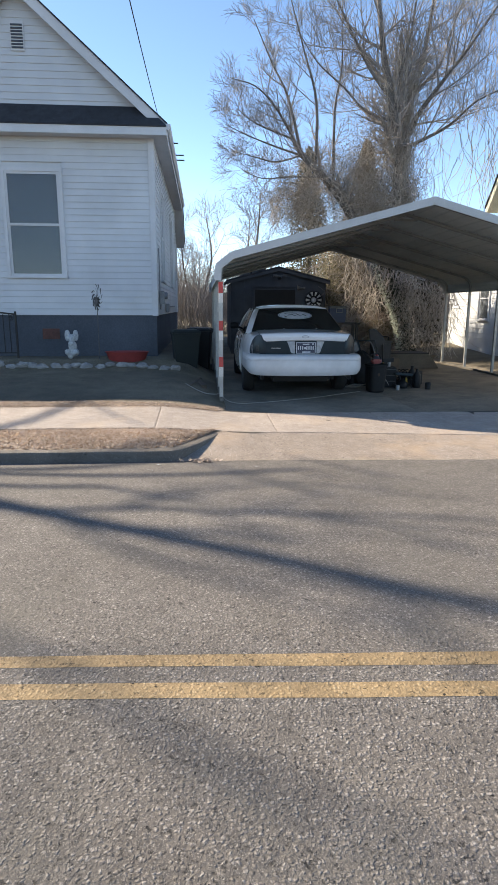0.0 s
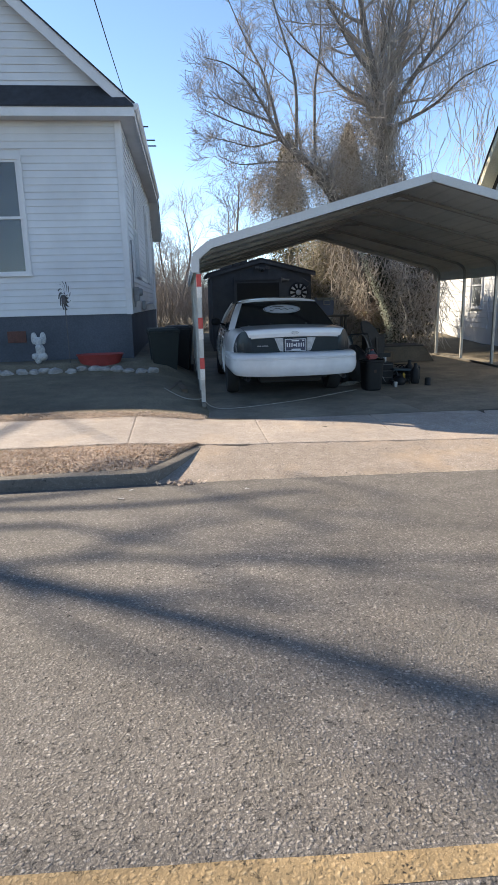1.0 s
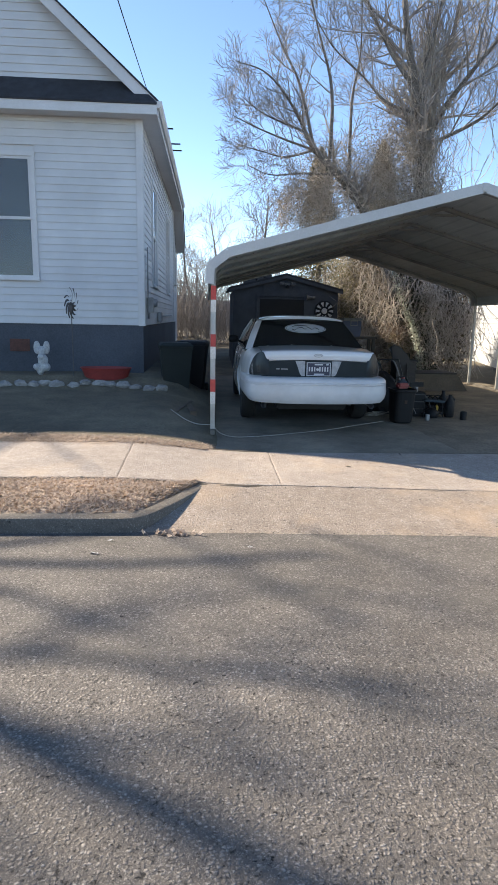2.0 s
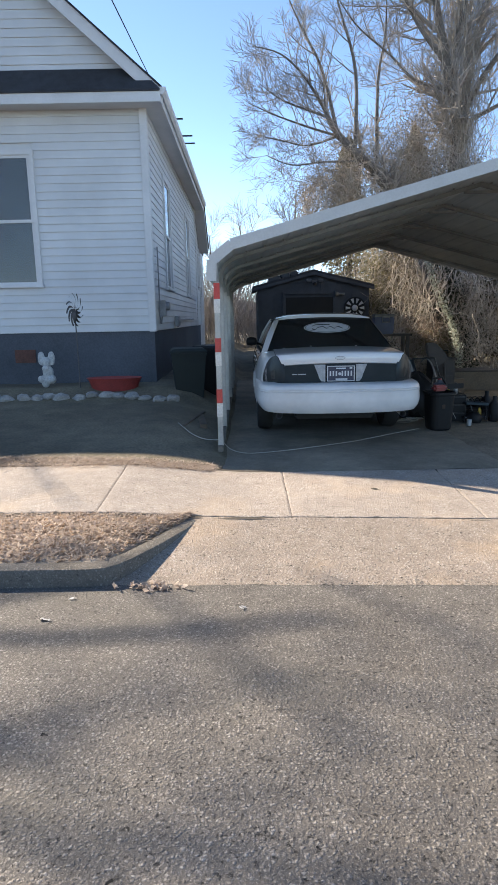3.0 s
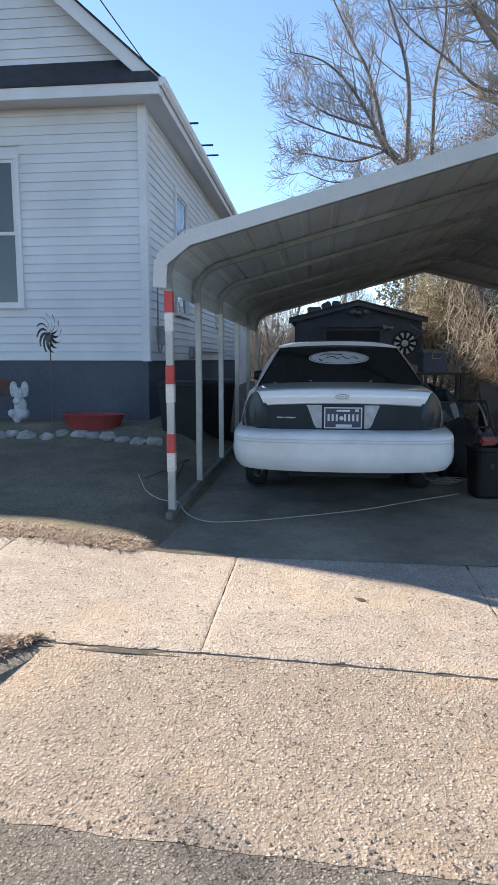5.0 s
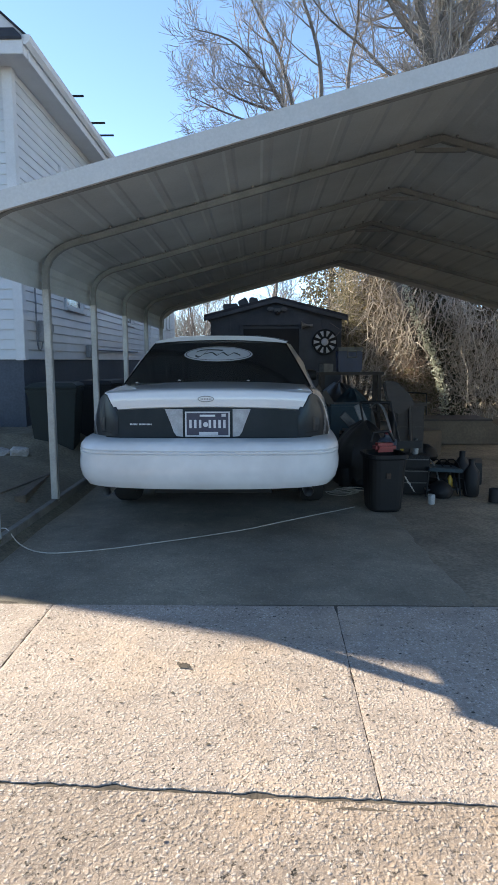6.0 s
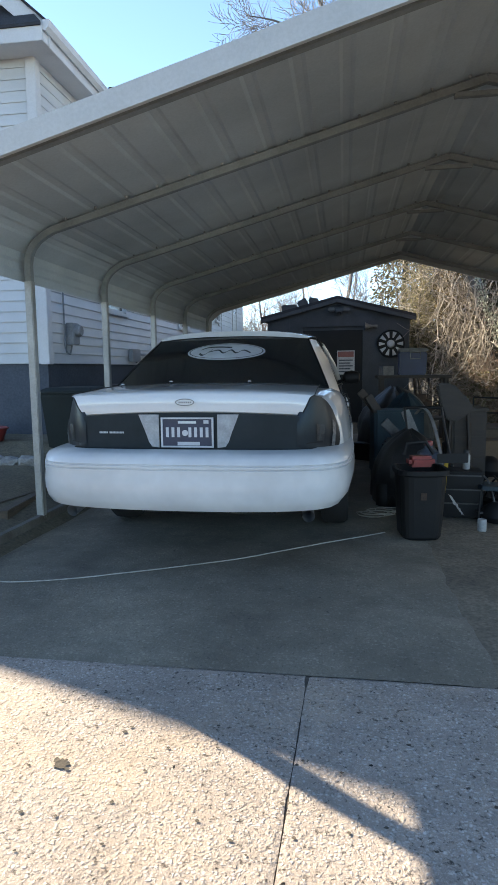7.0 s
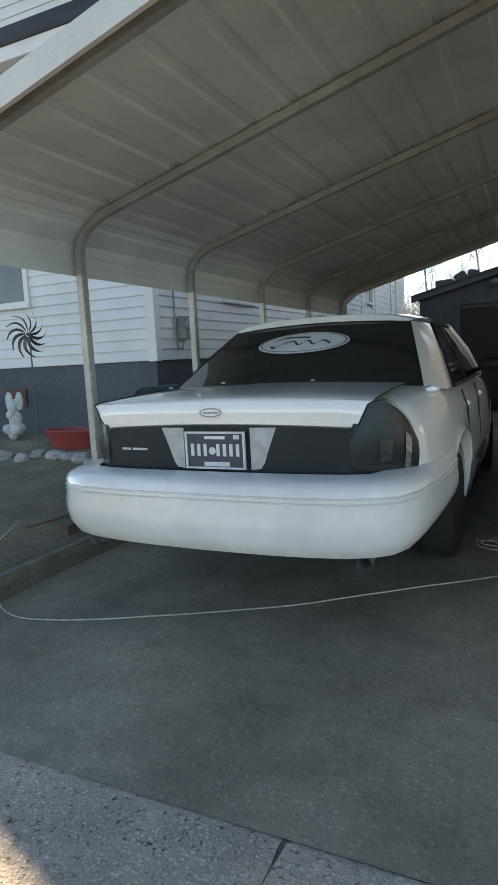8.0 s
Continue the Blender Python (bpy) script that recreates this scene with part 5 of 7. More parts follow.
part("ivy_stem", Mesh().tube(CLIMB, [0.014, 0.013, 0.012, 0.011, 0.01, 0.008], 6), "bark", tree, "thick ivy stem climbing beside the trunk", smooth=True)
tagged(part("ivy_leaf", leaves(random.Random(15), 1000, on_climb, 0.026, 0, (-1.0, -0.5, 0.55)), "sunlit_ivy", tree, "glossy ivy leaves up a climbing stem, painted pale as if sunlit"), kind="stuff")
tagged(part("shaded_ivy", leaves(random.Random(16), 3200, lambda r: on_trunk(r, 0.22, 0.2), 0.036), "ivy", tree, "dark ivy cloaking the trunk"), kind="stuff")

# thicket behind the drive: depth shade painted in dark leaves, pale vines hanging in front, golden growth below
def top_of(x):
    return 3.3 + 0.36 * math.sin(0.9 * x) + 0.5 * smooth(4.2, 5.5, x) - 1.5 * smooth(5.9, 7.0, x)


def face_y(x):
    """The thicket's face falls back towards the shed."""
    return 18.05 + 1.9 * max(0.0, 5.15 - x) + 0.12 * math.sin(4.0 * x)


def in_thicket(r):
    x = 4.6 + 2.8 * r.random()
    h = top_of(x) * (1 - (1 - r.random()) ** 2 * 0.95)
    return (x, face_y(x) + r.uniform(0.5, 1.9), 0.25 + h)


def on_face(r, x0, x1, z0, z1, deep=0.7):
    x = r.uniform(x0, x1)
    y = face_y(x) + deep * r.random()
    return (x, y, z0 + (z1 - z0) * r.random() * (1 + 0.05 * (y - 18.5)))


thicket = thing("thicket", (6.0, 20, 0.3), "high thicket of dry tan vines and brambles", "shrub", kind="stuff")
part("stems", strands(random.Random(21), 1300, in_thicket, lambda r: (r.gauss(0, 0.8), r.gauss(0, 0.6), r.gauss(0, 0.8)), 0.9, 0.007, 5, 0.5), "twig", thicket)
part("leaf", leaves(random.Random(23), 4200, in_thicket, 0.05), "deep_shade_leaf", thicket, "dry brown leaves deep in the thicket, darkened as if in shade")
fluff = lambda r: (r.gauss(4.85, 0.5), r.uniform(20.6, 21.7), r.gauss(3.1, 0.75))
part("top_stems", strands(random.Random(22), 420, fluff, lambda r: (r.gauss(0, 0.8), r.gauss(0, 0.6), r.gauss(-0.2, 0.8)), 0.7, 0.0065, 5, 0.5), "vine", thicket)
part("top_leaf", leaves(random.Random(26), 9500, fluff, 0.021, 0, (-0.6, -0.3, 0.4)), "golden", thicket)
part("hanging_vines", strands(random.Random(27), 170, lambda r: on_face(r, 4.55, 6.5, 1.8, 4.1), lambda r: (r.gauss(0, 0.12), r.gauss(0, 0.1), -1), 1.3, 0.009, 14, 0.32, -0.1, 4), "vine", thicket)
part("cross_vines", strands(random.Random(29), 620, lambda r: on_face(r, 4.6, 6.4, 0.4, 3.7), lambda r: (r.gauss(0, 0.8), r.gauss(0, 0.3), r.gauss(0, 0.6)), 0.75, 0.0075, 10, 0.5), "vine", thicket)
part("front_leaf", leaves(random.Random(33), 5000, lambda r: on_face(r, 4.55, 6.4, 0.6, 3.9, 1.0), 0.024, 0, (-0.6, -0.3, 0.4)), "dryleaf", thicket)
low = lambda r: on_face(r, 4.8, 5.75, 0.15, 1.3, 0.5)
part("low_growth", strands(random.Random(28), 900, low, lambda r: (r.gauss(0, 0.5), r.gauss(0, 0.3), r.gauss(0.3, 0.6)), 0.5, 0.006, 5, 0.35), "straw", thicket)
part("low_leaf", leaves(random.Random(24), 2600, low, 0.034, 0, (-0.6, -0.3, 0.4)), "golden", thicket)
part("right_vines", strands(random.Random(30), 420, lambda r: (r.uniform(6.2, 7.9), r.uniform(18.5, 19.5), r.uniform(0.8, 3.1)), lambda r: (r.gauss(0, 0.35), r.gauss(0, 0.2), -0.8), 1.2, 0.0075, 7, 0.3, -0.05), "vine", thicket)
part("right_leaf", leaves(random.Random(34), 3600, lambda r: (r.uniform(6.0, 7.7), r.uniform(19.0, 19.9), 0.3 + 2.6 * r.random() ** 1.3), 0.04), "dryleaf", thicket)

shrub = thing("evergreen_shrub", (4.6, 21.6, 0.3), "olive-green evergreen shrub behind the shed", "shrub")


def in_shrub(r):
    d = rnd_dir(r)
    return Vector((4.9, 22.0, 2.5)) + Vector((d.x * 1.2, d.y * 0.8, d.z * 2.0)) * (0.35 + 0.7 * r.random()) * (0.8 + 0.35 * noise.noise(d * 2.5))


sm = Mesh()
for k in range(7):
    stem(sm, random.Random(40 + k), Vector((4.6 + 0.08 * k - 0.2, 21.6, 0.3)), Vector((0.1 * (k - 3), 0, 1)), 3.6, 0.05, 0.012, 7, 0.12, 0.05, 5)
part("trunk", sm, "bark", shrub)
part("crown", leaves(random.Random(25), 17000, in_shrub, 0.029), "olive", shrub, "small dull olive leaves")
tagged(part("twig", strands(random.Random(26), 700, in_shrub, lambda r: (r.gauss(0, 0.6), r.gauss(0, 0.6), r.gauss(0.4, 0.6)), 0.6, 0.006, 4, 0.4), "vine", shrub), kind="stuff")


def cedar(at, h, wide, seed):
    """An evergreen of many small sprays round a straight trunk."""
    t = thing("cedar", at, "broad dull green cedar standing behind the bare tree", "tree", "cedars")
    part("trunk", Mesh().tube([(at[0], at[1], at[2]), (at[0] + 0.1, at[1], at[2] + h * 0.6), (at[0], at[1], at[2] + h)], [0.14, 0.08, 0.01], 6), "bark", t, smooth=True)

    def spray(r):
        u = r.random() ** 0.8
        a, k = r.uniform(0, 6.283), wide * (1 - u) ** 0.6 * math.sqrt(r.random()) * (0.75 + 0.4 * noise.noise((u * 5, seed, 0)))
        return (at[0] + k * math.cos(a), at[1] + k * math.sin(a), at[2] + 1.0 + (h - 1.0) * u)

    part("crown", leaves(random.Random(seed), 9000, spray, 0.055, -0.2), "cedar_leaf", t, "dull green and bronze sprays")
    return t


cedar((4.4, 26.0, 0.3), 7.6, 1.7, 201)
cedar((7.0, 27.0, 0.3), 8.2, 1.9, 202)


def bare_tree(seed, h, r0, at, label="bare grey winter tree in the distance", spread=0.95):
    r = random.Random(seed)
    t = thing("bare_tree", at, label, "tree", "distant bare trees")
    w, tw = Mesh(), Mesh()
    x, y, z = at
    top = (x + r.uniform(-0.8, 0.8), y, z + h)
    q, qr = limb(w, [(x, y, z - 0.2), (x + r.uniform(-0.2, 0.2), y, z + h * 0.3), ((x + top[0]) / 2 + r.uniform(-0.4, 0.4), y, z + h * 0.65), top], r0, 0.02, 6)
    branch_out(tw, r, q, qr, 3, h * 0.42, 10, 0.0095, spread, 0.09, 0.15)
    part("trunk", w, "bark", t)
    part("crown", tw, "twig", t)
    return t


r = random.Random(5)
first = [bare_tree(101, 6.6, 0.13, (0.2, 38, 0.2)), bare_tree(102, 5.8, 0.1, (-3.6, 41, 0.2)), bare_tree(103, 7.4, 0.15, (2.6, 44, 0.2))]
for i in range(34):
    src = first[i % 3]
    x, y, s = -8 + 0.72 * i + r.uniform(-0.7, 0.7), 38 + r.uniform(-6, 12), r.uniform(0.6, 1.0)
    c = copy_thing(src, pose(x, y, 0.2, 0, 0, r.uniform(0, 360)))
    c.scale = (s, s, s)

brush = thing("far_brush", (0, 33, 0.2), "low band of reddish-brown winter brush", "shrub", kind="stuff")
part("stems", strands(random.Random(31), 6500, lambda q: (q.uniform(-9, 16), q.uniform(30, 36), q.uniform(0.2, 1.9)), lambda q: (q.gauss(0, 0.3), q.gauss(0, 0.3), 1), 2.0, 0.012, 4, 0.3), "twig", brush)
far = Mesh().grid([-60 + 4 * i for i in range(31)], [0, 0.5, 1.0], lambda x, v: (x, 58 + 3 * v, 0.2 + v * (3.2 + 1.2 * noise.noise((x * 0.35, 0, 0)) + 0.6 * noise.noise((x * 1.7, 0, 0)))))
tagged(part("far_wood", far, "bark"), "hazy brown line of distant woodland", "woodland", kind="structure")
part("edge_twigs", strands(random.Random(32), 2200, lambda q: (q.uniform(-30, 40), q.uniform(52, 57), q.uniform(0.5, 4.0)), lambda q: (q.gauss(0, 0.35), 0, 1), 2.6, 0.02, 4, 0.25), "twig", brush)

# the tree in the next yard whose shadow lies across the street
rng = random.Random(77)
st = thing("yard_tree", (-16.0, 13.7, 0.3), "tall bare tree beside the street, out of leaf", "tree")
w, tw = Mesh(), Mesh()


def toward_sun(x, y, h):
    """The place at height h whose shadow falls at x, y on the street."""
    return (x - 1.34 * h, y + 0.851 * h, h + 0.15)


limb(w, [(-16, 13.7, 0.1), (-16.02, 13.71, 5), (-15.98, 13.69, 10), toward_sun(-1.5, 4.54, 10.95)], 0.26, 0.13)
for pts, r0, r1, many in (
        ([(-1.5, 4.54, 10.95), (0.2, 3.36, 12.1), (1.45, 2.45, 13.0), (3.6, 0.9, 14.6)], 0.12, 0.06, 5),
        ([(-1.25, 4.36, 11.1), (-0.35, 4.36, 11.6), (0.3, 4.17, 12.0), (1.0, 4.1, 12.4), (2.1, 3.85, 13.0)], 0.055, 0.03, 5),
        ([(-1.0, 4.15, 11.3), (-0.3, 3.28, 12.6), (0.35, 2.7, 13.4), (1.1, 2.08, 14.2)], 0.038, 0.02, 4),
        ([(0.1, 4.2, 11.9), (0.45, 3.78, 12.5), (0.75, 3.35, 13.0), (1.2, 2.9, 13.8)], 0.03, 0.015, 4),
        ([(0.9, 4.12, 12.4), (1.4, 3.7, 12.9), (1.8, 3.1, 13.6)], 0.028, 0.014, 3),
        ([(-0.6, 4.38, 11.5), (-0.25, 4.75, 11.9), (0.35, 5.1, 12.6), (1.2, 5.1, 13.3)], 0.032, 0.015, 4),
        ([(-0.4, 6.6, 11.5), (0.15, 5.95, 12.1), (0.57, 5.28, 12.8), (1.15, 4.62, 13.6)], 0.034, 0.018, 4),
        ([(0.9, 6.5, 12.4), (1.45, 5.85, 13.0), (1.9, 5.3, 13.6)], 0.028, 0.014, 3),
        ([(-0.9, 5.2, 11.3), (-0.3, 4.7, 11.9), (0.3, 4.3, 12.5), (1.1, 3.75, 13.2)], 0.034, 0.018, 4),
        ([(-1.9, 3.2, 11.2), (-0.7, 2.2, 12.6), (0.4, 1.3, 13.8), (1.6, 0.5, 15.0)], 0.045, 0.02, 5),
        ([(-1.55, 8.9, 10.2), (-1.1, 8.1, 10.8), (-0.6, 7.25, 11.5)], 0.03, 0.02, 2)):
    q, qr = limb(w, [toward_sun(*p) for p in pts], r0, r1)
    branch_out(tw, rng, q, qr, 2, 1.4, many, 0.01, 0.6, 0.03, 0.15)
for x, y, h in ((-1.0, 4.15, 11.3), (-0.4, 6.6, 11.5), (-0.9, 5.2, 11.3), (-1.9, 3.2, 11.2), (-1.55, 8.9, 10.2), (1.0, 5.85, 12.4)):
    limb(w, [(-16, 13.7, 8.6), Vector((-16, 13.7, 9.2)).lerp(Vector(toward_sun(x, y, h)), 0.5) + Vector((0, 0, 0.3)), toward_sun(x, y, h)], 0.07, 0.045)
part("trunk", w, "bark", st)
part("crown", tw, "twig", st)

# ---- rest of the white house: side wing, porch rail, service gear ----
wing = thing("house_wing", (-9.5, 15, 0.4), "side wing of the white cottage with a porch roof", "house")
part("wall", Mesh().box(-13.5, HX0 - 0.002, 15.2, 21, 0.0, 5.0), "siding", wing)
part("roof", Mesh().loft([[(x, 12.95, 4.88), (x, 12.95, 5.0), (x, 17.5, 7.2), (x, 21.5, 5.2), (x, 21.5, 5.0), (x, 17.5, 7.0)] for x in (-14, HX0 - 0.31)]), "shingle", wing)
part("porch_post", Mesh().box(-13.4, -13.28, 13.1, 13.22, 0.3, 5.0), "trim", wing)
part("porch_floor", Mesh().box(-13.5, HX0 - 0.002, 13.0, 15.2, 0.0, 1.2), "found", wing)
M["iron"] = mat("black_iron", (0.02, 0.021, 0.024), (0.03, 0.028, 0.027), 12, 0.5, 0.5, bump=0.2)
rail = thing("iron_railing", (-4.4, 12.75, 0.6), "black wrought-iron railing with a scrolled top", "railing")
part("post", Mesh().box(-3.72, -3.685, 12.73, 12.765, 0.55, 1.56), "iron", rail)
part("top_rail", Mesh().tube([(-3.7 - 0.1 * i, 12.75, 1.5 + 0.06 * math.sin(math.pi * i / 16)) for i in range(17)], 0.016, 6), "iron", rail)
part("bottom_rail", Mesh().box(-5.3, -3.7, 12.74, 12.76, 0.72, 0.745), "iron", rail)
for i in range(12):
    part("baluster", Mesh().box(-3.83 - 0.12 * i - 0.008, -3.83 - 0.12 * i + 0.008, 12.742, 12.758, 0.74, 1.5), "iron", rail)
part("scroll", Mesh().tube([(-3.8 - 0.06 * math.cos(a) * (1 - a / 16) , 12.75, 1.42 + 0.05 * math.sin(a) * (1 - a / 16)) for a in [0.5 * k for k in range(24)]], 0.007, 5), "iron", rail)
part("crawl_vent", Mesh().box(-3.33, -2.98, HY0 - 0.005, HY0 + 0.03, 0.98, 1.2), mat("brick_red", (0.16, 0.07, 0.055), (0.1, 0.05, 0.04), 8, 0.9, bump=0.3), house, "brick-red crawl-space vent")

mb = thing("electric_meter", (HX1 + 0.05, 13.82, 1.7), "grey electric meter box with conduit on the side wall", "meter box")
M["grey_box"] = mat("grey_enamel", (0.34, 0.36, 0.38), (0.27, 0.28, 0.30), 6, 0.5, 0.3, bump=0.05)
part("box", Mesh().box(HX1 + 0.016, HX1 + 0.13, 13.78, 13.98, 1.72, 2.0), "grey_box", mb, bevel=0.012)
part("dial", tr(Mesh().lathe([(0.075, 0), (0.075, 0.05), (0.06, 0.07)], None, 16), Matrix.Translation((HX1 + 0.13, 13.88, 1.9)) @ pose(0, 0, 0, 0, 90, 0)), "grey_box", mb)
part("conduit", Mesh().tube([(HX1 + 0.04, 13.72, 2.9), (HX1 + 0.04, 13.72, 1.72), (HX1 + 0.04, 13.76, 1.62), (HX1 + 0.04, 13.86, 1.6), (HX1 + 0.05, 13.9, 1.72)], 0.012, 6), "grey_box", mb)
part("pipe", Mesh().tube([(HX1 + 0.05, 16.4, 1.52), (HX1 + 0.05, 16.6, 1.66), (HX1 + 0.05, 20.5, 1.68)], 0.022, 6), "grey_box", mb)
sm = tagged(part("wall_box", Mesh().box(HX1 + 0.016, HX1 + 0.1, 16.1, 16.5, 1.52, 1.74), "grey_box", bevel=0.015), "grey utility box on the siding above the base", "utility box")
for y, z in ((15.75, 5.2), (16.35, 5.22), (14.9, 5.26)):
    tagged(part("roof_bracket", Mesh().box(HX1 + 0.3, HX1 + (0.56 if y > 15 else 0.46), y - 0.015, y + 0.015, z, z + 0.025), "iron", bevel=0.004), "short dark bracket sticking out over the eave", "bracket", "eave brackets")

# lean-to at the back of the cottage, its roof falling to the rear
LY0, LY1 = HY1 + 0.02, 24.1
lean = thing("lean_to", (-3.4, 23.4, 0.4), "white siding lean-to with a roof falling to the rear", "house")
part("foundation", Mesh().box(HX0 + 0.02, HX1 - 0.02, LY0, LY1, -0.2, SB), "found", lean, "dark grey-blue painted masonry base")
part("wall", Mesh().loft([[(x, LY0, SB + 0.001), (x, LY1, SB + 0.001), (x, LY1, 4.0), (x, LY0, 4.95)] for x in (HX0 + 0.03, HX1 - 0.03)]), "siding", lean)
for i in range(27):
    z = SB + i * COURSE
    end = min(LY1 - 0.02, LY0 + (4.95 - z - COURSE) * (LY1 - LY0) / 0.95)
    for a, b in spans(LY0, end, z, COURSE, [(23.2, 23.8, 2.7, 3.7)]):
        part("clapboard", side_board(a, b, z), "siding", lean)
sash_window("window", lean, pose(HX1, 23.5, 2.74, 0, 0, 90), 0.46, 0.88)
part("corner_board", Mesh().box(HX1 - 0.08, HX1 + 0.022, LY1 - 0.015, LY1 + 0.06, SB - 0.01, 3.98), "trim", lean, bevel=0.006)
for nm, x0, x1, lo, hi, mt in (("roof", HX0 - 0.3, HX1 + 0.33, 0.13, 0.18, "shingle"), ("rake_board", HX1 + 0.275, HX1 + 0.3, -0.06, 0.128, "trim"), ("rake_soffit", HX1 + 0.001, HX1 + 0.274, -0.03, 0.0, "trim")):
    part(nm, Mesh().loft([[(x, LY0, 5.0 + lo), (x, LY0, 5.0 + hi), (x, LY1 + 0.3, 3.88 + hi), (x, LY1 + 0.3, 3.88 + lo)] for x in (x0, x1)]), mt, lean)

# rear addition seen past the carport
ext = thing("rear_addition", (-3, 26, 0.4), "lower white siding addition behind the cottage", "house")
part("wall", Mesh().box(HX0, HX1 - 0.25, LY1 + 0.45, 29.5, -0.2, 4.3), "siding", ext)
for i in range(24):
    z = 0.6 + 0.155 * i
    part("clapboard", side_board(LY1 + 0.47, 29.5, z, 0.155, HX1 - 0.24), "siding", ext)
part("roof", Mesh().loft([[(HX0 - 0.3, y, 4.3), (HX1 - 0.22, y, 4.3), (HX1 - 0.22, y, 4.4), (-3.4, y, 5.6), (HX0 - 0.3, y, 4.4)] for y in (LY1 + 0.44, 29.8)]), "shingle", ext)
sash_window("window", ext, pose(HX1 - 0.24, 27.6, 2.6, 0, 0, 90), 0.7, 1.2)

# overhead service wire
wire_a, wire_b = Vector((-0.76, 13.0, 5.32)), Vector((-0.1, -14.0, 4.75))
tagged(part("service_wire", Mesh().tube([wire_a.lerp(wire_b, i / 16) - Vector((0, 0, 0.9 * math.sin(math.pi * i / 16))) for i in range(17)], 0.0065, 5), "black"), "thin black overhead service wire from the roof", "cable")

# ---- white neighbour house beyond the thicket ----
nb = thing("neighbour_house", (12, 18, 0.4), "white clapboard house with cream eaves, sunlit on its side", "house")
part("wall", Mesh().loft([[(x, 10.4, -0.2), (x, 18.2, -0.2), (x, 18.2, 4.55), (x, 14.3, 9.2), (x, 10.4, 4.55)] for x in (8.92, 15.5)]), "siding", nb)
part("rear_wall", Mesh().box(8.92, 14.0, 18.202, 21.8, -0.2, 3.0), "siding", nb)
for i in range(33):
    z = 0.7 + 0.155 * i
    for a, b in spans(10.45, 18.18 if z < 4.4 else 18.18 - (z - 4.4) * 0.84, z, 0.155, []) + (spans(18.22, 21.78, z, 0.155, [(18.55, 19.4, 1.25, 2.75)]) if z < 2.85 else []):
        bd = Mesh().loft([[(8.92 - o, y, z + h) for o, h in ((-0.01, 0), (0.016, 0), (0.018, 0.01), (0.004, 0.16), (-0.01, 0.16))] for y in (a, b)])
        part("clapboard", bd, "siding", nb)
sash_window("window", nb, pose(8.9, 18.97, 1.3, 0, 0, -90), 0.68, 1.3)
M["eave_cream"] = mat("cream_eave_paint", (0.70, 0.66, 0.50), (0.60, 0.56, 0.42), 3, 0.6, bump=0.05)
for y0, y1, z0, z1 in ((18.55, 14.3, 4.3, 9.35), (10.05, 14.3, 4.3, 9.35)):
    part("rake_board", Mesh().loft([[(8.5, y, z - 0.02), (8.54, y, z - 0.02), (8.54, y, z + 0.24), (8.5, y, z + 0.24)] for y, z in ((y0, z0), (y1, z1))]), "eave_cream", nb)
    part("rake_soffit", Mesh().loft([[(8.54, y, z + 0.12), (8.92, y, z + 0.12), (8.92, y, z + 0.15), (8.54, y, z + 0.15)] for y, z in ((y0, z0), (y1, z1))]), "eave_cream", nb)
    part("roof", Mesh().loft([[(8.47, y, z + 0.245), (15.9, y, z + 0.245), (15.9, y, z + 0.3), (8.47, y, z + 0.3)] for y, z in ((y0, z0), (y1, z1))]), "shingle", nb, "dark shingle roof")
part("rear_roof", Mesh().box(8.8, 14.1, 18.21, 22.0, 3.001, 3.12), "eave_cream", nb)

# ---- front yard ----
M["stone"] = mat("pale_stone", (0.40, 0.39, 0.37), (0.26, 0.25, 0.24), 9, 0.9, bump=0.5, fine=50, grain=0.3)
r = random.Random(8)
for i in range(22):
    x = -5.0 + 0.215 * i + r.uniform(-0.04, 0.04)
    y = 12.2 - 0.28 * smooth(-1.2, -0.3, x) + r.uniform(-0.05, 0.05)
    sx, sy, sz = r.uniform(0.12, 0.19), r.uniform(0.08, 0.12), r.uniform(0.06, 0.1)
    bm = bmesh.new()
    bmesh.ops.create_icosphere(bm, subdivisions=2, radius=1.0)
    seed = r.uniform(0, 99)
    for v in bm.verts:
        k = 0.82 + 0.35 * noise.noise(v.co * 1.3 + Vector((seed, 0, 0)))
        v.co = Vector((v.co.x * sx * k, v.co.y * sy * k, v.co.z * sz * k))
    me = bpy.data.meshes.new("stone")
    bm.to_mesh(me)
    bm.free()
    me.materials.append(M["stone"])
    ob = tagged(new("edging_stone", me), "pale fieldstone edging the flower bed", "stone", "row of edging stones")
    ob.matrix_world = pose(x, y, yard_z(x, y) + sz * 0.45, 0, 0, r.uniform(-25, 25))

# bowl-shaped red planter
M["red_plastic"] = mat("faded_red_plastic", (0.33, 0.045, 0.04), (0.24, 0.035, 0.03), 5, 0.55, bump=0.05)
tagged(part("red_planter", Mesh().loft([[(-1.48 + a * math.cos(t), 12.55 + 0.5 * a * math.sin(t), z) for t in [2 * math.pi * k / 24 for k in range(24)]] for a, z in ((0.30, 0.5), (0.36, 0.58), (0.42, 0.74), (0.45, 0.765), (0.43, 0.775), (0.40, 0.74), (0.33, 0.65))], True, True), "red_plastic", smooth=True),
            "low oval red plastic planter in the flower bed", "planter")

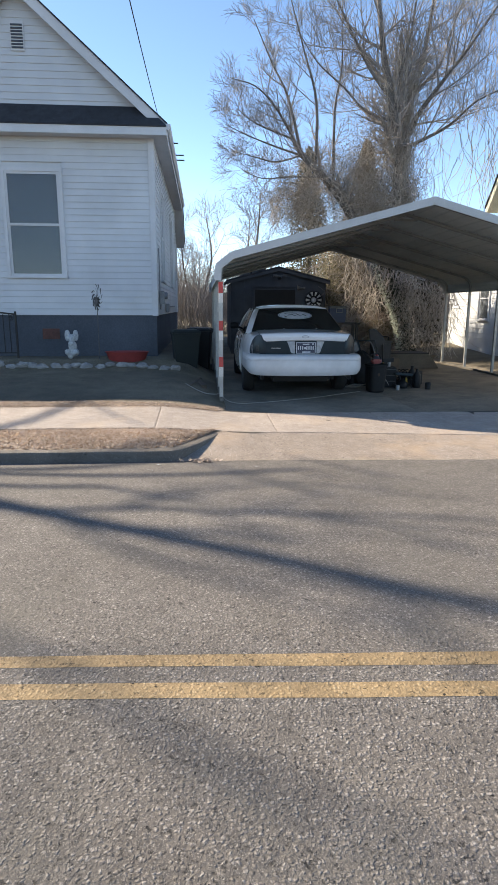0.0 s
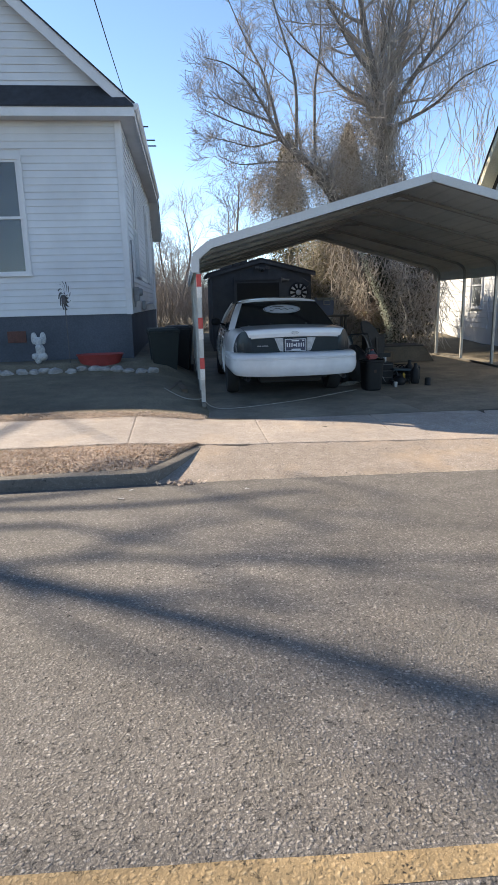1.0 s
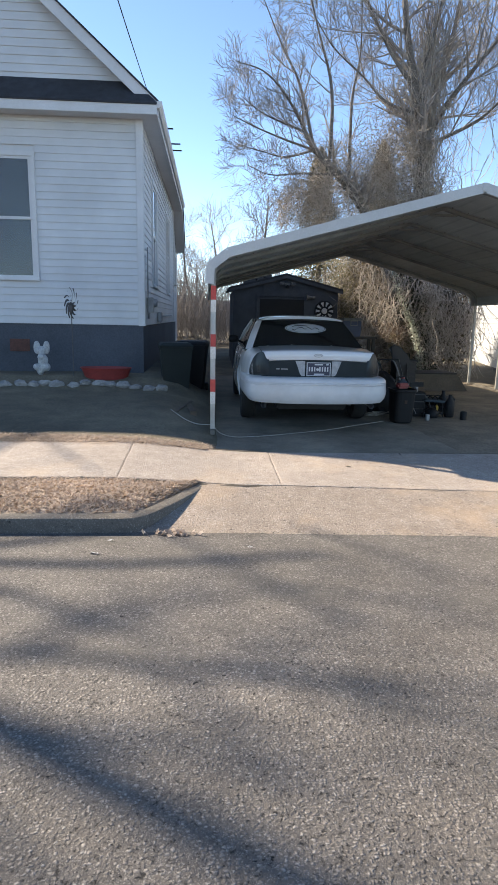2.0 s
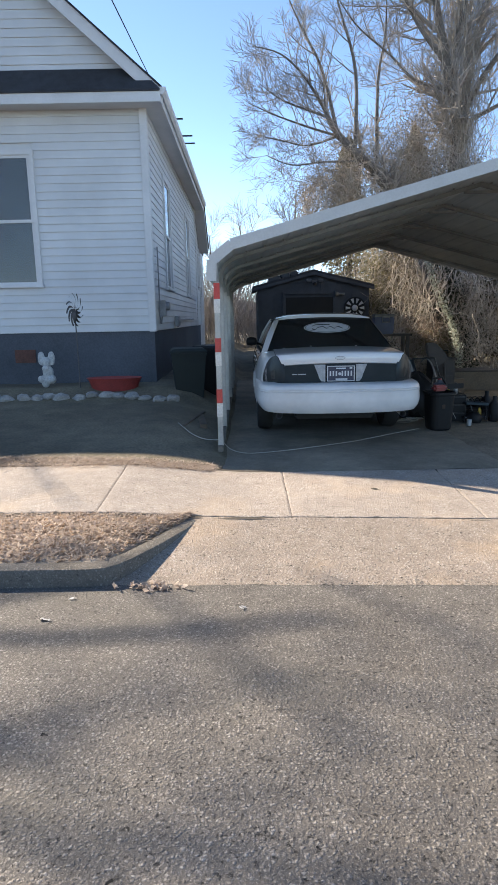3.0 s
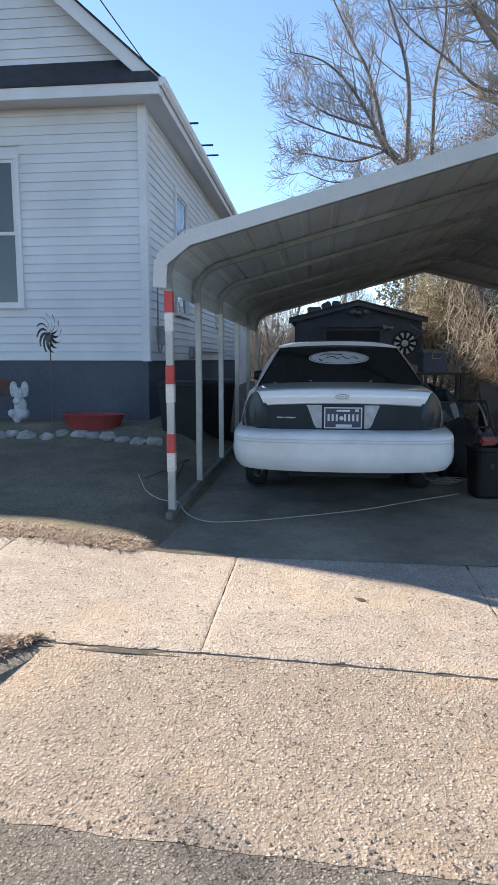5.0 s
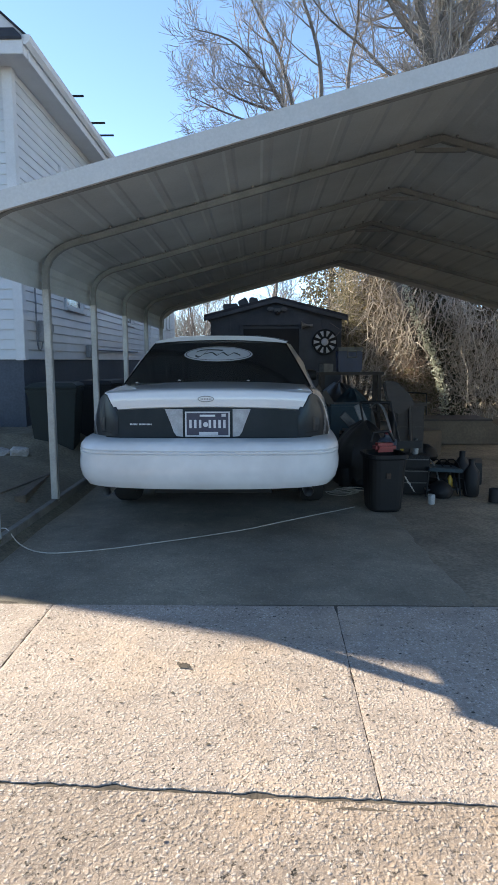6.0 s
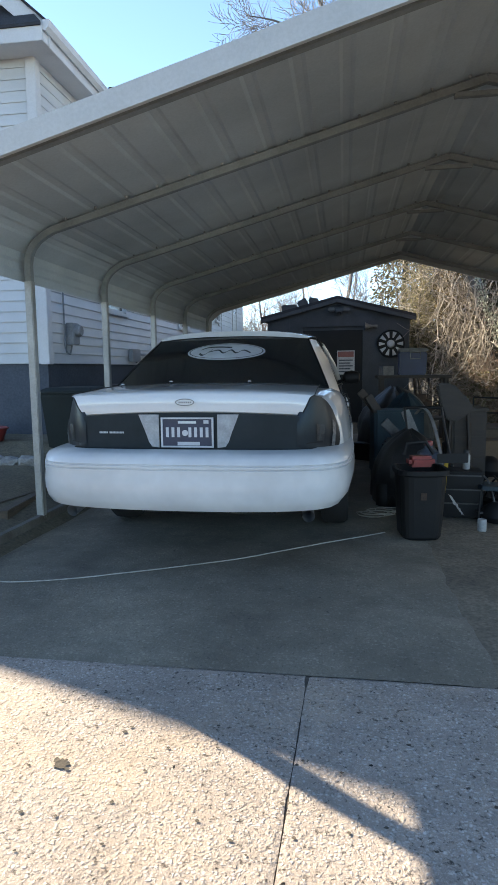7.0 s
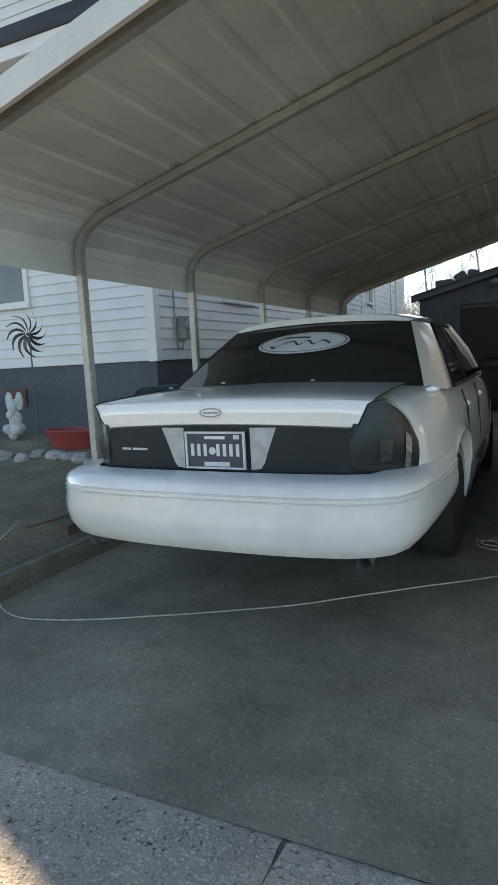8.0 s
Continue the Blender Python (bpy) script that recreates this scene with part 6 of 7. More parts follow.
# garden spinner
sp = thing("garden_spinner", (-2.03, 12.5, 0.6), "weathered metal garden spinner on a thin stake", "garden ornament")
part("stake", Mesh().tube([(-2.03, 12.52, 0.5), (-2.03, 12.52, 1.86)], 0.009, 6), "grey_metal", sp)
part("hub", tr(Mesh().lathe([(0.015, -0.02), (0.02, 0.0), (0.01, 0.02)], None, 10), Matrix.Translation((-2.03, 12.5, 1.84)) @ pose(0, 0, 0, 90)), "grey_metal", sp)
face = Matrix.Translation((-2.03, 12.49, 1.84)) @ pose(0, 0, 0, 0, 0, 76)
for i in range(12):
    a0 = 2 * math.pi * i / 12
    bl = Mesh()
    inner, outer = [], []
    for k in range(7):
        u = k / 6
        a, rr, w = a0 + 0.75 * u * u, 0.03 + 0.23 * u, 0.03 * math.sin(math.pi * min(1, 0.15 + u * 0.8)) + 0.004
        for o, lst in ((-0.5, inner), (0.5, outer)):
            c = Vector((math.cos(a), 0, math.sin(a))) * rr + Vector((-math.sin(a), 0, math.cos(a))) * w * o
            lst.append(face @ (c + Vector((0, -0.012 - 0.02 * o, 0))))
    bl.add(inner + outer, [(k, k + 1, 8 + k, 7 + k) for k in range(6)])
    part("blade", bl, "grey_metal", sp)

# plain white figure
fig = Mesh()
M["plaster"] = mat("white_plaster", (0.52, 0.54, 0.54), (0.34, 0.36, 0.37), 22, 0.85, bump=0.6, fine=50)
for cx, cy, cz, ax, ay, az in ((-0.03, 0, 0.08, 0.07, 0.08, 0.1), (0.06, 0, 0.12, 0.085, 0.09, 0.08), (0.02, 0, 0.24, 0.09, 0.08, 0.11), (0.0, -0.01, 0.4, 0.075, 0.07, 0.09), (-0.08, 0.02, 0.46, 0.06, 0.03, 0.12), (0.085, 0.02, 0.46, 0.06, 0.03, 0.12), (-0.08, -0.05, 0.13, 0.06, 0.06, 0.06), (0.09, -0.04, 0.12, 0.06, 0.06, 0.06), (0.0, -0.06, 0.3, 0.06, 0.05, 0.05)):
    rings = []
    for i in range(1, 8):
        ph = math.pi * i / 8
        rings.append([(-2.62 + cx + ax * math.sin(ph) * math.cos(2 * math.pi * j / 12), 12.75 + cy + ay * math.sin(ph) * math.sin(2 * math.pi * j / 12), 0.62 + cz - az * math.cos(ph)) for j in range(12)])
    fig.loft(rings)
statue = tagged(part("garden_statue", fig, "plaster", smooth=True), "small white plaster garden statue beside the wall", "statue")
melt = statue.modifiers.new("one_skin", "REMESH")
melt.mode, melt.voxel_size, melt.use_smooth_shade = "VOXEL", 0.011, True

# wheeled bins and lumber in the gap between house and carport
M["bin_green"] = mat("dark_green_bin", (0.010, 0.018, 0.016), (0.007, 0.013, 0.012), 4, 0.75, bump=0.1, fine=70)


def wheeled_bin(x, y, z, turn, colour, label):
    b = thing("wheeled_bin", (x, y, z), label, "rubbish bin", "wheeled bins")
    m = pose(x, y, z, 0, 0, turn)
    part("body", tr(Mesh().loft([[(-a, -b2, h), (a, -b2, h), (a, b2, h), (-a, b2, h)] for a, b2, h in ((0.2, 0.22, 0.06), (0.27, 0.3, 0.9), (0.285, 0.315, 0.9), (0.285, 0.315, 0.94))]), m), colour, b, bevel=0.015)
    part("lid", tr(Mesh().loft([[(-a, -0.33 * k, h), (a, -0.33 * k, h), (a, 0.33, h), (-a, 0.33, h)] for a, k, h in ((0.295, 1, 0.942), (0.295, 1, 0.965), (0.24, 0.8, 1.01))]), m), colour, b, bevel=0.012)
    part("handle", tr(Mesh().tube([(-0.22, 0.36, 0.93), (0.22, 0.36, 0.93)], 0.015, 8), m), "black", b)
    for s in (-1, 1):
        part("wheel", tr(Mesh().lathe([(0.1, -0.025), (0.1, 0.025)], None, 18), m @ pose(s * 0.24, 0.24, 0.1, 0, 90, 0)), "black", b)
    return b


wheeled_bin(-0.3, 12.7, 0.2, 8, "bin_green", "dark green wheeled bin beside the house")
wheeled_bin(-0.02, 13.6, 0.2, -6, "black", "black wheeled bin beside the house")
M["old_wood"] = mat("weathered_lumber", (0.16, 0.115, 0.08), (0.09, 0.07, 0.05), 3, 0.9, bump=0.4, fine=30, stretch=(8, 1, 8))
for i, (x, y, L, w, h, z, t) in enumerate(((-0.15, 10.9, 1.5, 0.14, 0.05, 0.24, 86), (-0.02, 11.3, 1.6, 0.09, 0.09, 0.24, 97), (-0.28, 11.2, 1.3, 0.16, 0.04, 0.245, 92), (-0.12, 11.0, 1.2, 0.12, 0.04, 0.295, 81))):
    tagged(part("timber", tr(Mesh().box(-L / 2, L / 2, -w / 2, w / 2, 0, h), pose(x, y, z, 0, 0, t)), "old_wood", bevel=0.006), "weathered brown timber lying beside the carport", "board", "loose timbers")

# white cord out of the yard, over the base rail and across the drive
M["cord"] = mat("off_white_cord", (0.60, 0.57, 0.50), (0.45, 0.42, 0.37), 20, 0.7, bump=0)
cord_pts = [(-0.24, 10.42, yard_z(-0.24, 10.42) + 0.02), (-0.12, 10.14, yard_z(-0.12, 10.14) + 0.02), (-0.02, 9.93, yard_z(-0.02, 9.93) + 0.02), (0.12, 9.78, 0.28), (0.26, 9.66, 0.285), (0.345, 9.6, 0.292), (0.44, 9.56, 0.2), (0.6, 9.51, 0.158), (0.85, 9.52, 0.158), (1.2, 9.66, 0.158), (1.55, 9.84, 0.158), (1.98, 10.09, 0.158), (2.33, 10.36, 0.158), (2.64, 10.6, 0.158), (2.96, 10.84, 0.158)]
cm = Mesh()
limb(cm, [(x + 0.006 * noise.noise((i * 3.1, 0, 0)), y + 0.02 * noise.noise((0, i * 2.3, 0)), z) for i, (x, y, z) in enumerate(cord_pts)], 0.0038, 0.0038, 5)
cm.v = [(x, y + 0.012 * noise.noise((4 * x, 4 * y, 0)) * (x > 0.6), z) for x, y, z in cm.v]
tagged(part("extension_cord", cm, "cord", smooth=True), "thin off-white cord lying across the driveway", "cable")
coil = [(2.86 + (0.13 + 0.02 * math.sin(k * 1.7)) * math.cos(k * 0.5) + 0.004 * k, 11.35 + (0.1 + 0.02 * math.cos(k * 1.3)) * math.sin(k * 0.5), 0.165 + 0.0012 * k) for k in range(52)]
tagged(part("cord_coil", Mesh().tube(coil, 0.0042, 5), "cord", smooth=True), "loose coil of off-white cord on the concrete", "cable")

# ---- clutter beside the car ----
M["brown_wood"] = mat("dark_brown_furniture", (0.045, 0.03, 0.022), (0.028, 0.019, 0.015), 3, 0.6, bump=0.15, fine=40, stretch=(1, 1, 6))
M["red_gloss"] = mat("red_plastic_tool", (0.36, 0.03, 0.03), (0.24, 0.02, 0.02), 6, 0.4, bump=0.05)
M["yellow_tool"] = mat("yellow_plastic", (0.60, 0.38, 0.04), (0.5, 0.3, 0.03), 6, 0.45, bump=0.05)
M["blue_cooler"] = mat("blue_plastic", (0.025, 0.045, 0.135), (0.02, 0.035, 0.1), 5, 0.45, bump=0.05)
M["teal_cloth"] = mat("teal_tarp", (0.014, 0.045, 0.062), (0.01, 0.028, 0.04), 5, 0.7, bump=0.3)
M["dark_tarp"] = mat("black_tarp", (0.018, 0.018, 0.02), (0.03, 0.028, 0.027), 4, 0.55, bump=0.4, fine=12)
M["white_item"] = mat("white_plastic", (0.42, 0.42, 0.41), (0.3, 0.3, 0.29), 6, 0.45, bump=0.05)
M["rust"] = mat("rusty_steel", (0.12, 0.07, 0.045), (0.07, 0.05, 0.04), 8, 0.75, 0.4, bump=0.3)
M["ply"] = mat("weathered_plywood", (0.17, 0.14, 0.105), (0.11, 0.09, 0.07), 2.5, 0.85, bump=0.2, fine=30, grain=0.3, blotch=0.35)
M["card"] = mat("cardboard", (0.14, 0.10, 0.065), (0.10, 0.07, 0.05), 5, 0.85, bump=0.1)
FZ = 0.155


def crate(name, label, cat, x, y, w, d, h, turn, material, z=FZ, bevel=0.012):
    return tagged(part(name, tr(Mesh().box(-w / 2, w / 2, -d / 2, d / 2, 0, h), pose(x, y, z, 0, 0, turn)), material, bevel=bevel), label, cat)


# black tub with a red saw on it
tub = thing("black_tub", (3.2, 10.78, FZ), "scuffed black plastic tub standing on the concrete", "tub")
tm = pose(3.2, 10.8, FZ, 0, 0, 6)
part("body", tr(Mesh().loft([[(0.92 * a * cx_, a * cy_, h * 1.1) for cx_, cy_ in [(math.copysign(abs(math.cos(q)) ** 0.55, math.cos(q)), math.copysign(abs(math.sin(q)) ** 0.55, math.sin(q))) for q in [6.283 * i / 24 for i in range(24)]]] for a, h in ((0.14, 0), (0.155, 0.02), (0.172, 0.2), (0.185, 0.42), (0.205, 0.43), (0.205, 0.46), (0.18, 0.46), (0.15, 0.1))]), tm), "black", tub)
part("sticker", tr(Mesh().box(-0.03, 0.01, -0.186, -0.178, 0.3, 0.35), tm), "rust", tub)
saw = thing("chainsaw", (3.25, 10.85, 0.6), "red and black chainsaw lying on the tub", "power tool")
sm_ = pose(3.2, 10.82, 0.663, 0, 0, 12)
part("body", tr(Mesh().box(-0.09, 0.1, -0.06, 0.06, 0, 0.08), sm_), "red_gloss", saw, bevel=0.025)
part("handle", tr(Mesh().tube([(-0.12, 0, 0.09), (-0.1, 0, 0.17), (0.04, 0, 0.18), (0.1, 0, 0.09)], 0.014, 7), sm_), "black", saw, smooth=True)
part("bar", tr(Mesh().box(0.13, 0.36, -0.006, 0.006, 0.02, 0.09), sm_), "black", saw, bevel=0.003)
# drawer case
case = thing("drawer_case", (3.62, 11.5, FZ), "small dark drawer case with pale edges", "tool box")
cm_ = pose(3.62, 11.5, FZ, 0, 0, -5)
part("body", tr(Mesh().box(-0.16, 0.16, -0.12, 0.12, 0, 0.38), cm_), "black", case, bevel=0.01)
for i in range(3):
    dw = part("drawer", tr(Mesh().box(-0.145, 0.145, -0.135, -0.121, 0.03 + 0.115 * i, 0.125 + 0.115 * i), cm_), "black", case, bevel=0.004)
    part("pull", tr(Mesh().box(-0.14, 0.14, -0.145, -0.136, 0.115 + 0.115 * i, 0.125 + 0.115 * i), cm_), "grey_metal", dw)
tagged(part("spirit_level", tr(Mesh().box(-0.015, 0.015, -0.012, 0.012, 0, 0.5), pose(3.42, 11.25, FZ, 8, 3, 0)), "yellow_tool", bevel=0.004), "yellow spirit level leaning on the clutter", "level")
can = thing("spray_can", (3.67, 11.9, 0.5), "white spray can with a dark cap", "can")
part("body", tr(Mesh().lathe([(0.028, 0), (0.03, 0.01), (0.03, 0.115), (0.022, 0.13)], None, 16), pose(3.66, 11.52, 0.535)), "white_item", can, smooth=True)
part("cap", tr(Mesh().lathe([(0.022, 0.131), (0.022, 0.155), (0.017, 0.16)], None, 14), pose(3.66, 11.52, 0.535)), "grey_metal", can, smooth=True)
crumple = lambda u, v: Vector((3.455 + 0.10 * v + 0.05 * u, 11.14 + 0.07 * u + 0.05 * v, 0.40 - 0.15 * v - 0.05 * u)) + Vector((0.012, 0.02, 0.016)) * noise.noise((7 * u, 7 * v, 3))
tagged(part("plastic_sheet", Mesh().pane([i / 8 for i in range(9)], [i / 8 for i in range(9)], crumple, (0.002, 0.004, -0.002)), "white_item"), "crumpled pale plastic sheet hanging off the tools", "sheet")
jug = thing("fuel_jug", (3.3, 11.1, FZ), "dull green-grey fuel jug behind the tub", "jug")
part("body", Mesh().loft([[(3.3 + 0.1 * a * c, 11.12 + 0.07 * a * d, h) for c, d in [(math.copysign(abs(math.cos(q)) ** 0.5, math.cos(q)), math.copysign(abs(math.sin(q)) ** 0.5, math.sin(q))) for q in [6.283 * k / 20 for k in range(20)]]] for a, h in ((0.95, FZ), (1.0, FZ + 0.02), (1.0, 0.66), (0.8, 0.73), (0.35, 0.755), (0.3, 0.78))]), "found", jug, smooth=True)
part("cap", tr(Mesh().lathe([(0.03, 0), (0.03, 0.03), (0.026, 0.035)], None, 12), pose(3.3, 11.12, 0.781)), "red_gloss", jug, smooth=True)
# old dresser, box and boards further in
dr_ = thing("old_dresser", (3.95, 13.2, FZ), "dark brown wooden dresser with its back turned", "dresser")
part("carcass", Mesh().box(3.78, 4.14, 13.0, 13.42, FZ, 0.91), "brown_wood", dr_, bevel=0.01)
part("top", Mesh().box(3.76, 4.16, 12.97, 13.45, 0.911, 0.945), "brown_wood", dr_, bevel=0.008)
for i in range(3):
    d_ = part("drawer", Mesh().box(3.81, 4.11, 12.982, 12.999, 0.2 + 0.235 * i, 0.415 + 0.235 * i), "brown_wood", dr_, bevel=0.005)
    part("knob", tr(Mesh().lathe([(0.015, 0), (0.018, 0.02), (0.0, 0.028)], None, 10, False), Matrix.Translation((3.96, 12.98, 0.31 + 0.235 * i)) @ pose(0, 0, 0, 90)), "rust", d_)
chair = thing("broken_chair", (3.62, 13.0, 1.1), "dark chair back slumped against the dresser", "chair")
outline = ((3.70, 0.84), (3.80, 0.80), (4.00, 0.93), (3.93, 1.05), (3.79, 1.19), (3.70, 1.22), (3.61, 1.20), (3.64, 1.02))
part("back", Mesh().loft([[(x, 12.88 + 0.1 * (z - 0.8), z) for x, z in outline], [(x, 12.95 + 0.1 * (z - 0.8), z) for x, z in outline]]), "brown_wood", chair, bevel=0.018)
part("leg", Mesh().tube([(3.76, 12.92, 0.85), (3.72, 12.9, FZ)], 0.02, 6), "brown_wood", chair)
part("leg", Mesh().tube([(3.93, 12.92, 0.92), (3.97, 12.9, FZ)], 0.02, 6), "brown_wood", chair)
ply = thing("plywood_box", (5.2, 15.3, FZ), "long low weathered plywood box with a sloping end", "box")
part("body", Mesh().loft([[(4.52, y, FZ), (6.02, y, FZ), (5.82, y, 0.44), (5.72, y, 0.52), (4.52, y, 0.52)] for y in (15.0, 15.7)]), "ply", ply, bevel=0.006)
part("lid", Mesh().box(4.5, 5.74, 14.98, 15.72, 0.521, 0.55), "brown_wood", ply, bevel=0.004)
stand = thing("plant_stand", (4.7, 15.8, FZ), "thin dark steel frame standing behind the plywood box", "stand")
for a, b in (((4.56, 0.93), (4.92, 0.91)), ((4.92, 0.91), (4.94, FZ)), ((4.56, 0.93), (4.57, FZ)), ((4.57, 0.7), (4.93, 0.69))):
    part("bar", Mesh().tube([(a[0], 15.8, a[1]), (b[0], 15.8, b[1])], 0.011, 6), "black", stand)
crate("cardboard_box", "sagging cardboard box among the clutter", "box", 4.35, 13.9, 0.42, 0.36, 0.36, 18, "card")
crate("storage_tote", "black storage tote with a lid", "tote", 3.3, 12.6, 0.5, 0.4, 0.5, -8, "black", bevel=0.03)
crate("storage_tote", "teal storage tote half under a tarp", "tote", 3.25, 13.5, 0.55, 0.45, 0.75, 5, "teal_cloth", bevel=0.03)


def heap(name, label, x, y, rx, ry, h, seed, material):
    """A draped cover over uneven things."""
    us = [i / 40 for i in range(41)]
    m = Mesh().loft([[(x + rx * (1 - 0.9 * v ** 4) * math.cos(2 * math.pi * u) * (1 + 0.14 * noise.noise((4 * math.cos(6.283 * u), 4 * math.sin(6.283 * u), seed + 2 * v))),
                       y + ry * (1 - 0.9 * v ** 4) * math.sin(2 * math.pi * u) * (1 + 0.14 * noise.noise((4 * math.cos(6.283 * u) + 7, 4 * math.sin(6.283 * u), seed + 2 * v))),
                       FZ + h * v * (0.9 + 0.35 * (1 - v) * noise.noise((1.6 * math.cos(6.283 * u), 1.6 * math.sin(6.283 * u), seed))) + 0.05 * h * noise.noise((3 * math.cos(6.283 * u), 3 * math.sin(6.283 * u), seed + 3 * v)) * (v > 0)) for u in us[:-1]] for v in (0, 0.1, 0.2, 0.3, 0.42, 0.54, 0.66, 0.78, 0.88, 0.95, 1.0)])
    return tagged(part(name, m, material, smooth=True), label, "tarpaulin")


heap("covered_mower", "machine under a crumpled black tarpaulin beside the car", 3.25, 12.1, 0.33, 0.5, 0.72, 3, "dark_tarp")
heap("tarpaulin_mound", "pile under a black tarpaulin in front of the shed", 3.35, 15.2, 0.5, 0.9, 1.05, 9, "dark_tarp")
heap("teal_tarp", "teal tarpaulin bunched on the clutter", 3.42, 14.1, 0.34, 0.4, 1.0, 15, "teal_cloth")
# bench with a cooler
bench = thing("work_bench", (3.8, 17.0, FZ), "dark timber work bench stacked with junk", "bench")
part("top", Mesh().box(3.2, 4.4, 16.75, 17.35, 1.2, 1.25), "brown_wood", bench, bevel=0.006)
for x in (3.25, 4.29):
    for y in (16.8, 17.24):
        part("leg", Mesh().box(x, x + 0.07, y, y + 0.07, FZ, 1.199), "brown_wood", bench)
part("shelf", Mesh().box(3.26, 4.34, 16.8, 17.3, 0.5, 0.54), "brown_wood", bench)
cl = thing("cooler", (3.83, 17, 1.25), "blue picnic cooler with a white handle on the bench", "cooler")
part("body", Mesh().loft([[(3.79 - a, 16.86, z), (3.79 + a, 16.86, z), (3.79 + a, 17.18, z), (3.79 - a, 17.18, z)] for a, z in ((0.215, 1.251), (0.23, 1.634))]), "blue_cooler", cl, bevel=0.02)
part("lid", Mesh().box(3.55, 4.03, 16.84, 17.2, 1.635, 1.70), "grubby", cl, bevel=0.02)
part("handle", Mesh().tube([(3.74, 16.83, 1.63), (3.74, 16.82, 1.52), (3.9, 16.82, 1.52), (3.9, 16.83, 1.63), (3.74, 16.83, 1.63)], 0.011, 6), "white_item", cl)
crate("white_carton", "open white carton among the junk", "carton", 3.36, 16.95, 0.2, 0.18, 0.15, 22, "grubby", 1.251, 0.004)
crate("metal_drum", "rusty steel drum below the bench", "drum", 3.75, 16.3, 0.5, 0.5, 0.8, 10, "rust", bevel=0.1)
for i, (x, y, t, L, lean, mt) in enumerate(((3.5, 13.5, 20, 1.1, 34, "brown_wood"), (3.6, 13.7, 28, 1.3, 42, "brown_wood"), (3.62, 12.9, 12, 0.85, 24, "grubby"), (3.72, 12.5, 15, 1.0, 45, "grey_metal"))):
    tagged(part("leaning_board", tr(Mesh().box(-0.045, 0.045, -0.012, 0.012, 0, L), pose(x, y, FZ, 0, -lean, t)), mt, bevel=0.004), "narrow board leaning over the clutter" if i != 3 else "grey steel pipe leaning over the clutter", "board", "leaning boards")
spare = thing("old_spare", (3.95, 11.9, FZ), "small black tyre lying on the concrete", "tyre")
part("rubber", tr(Mesh().lathe([(0.1, -0.05), (0.17, -0.06), (0.2, -0.03), (0.2, 0.03), (0.17, 0.06), (0.1, 0.05)], None, 24), pose(3.98, 11.75, FZ + 0.062)), "tyre", spare, smooth=True)
cart = thing("creeper_cart", (3.87, 11.4, FZ), "low dark teal tool cart with splayed steel legs", "cart")
part("deck", tr(Mesh().box(-0.17, 0.17, -0.13, 0.13, 0.24, 0.275), pose(3.87, 11.4, FZ, 0, 4, 6)), "teal_cloth", cart, bevel=0.008)
part("lower_shelf", tr(Mesh().box(-0.16, 0.16, -0.12, 0.12, 0.06, 0.075), pose(3.87, 11.4, FZ, 0, 0, 6)), "grey_metal", cart, bevel=0.003)
for a in (-1, 1):
    for b in (-1, 1):
        part("leg", tr(Mesh().tube([(0.15 * a, 0.1 * b, 0.24), (0.17 * a, 0.12 * b, 0.0)], 0.009, 6), pose(3.87, 11.4, FZ, 0, 0, 6)), "black", cart)
bottle = thing("yellow_bottle", (3.97, 11.38, 0.232), "small yellow oil bottle on the cart shelf", "bottle")
part("body", tr(Mesh().lathe([(0.026, 0), (0.028, 0.01), (0.028, 0.08), (0.012, 0.105), (0.012, 0.115)], None, 14), pose(3.97, 11.38, FZ + 0.0755)), "yellow_tool", bottle, smooth=True)
part("cap", tr(Mesh().lathe([(0.014, 0.116), (0.014, 0.135)], None, 10), pose(3.97, 11.38, FZ + 0.0755)), "black", bottle, smooth=True)
tagged(part("paint_tin", tr(Mesh().lathe([(0.03, 0), (0.033, 0.005), (0.033, 0.085), (0.03, 0.09), (0.026, 0.086)], None, 16), pose(3.68, 10.97, FZ)), "white_item", smooth=True), "pale tin with a torn label", "tin")
for k in range(4):
    hm = [(3.75 + 0.08 * k + 0.1 * math.cos(2.2 * u), 11.25 + 0.5 * u, FZ + 0.3 * math.sin(3.0 * u) + 0.03) for u in [i / 8 for i in range(9)]]
    tagged(part("loose_cable", Mesh().tube(hm, 0.008, 5), ("grubby", "black", "black", "black")[k], smooth=True), "loose cable arching over the tools", "cable", "loose cables")

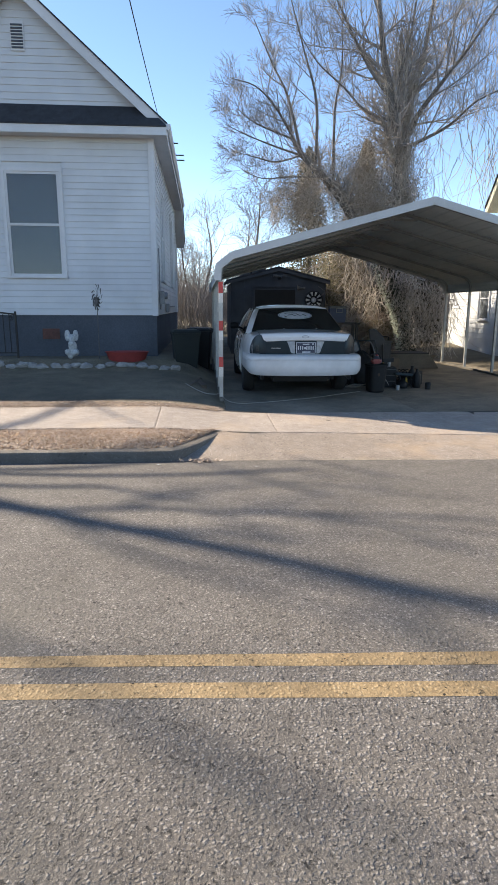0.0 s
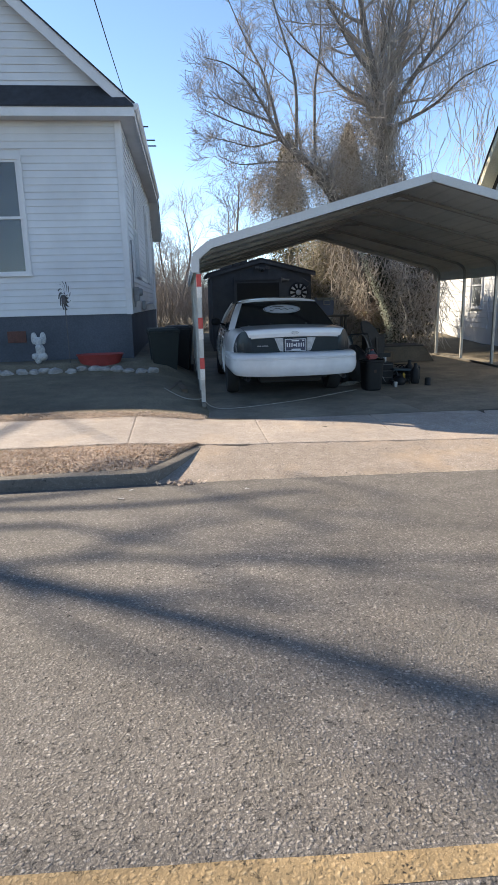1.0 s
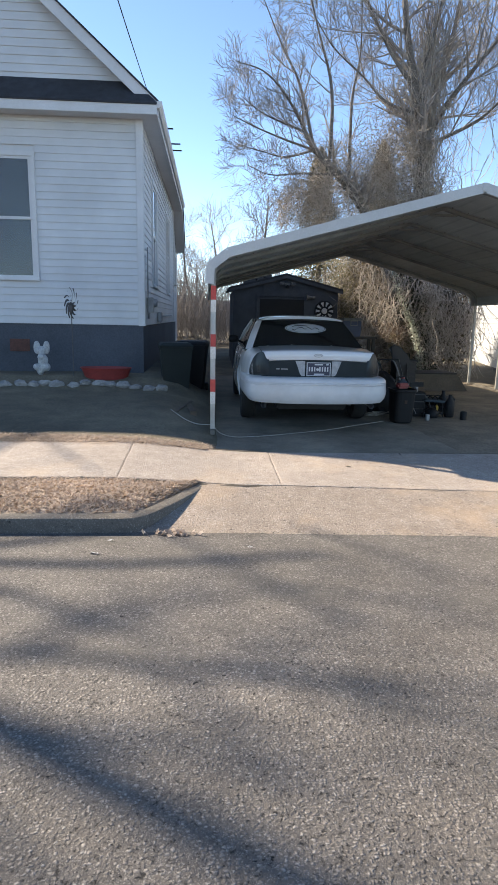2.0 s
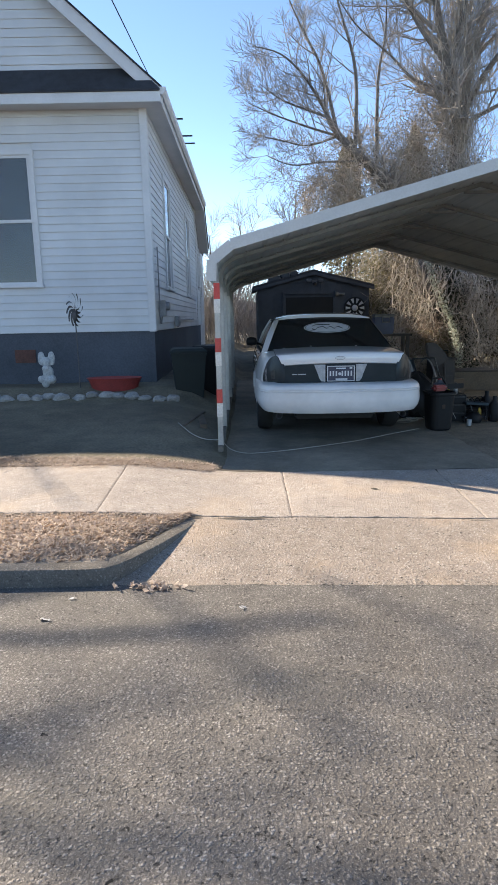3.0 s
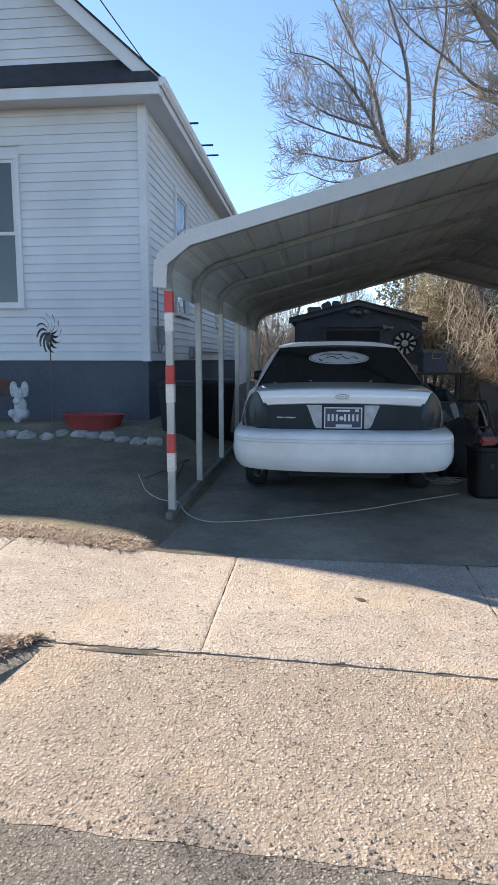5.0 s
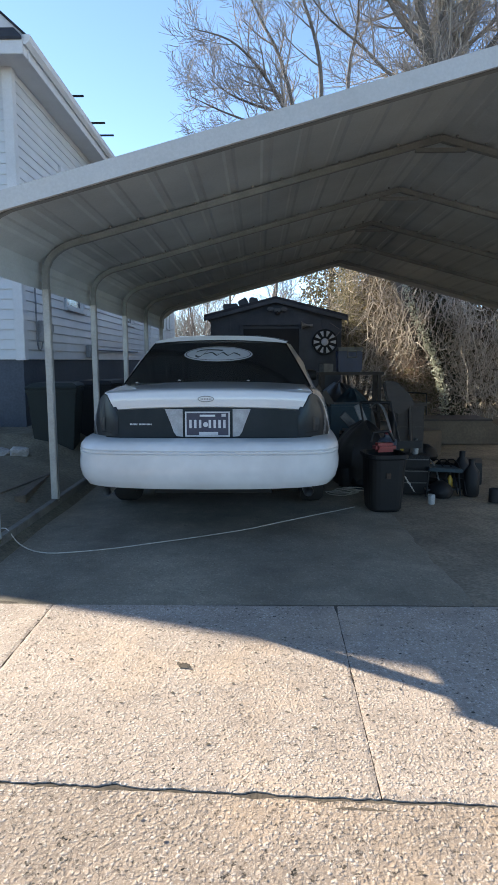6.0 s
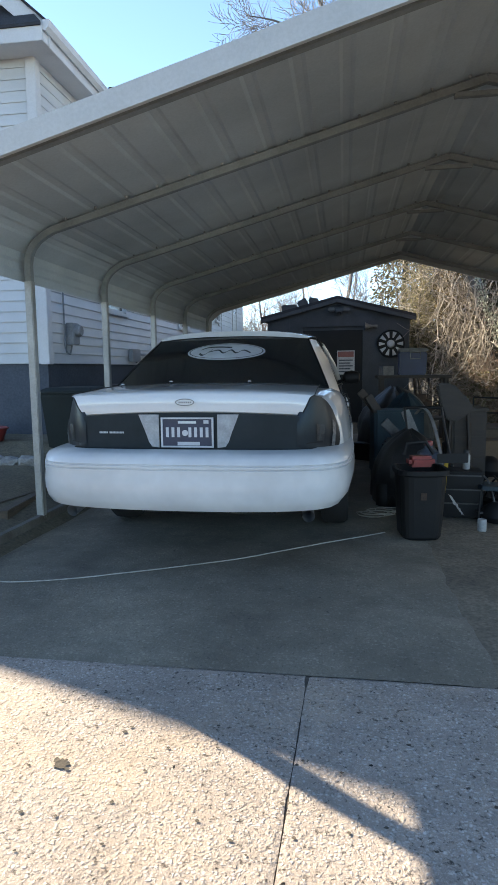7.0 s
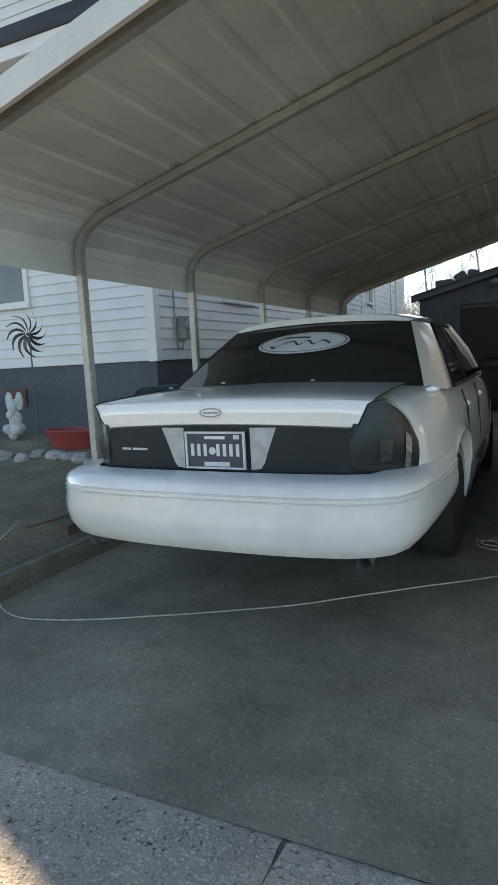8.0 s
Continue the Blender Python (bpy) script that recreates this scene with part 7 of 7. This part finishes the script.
# small odds and ends piled in the dark
r = random.Random(91)
KINDS = (("oil_bottle", "dark plastic oil bottle in the clutter", "bottle"), ("tin_can", "grimy tin can in the clutter", "can"), ("small_box", "small dark box in the clutter", "box"), ("garden_tool", "hand tool lying in the clutter", "tool"), ("plastic_bag", "crumpled bag in the clutter", "bag"))
TONES = ("black", "dark_tarp", "brown_wood", "rust", "grey_metal", "black", "rust", "black", "dark_tarp", "dark_tarp")
for i in range(38):
    k = r.randrange(5)
    x, y = r.uniform(2.95, 4.35), r.uniform(11.3, 15.5)
    if i < 8:
        x, y = r.uniform(3.45, 4.5), r.uniform(10.75, 12.2)
    z = FZ
    name, label, cat = KINDS[k]
    tone = TONES[r.randrange(10)] if r.random() < 0.5 else "black"
    m = pose(x, y, z, 0, 0, r.uniform(0, 360))
    s = r.uniform(0.8, 1.5)
    if k == 0:
        g = Mesh().lathe([(0.05 * s, 0), (0.055 * s, 0.02), (0.055 * s, 0.17 * s), (0.02 * s, 0.22 * s), (0.02 * s, 0.26 * s)], None, 12)
    elif k == 1:
        g = Mesh().lathe([(0.06 * s, 0), (0.06 * s, 0.14 * s), (0.056 * s, 0.145 * s), (0.054 * s, 0.12 * s)], None, 14)
    elif k == 2:
        g = Mesh().box(-0.13 * s, 0.13 * s, -0.09 * s, 0.09 * s, 0, 0.16 * s)
    elif k == 3:
        g = Mesh().tube([(-0.4 * s, 0, 0.02), (0.3 * s, 0, 0.1 * s)], 0.016, 7).box(0.28 * s, 0.42 * s, -0.08, 0.08, 0.08 * s, 0.11 * s)
    else:
        g = Mesh().loft([[(0.14 * s * a * math.cos(t) * (1 + 0.3 * noise.noise((3 * math.cos(t), 3 * math.sin(t), i + h))), 0.12 * s * a * math.sin(t), h * 0.16 * s) for t in [6.283 * q / 12 for q in range(12)]] for a, h in ((0.8, 0), (1.0, 0.3), (0.85, 0.7), (0.3, 1.0))])
    tagged(part(name, tr(g, m), tone, smooth=k in (0, 1, 4), bevel=0.008 if k == 2 else 0), label, cat, "odds and ends beside the car")

# a push mower's bars and a pale strip sticking out of the heap
mower = thing("push_mower", (3.45, 11.6, FZ), "old push mower with bent grey handle bars", "lawn mower")
part("deck", tr(Mesh().lathe([(0.2, 0), (0.22, 0.03), (0.2, 0.12), (0.1, 0.16), (0.09, 0.26), (0.03, 0.28)], None, 18), pose(3.45, 11.75, FZ + 0.06)), "dark_tarp", mower, smooth=True)
for x in (3.28, 3.62):
    part("handle_bar", Mesh().tube([(x, 11.7, FZ + 0.18), (x - 0.04, 12.0, 0.72), (x - 0.06, 12.25, 1.0)], 0.011, 6), "grey_metal", mower, smooth=True)
    part("wheel", tr(Mesh().lathe([(0.03, -0.02), (0.09, -0.022), (0.1, 0), (0.09, 0.022), (0.03, 0.02)], None, 16), Matrix.Translation((x, 11.55, FZ + 0.1)) @ pose(0, 0, 0, 0, 90)), "tyre", mower, smooth=True)
part("grip", Mesh().tube([(3.22, 12.25, 1.0), (3.56, 12.25, 1.0)], 0.014, 6), "black", mower, smooth=True)
strip = [(3.3 + 0.2 * u, 12.15 - 0.35 * u, 0.95 + 0.12 * math.sin(math.pi * u) - 0.42 * u * u) for u in [i / 10 for i in range(11)]]
tagged(part("bent_strip", Mesh().loft([[(x, y - 0.02, z), (x + 0.03, y, z), (x + 0.028, y + 0.004, z - 0.006), (x, y - 0.016, z - 0.006)] for x, y, z in strip]), "grubby", smooth=True), "bent pale plastic strip lying over the heap", "strip")

# ---- dead grass, leaves and grit ----
def blades(rng, count, place, h, w):
    m = Mesh()
    for _ in range(count):
        p = Vector(place(rng))
        a = rng.uniform(0, 6.283)
        s = Vector((math.cos(a), math.sin(a), 0)) * w * rng.uniform(0.7, 1.3)
        tip = p + Vector((rng.gauss(0, 0.6), rng.gauss(0, 0.6), rng.uniform(0.02, 0.4))) * h * rng.uniform(0.6, 1.3)
        mid = p.lerp(tip, 0.5) + Vector((0, 0, h * 0.12))
        m.add([p - s, p + s, mid + s * 0.8, mid - s * 0.8, tip], [(0, 1, 2, 3), (3, 2, 4)])
    return m


def on_verge(r):
    x = -4.6 + 4.80 * r.random() ** 0.7
    y0 = verge_y(x) + 0.012
    y = r.uniform(y0, 7.26)
    return (x, y, 0.15 + 0.055 * (y - y0) / max(0.05, 7.25 - y0) * smooth(0.3, -0.6, x) + 0.03 * math.sin(math.pi * (y - y0) / max(0.05, 7.25 - y0)))


def on_yard_edge(r):
    x = -5.0 + 5.3 * r.random()
    y = 8.435 + 0.14 * smooth(-0.7, 0.9, x) + (0.46 - 0.2 * smooth(-2.0, 0.2, x)) * r.random()
    return (x, y, max(ground_z(x, y), walk_z(x, 8.5) - 0.02 - 0.1 * (y - 8.5)) - 0.005)


tagged(part("verge_grass", blades(random.Random(61), 13000, on_verge, 0.058, 0.0048), "straw"), "matted dead straw-coloured grass on the verge", "grass", kind="stuff")
tagged(part("yard_edge_grass", blades(random.Random(62), 17000, on_yard_edge, 0.085, 0.0045), "straw"), "dead grass along the pavement edge", "grass", kind="stuff")
tagged(part("fallen_leaves", leaves(random.Random(63), 2600, on_verge, 0.024, 1.2), "leaf"), "curled brown leaves scattered on the verge", "leaf litter", kind="stuff")
tagged(part("edge_leaves", leaves(random.Random(64), 2600, on_yard_edge, 0.024, 1.2), "leaf"), "curled brown leaves along the pavement edge", "leaf litter", kind="stuff")
tagged(part("gutter_leaves", leaves(random.Random(65), 75, lambda r: (r.gauss(0.03, 0.085), 6.24 + r.gauss(0, 0.03), road_z(6.25) + 0.012 + 0.018 * r.random()), 0.021, 0.8), "straw"), "small drift of leaves in the gutter", "leaf litter", kind="stuff")


def flakes(rng, count, place, size):
    m = Mesh()
    for _ in range(count):
        x, y, z = place(rng)
        n = 7
        s = size * rng.uniform(0.35, 1.3)
        m.add([(x + s * rng.uniform(0.5, 1.1) * math.cos(6.283 * k / n), y + 0.8 * s * rng.uniform(0.5, 1.1) * math.sin(6.283 * k / n), z + 0.003) for k in range(n)], [tuple(range(n))])
    return m


def on_walk(r):
    x, y = r.uniform(-1.0, 4.5), r.uniform(7.3, 8.55)
    return (x, y, walk_z(x, y))


tagged(part("pavement_grit", flakes(random.Random(66), 240, on_walk, 0.0085), "joint"), "dark chips and pits in the pavement", "grit", kind="stuff")
tagged(part("apron_grit", flakes(random.Random(67), 150, lambda r: (lambda x, y: (x, y, 0.034 + (walk_z(max(x, 0.9), 7.25) - 0.035) * (y - 6.2) / 1.0))(r.uniform(0.7, 4.5), r.uniform(6.35, 7.15)), 0.007), "joint"), "dark chips on the driveway apron", "grit", kind="stuff")
pit = Mesh()
for cx, cy, rr, n in ((1.774, 7.974, 0.026, 19), (1.748, 7.99, 0.012, 13), (1.80, 7.955, 0.009, 11)):
    ring = [(6.283 * k / n, 0.8 + 0.55 * noise.noise((3 * math.cos(6.283 * k / n) + cx * 9, 3 * math.sin(6.283 * k / n), cy * 7))) for k in range(n)]
    pit.add([(cx + rr * q * math.cos(t), cy + 1.25 * rr * q * math.sin(t), walk_z(1.77, 7.97) + 0.0035) for t, q in ring], [tuple(range(n))])
tagged(part("pavement_pit", pit, "joint"), "dark broken pit in the concrete slab", "pit", kind="stuff")
scraps = ((-0.4, 6.09), (-0.44, 6.1), (-0.51, 5.8), (-0.47, 5.79), (0.6, 5.9))
tagged(part("wind_litter", leaves(random.Random(68), 9, lambda r: (lambda p: (p[0] + r.gauss(0, 0.012), p[1] + r.gauss(0, 0.008), road_z(p[1]) + 0.008))(scraps[r.randrange(5)]), 0.018, 4.0), "sign_white"), "small pale scraps on the road by the gutter", "litter", kind="stuff")


def on_apron_lip(r):
    x = r.uniform(0.4, 4.6)
    y = 6.30 - 0.055 * x + r.gauss(0.03, 0.05)
    return (x, y, road_z(6.30 - 0.055 * x) + 0.0005 + 0.12 * max(0, y - 6.30 + 0.055 * x))


tagged(part("edge_crumbs", flakes(random.Random(69), 420, on_apron_lip, 0.007), "asphalt"), "asphalt crumbs along the lip of the apron", "grit", kind="stuff")
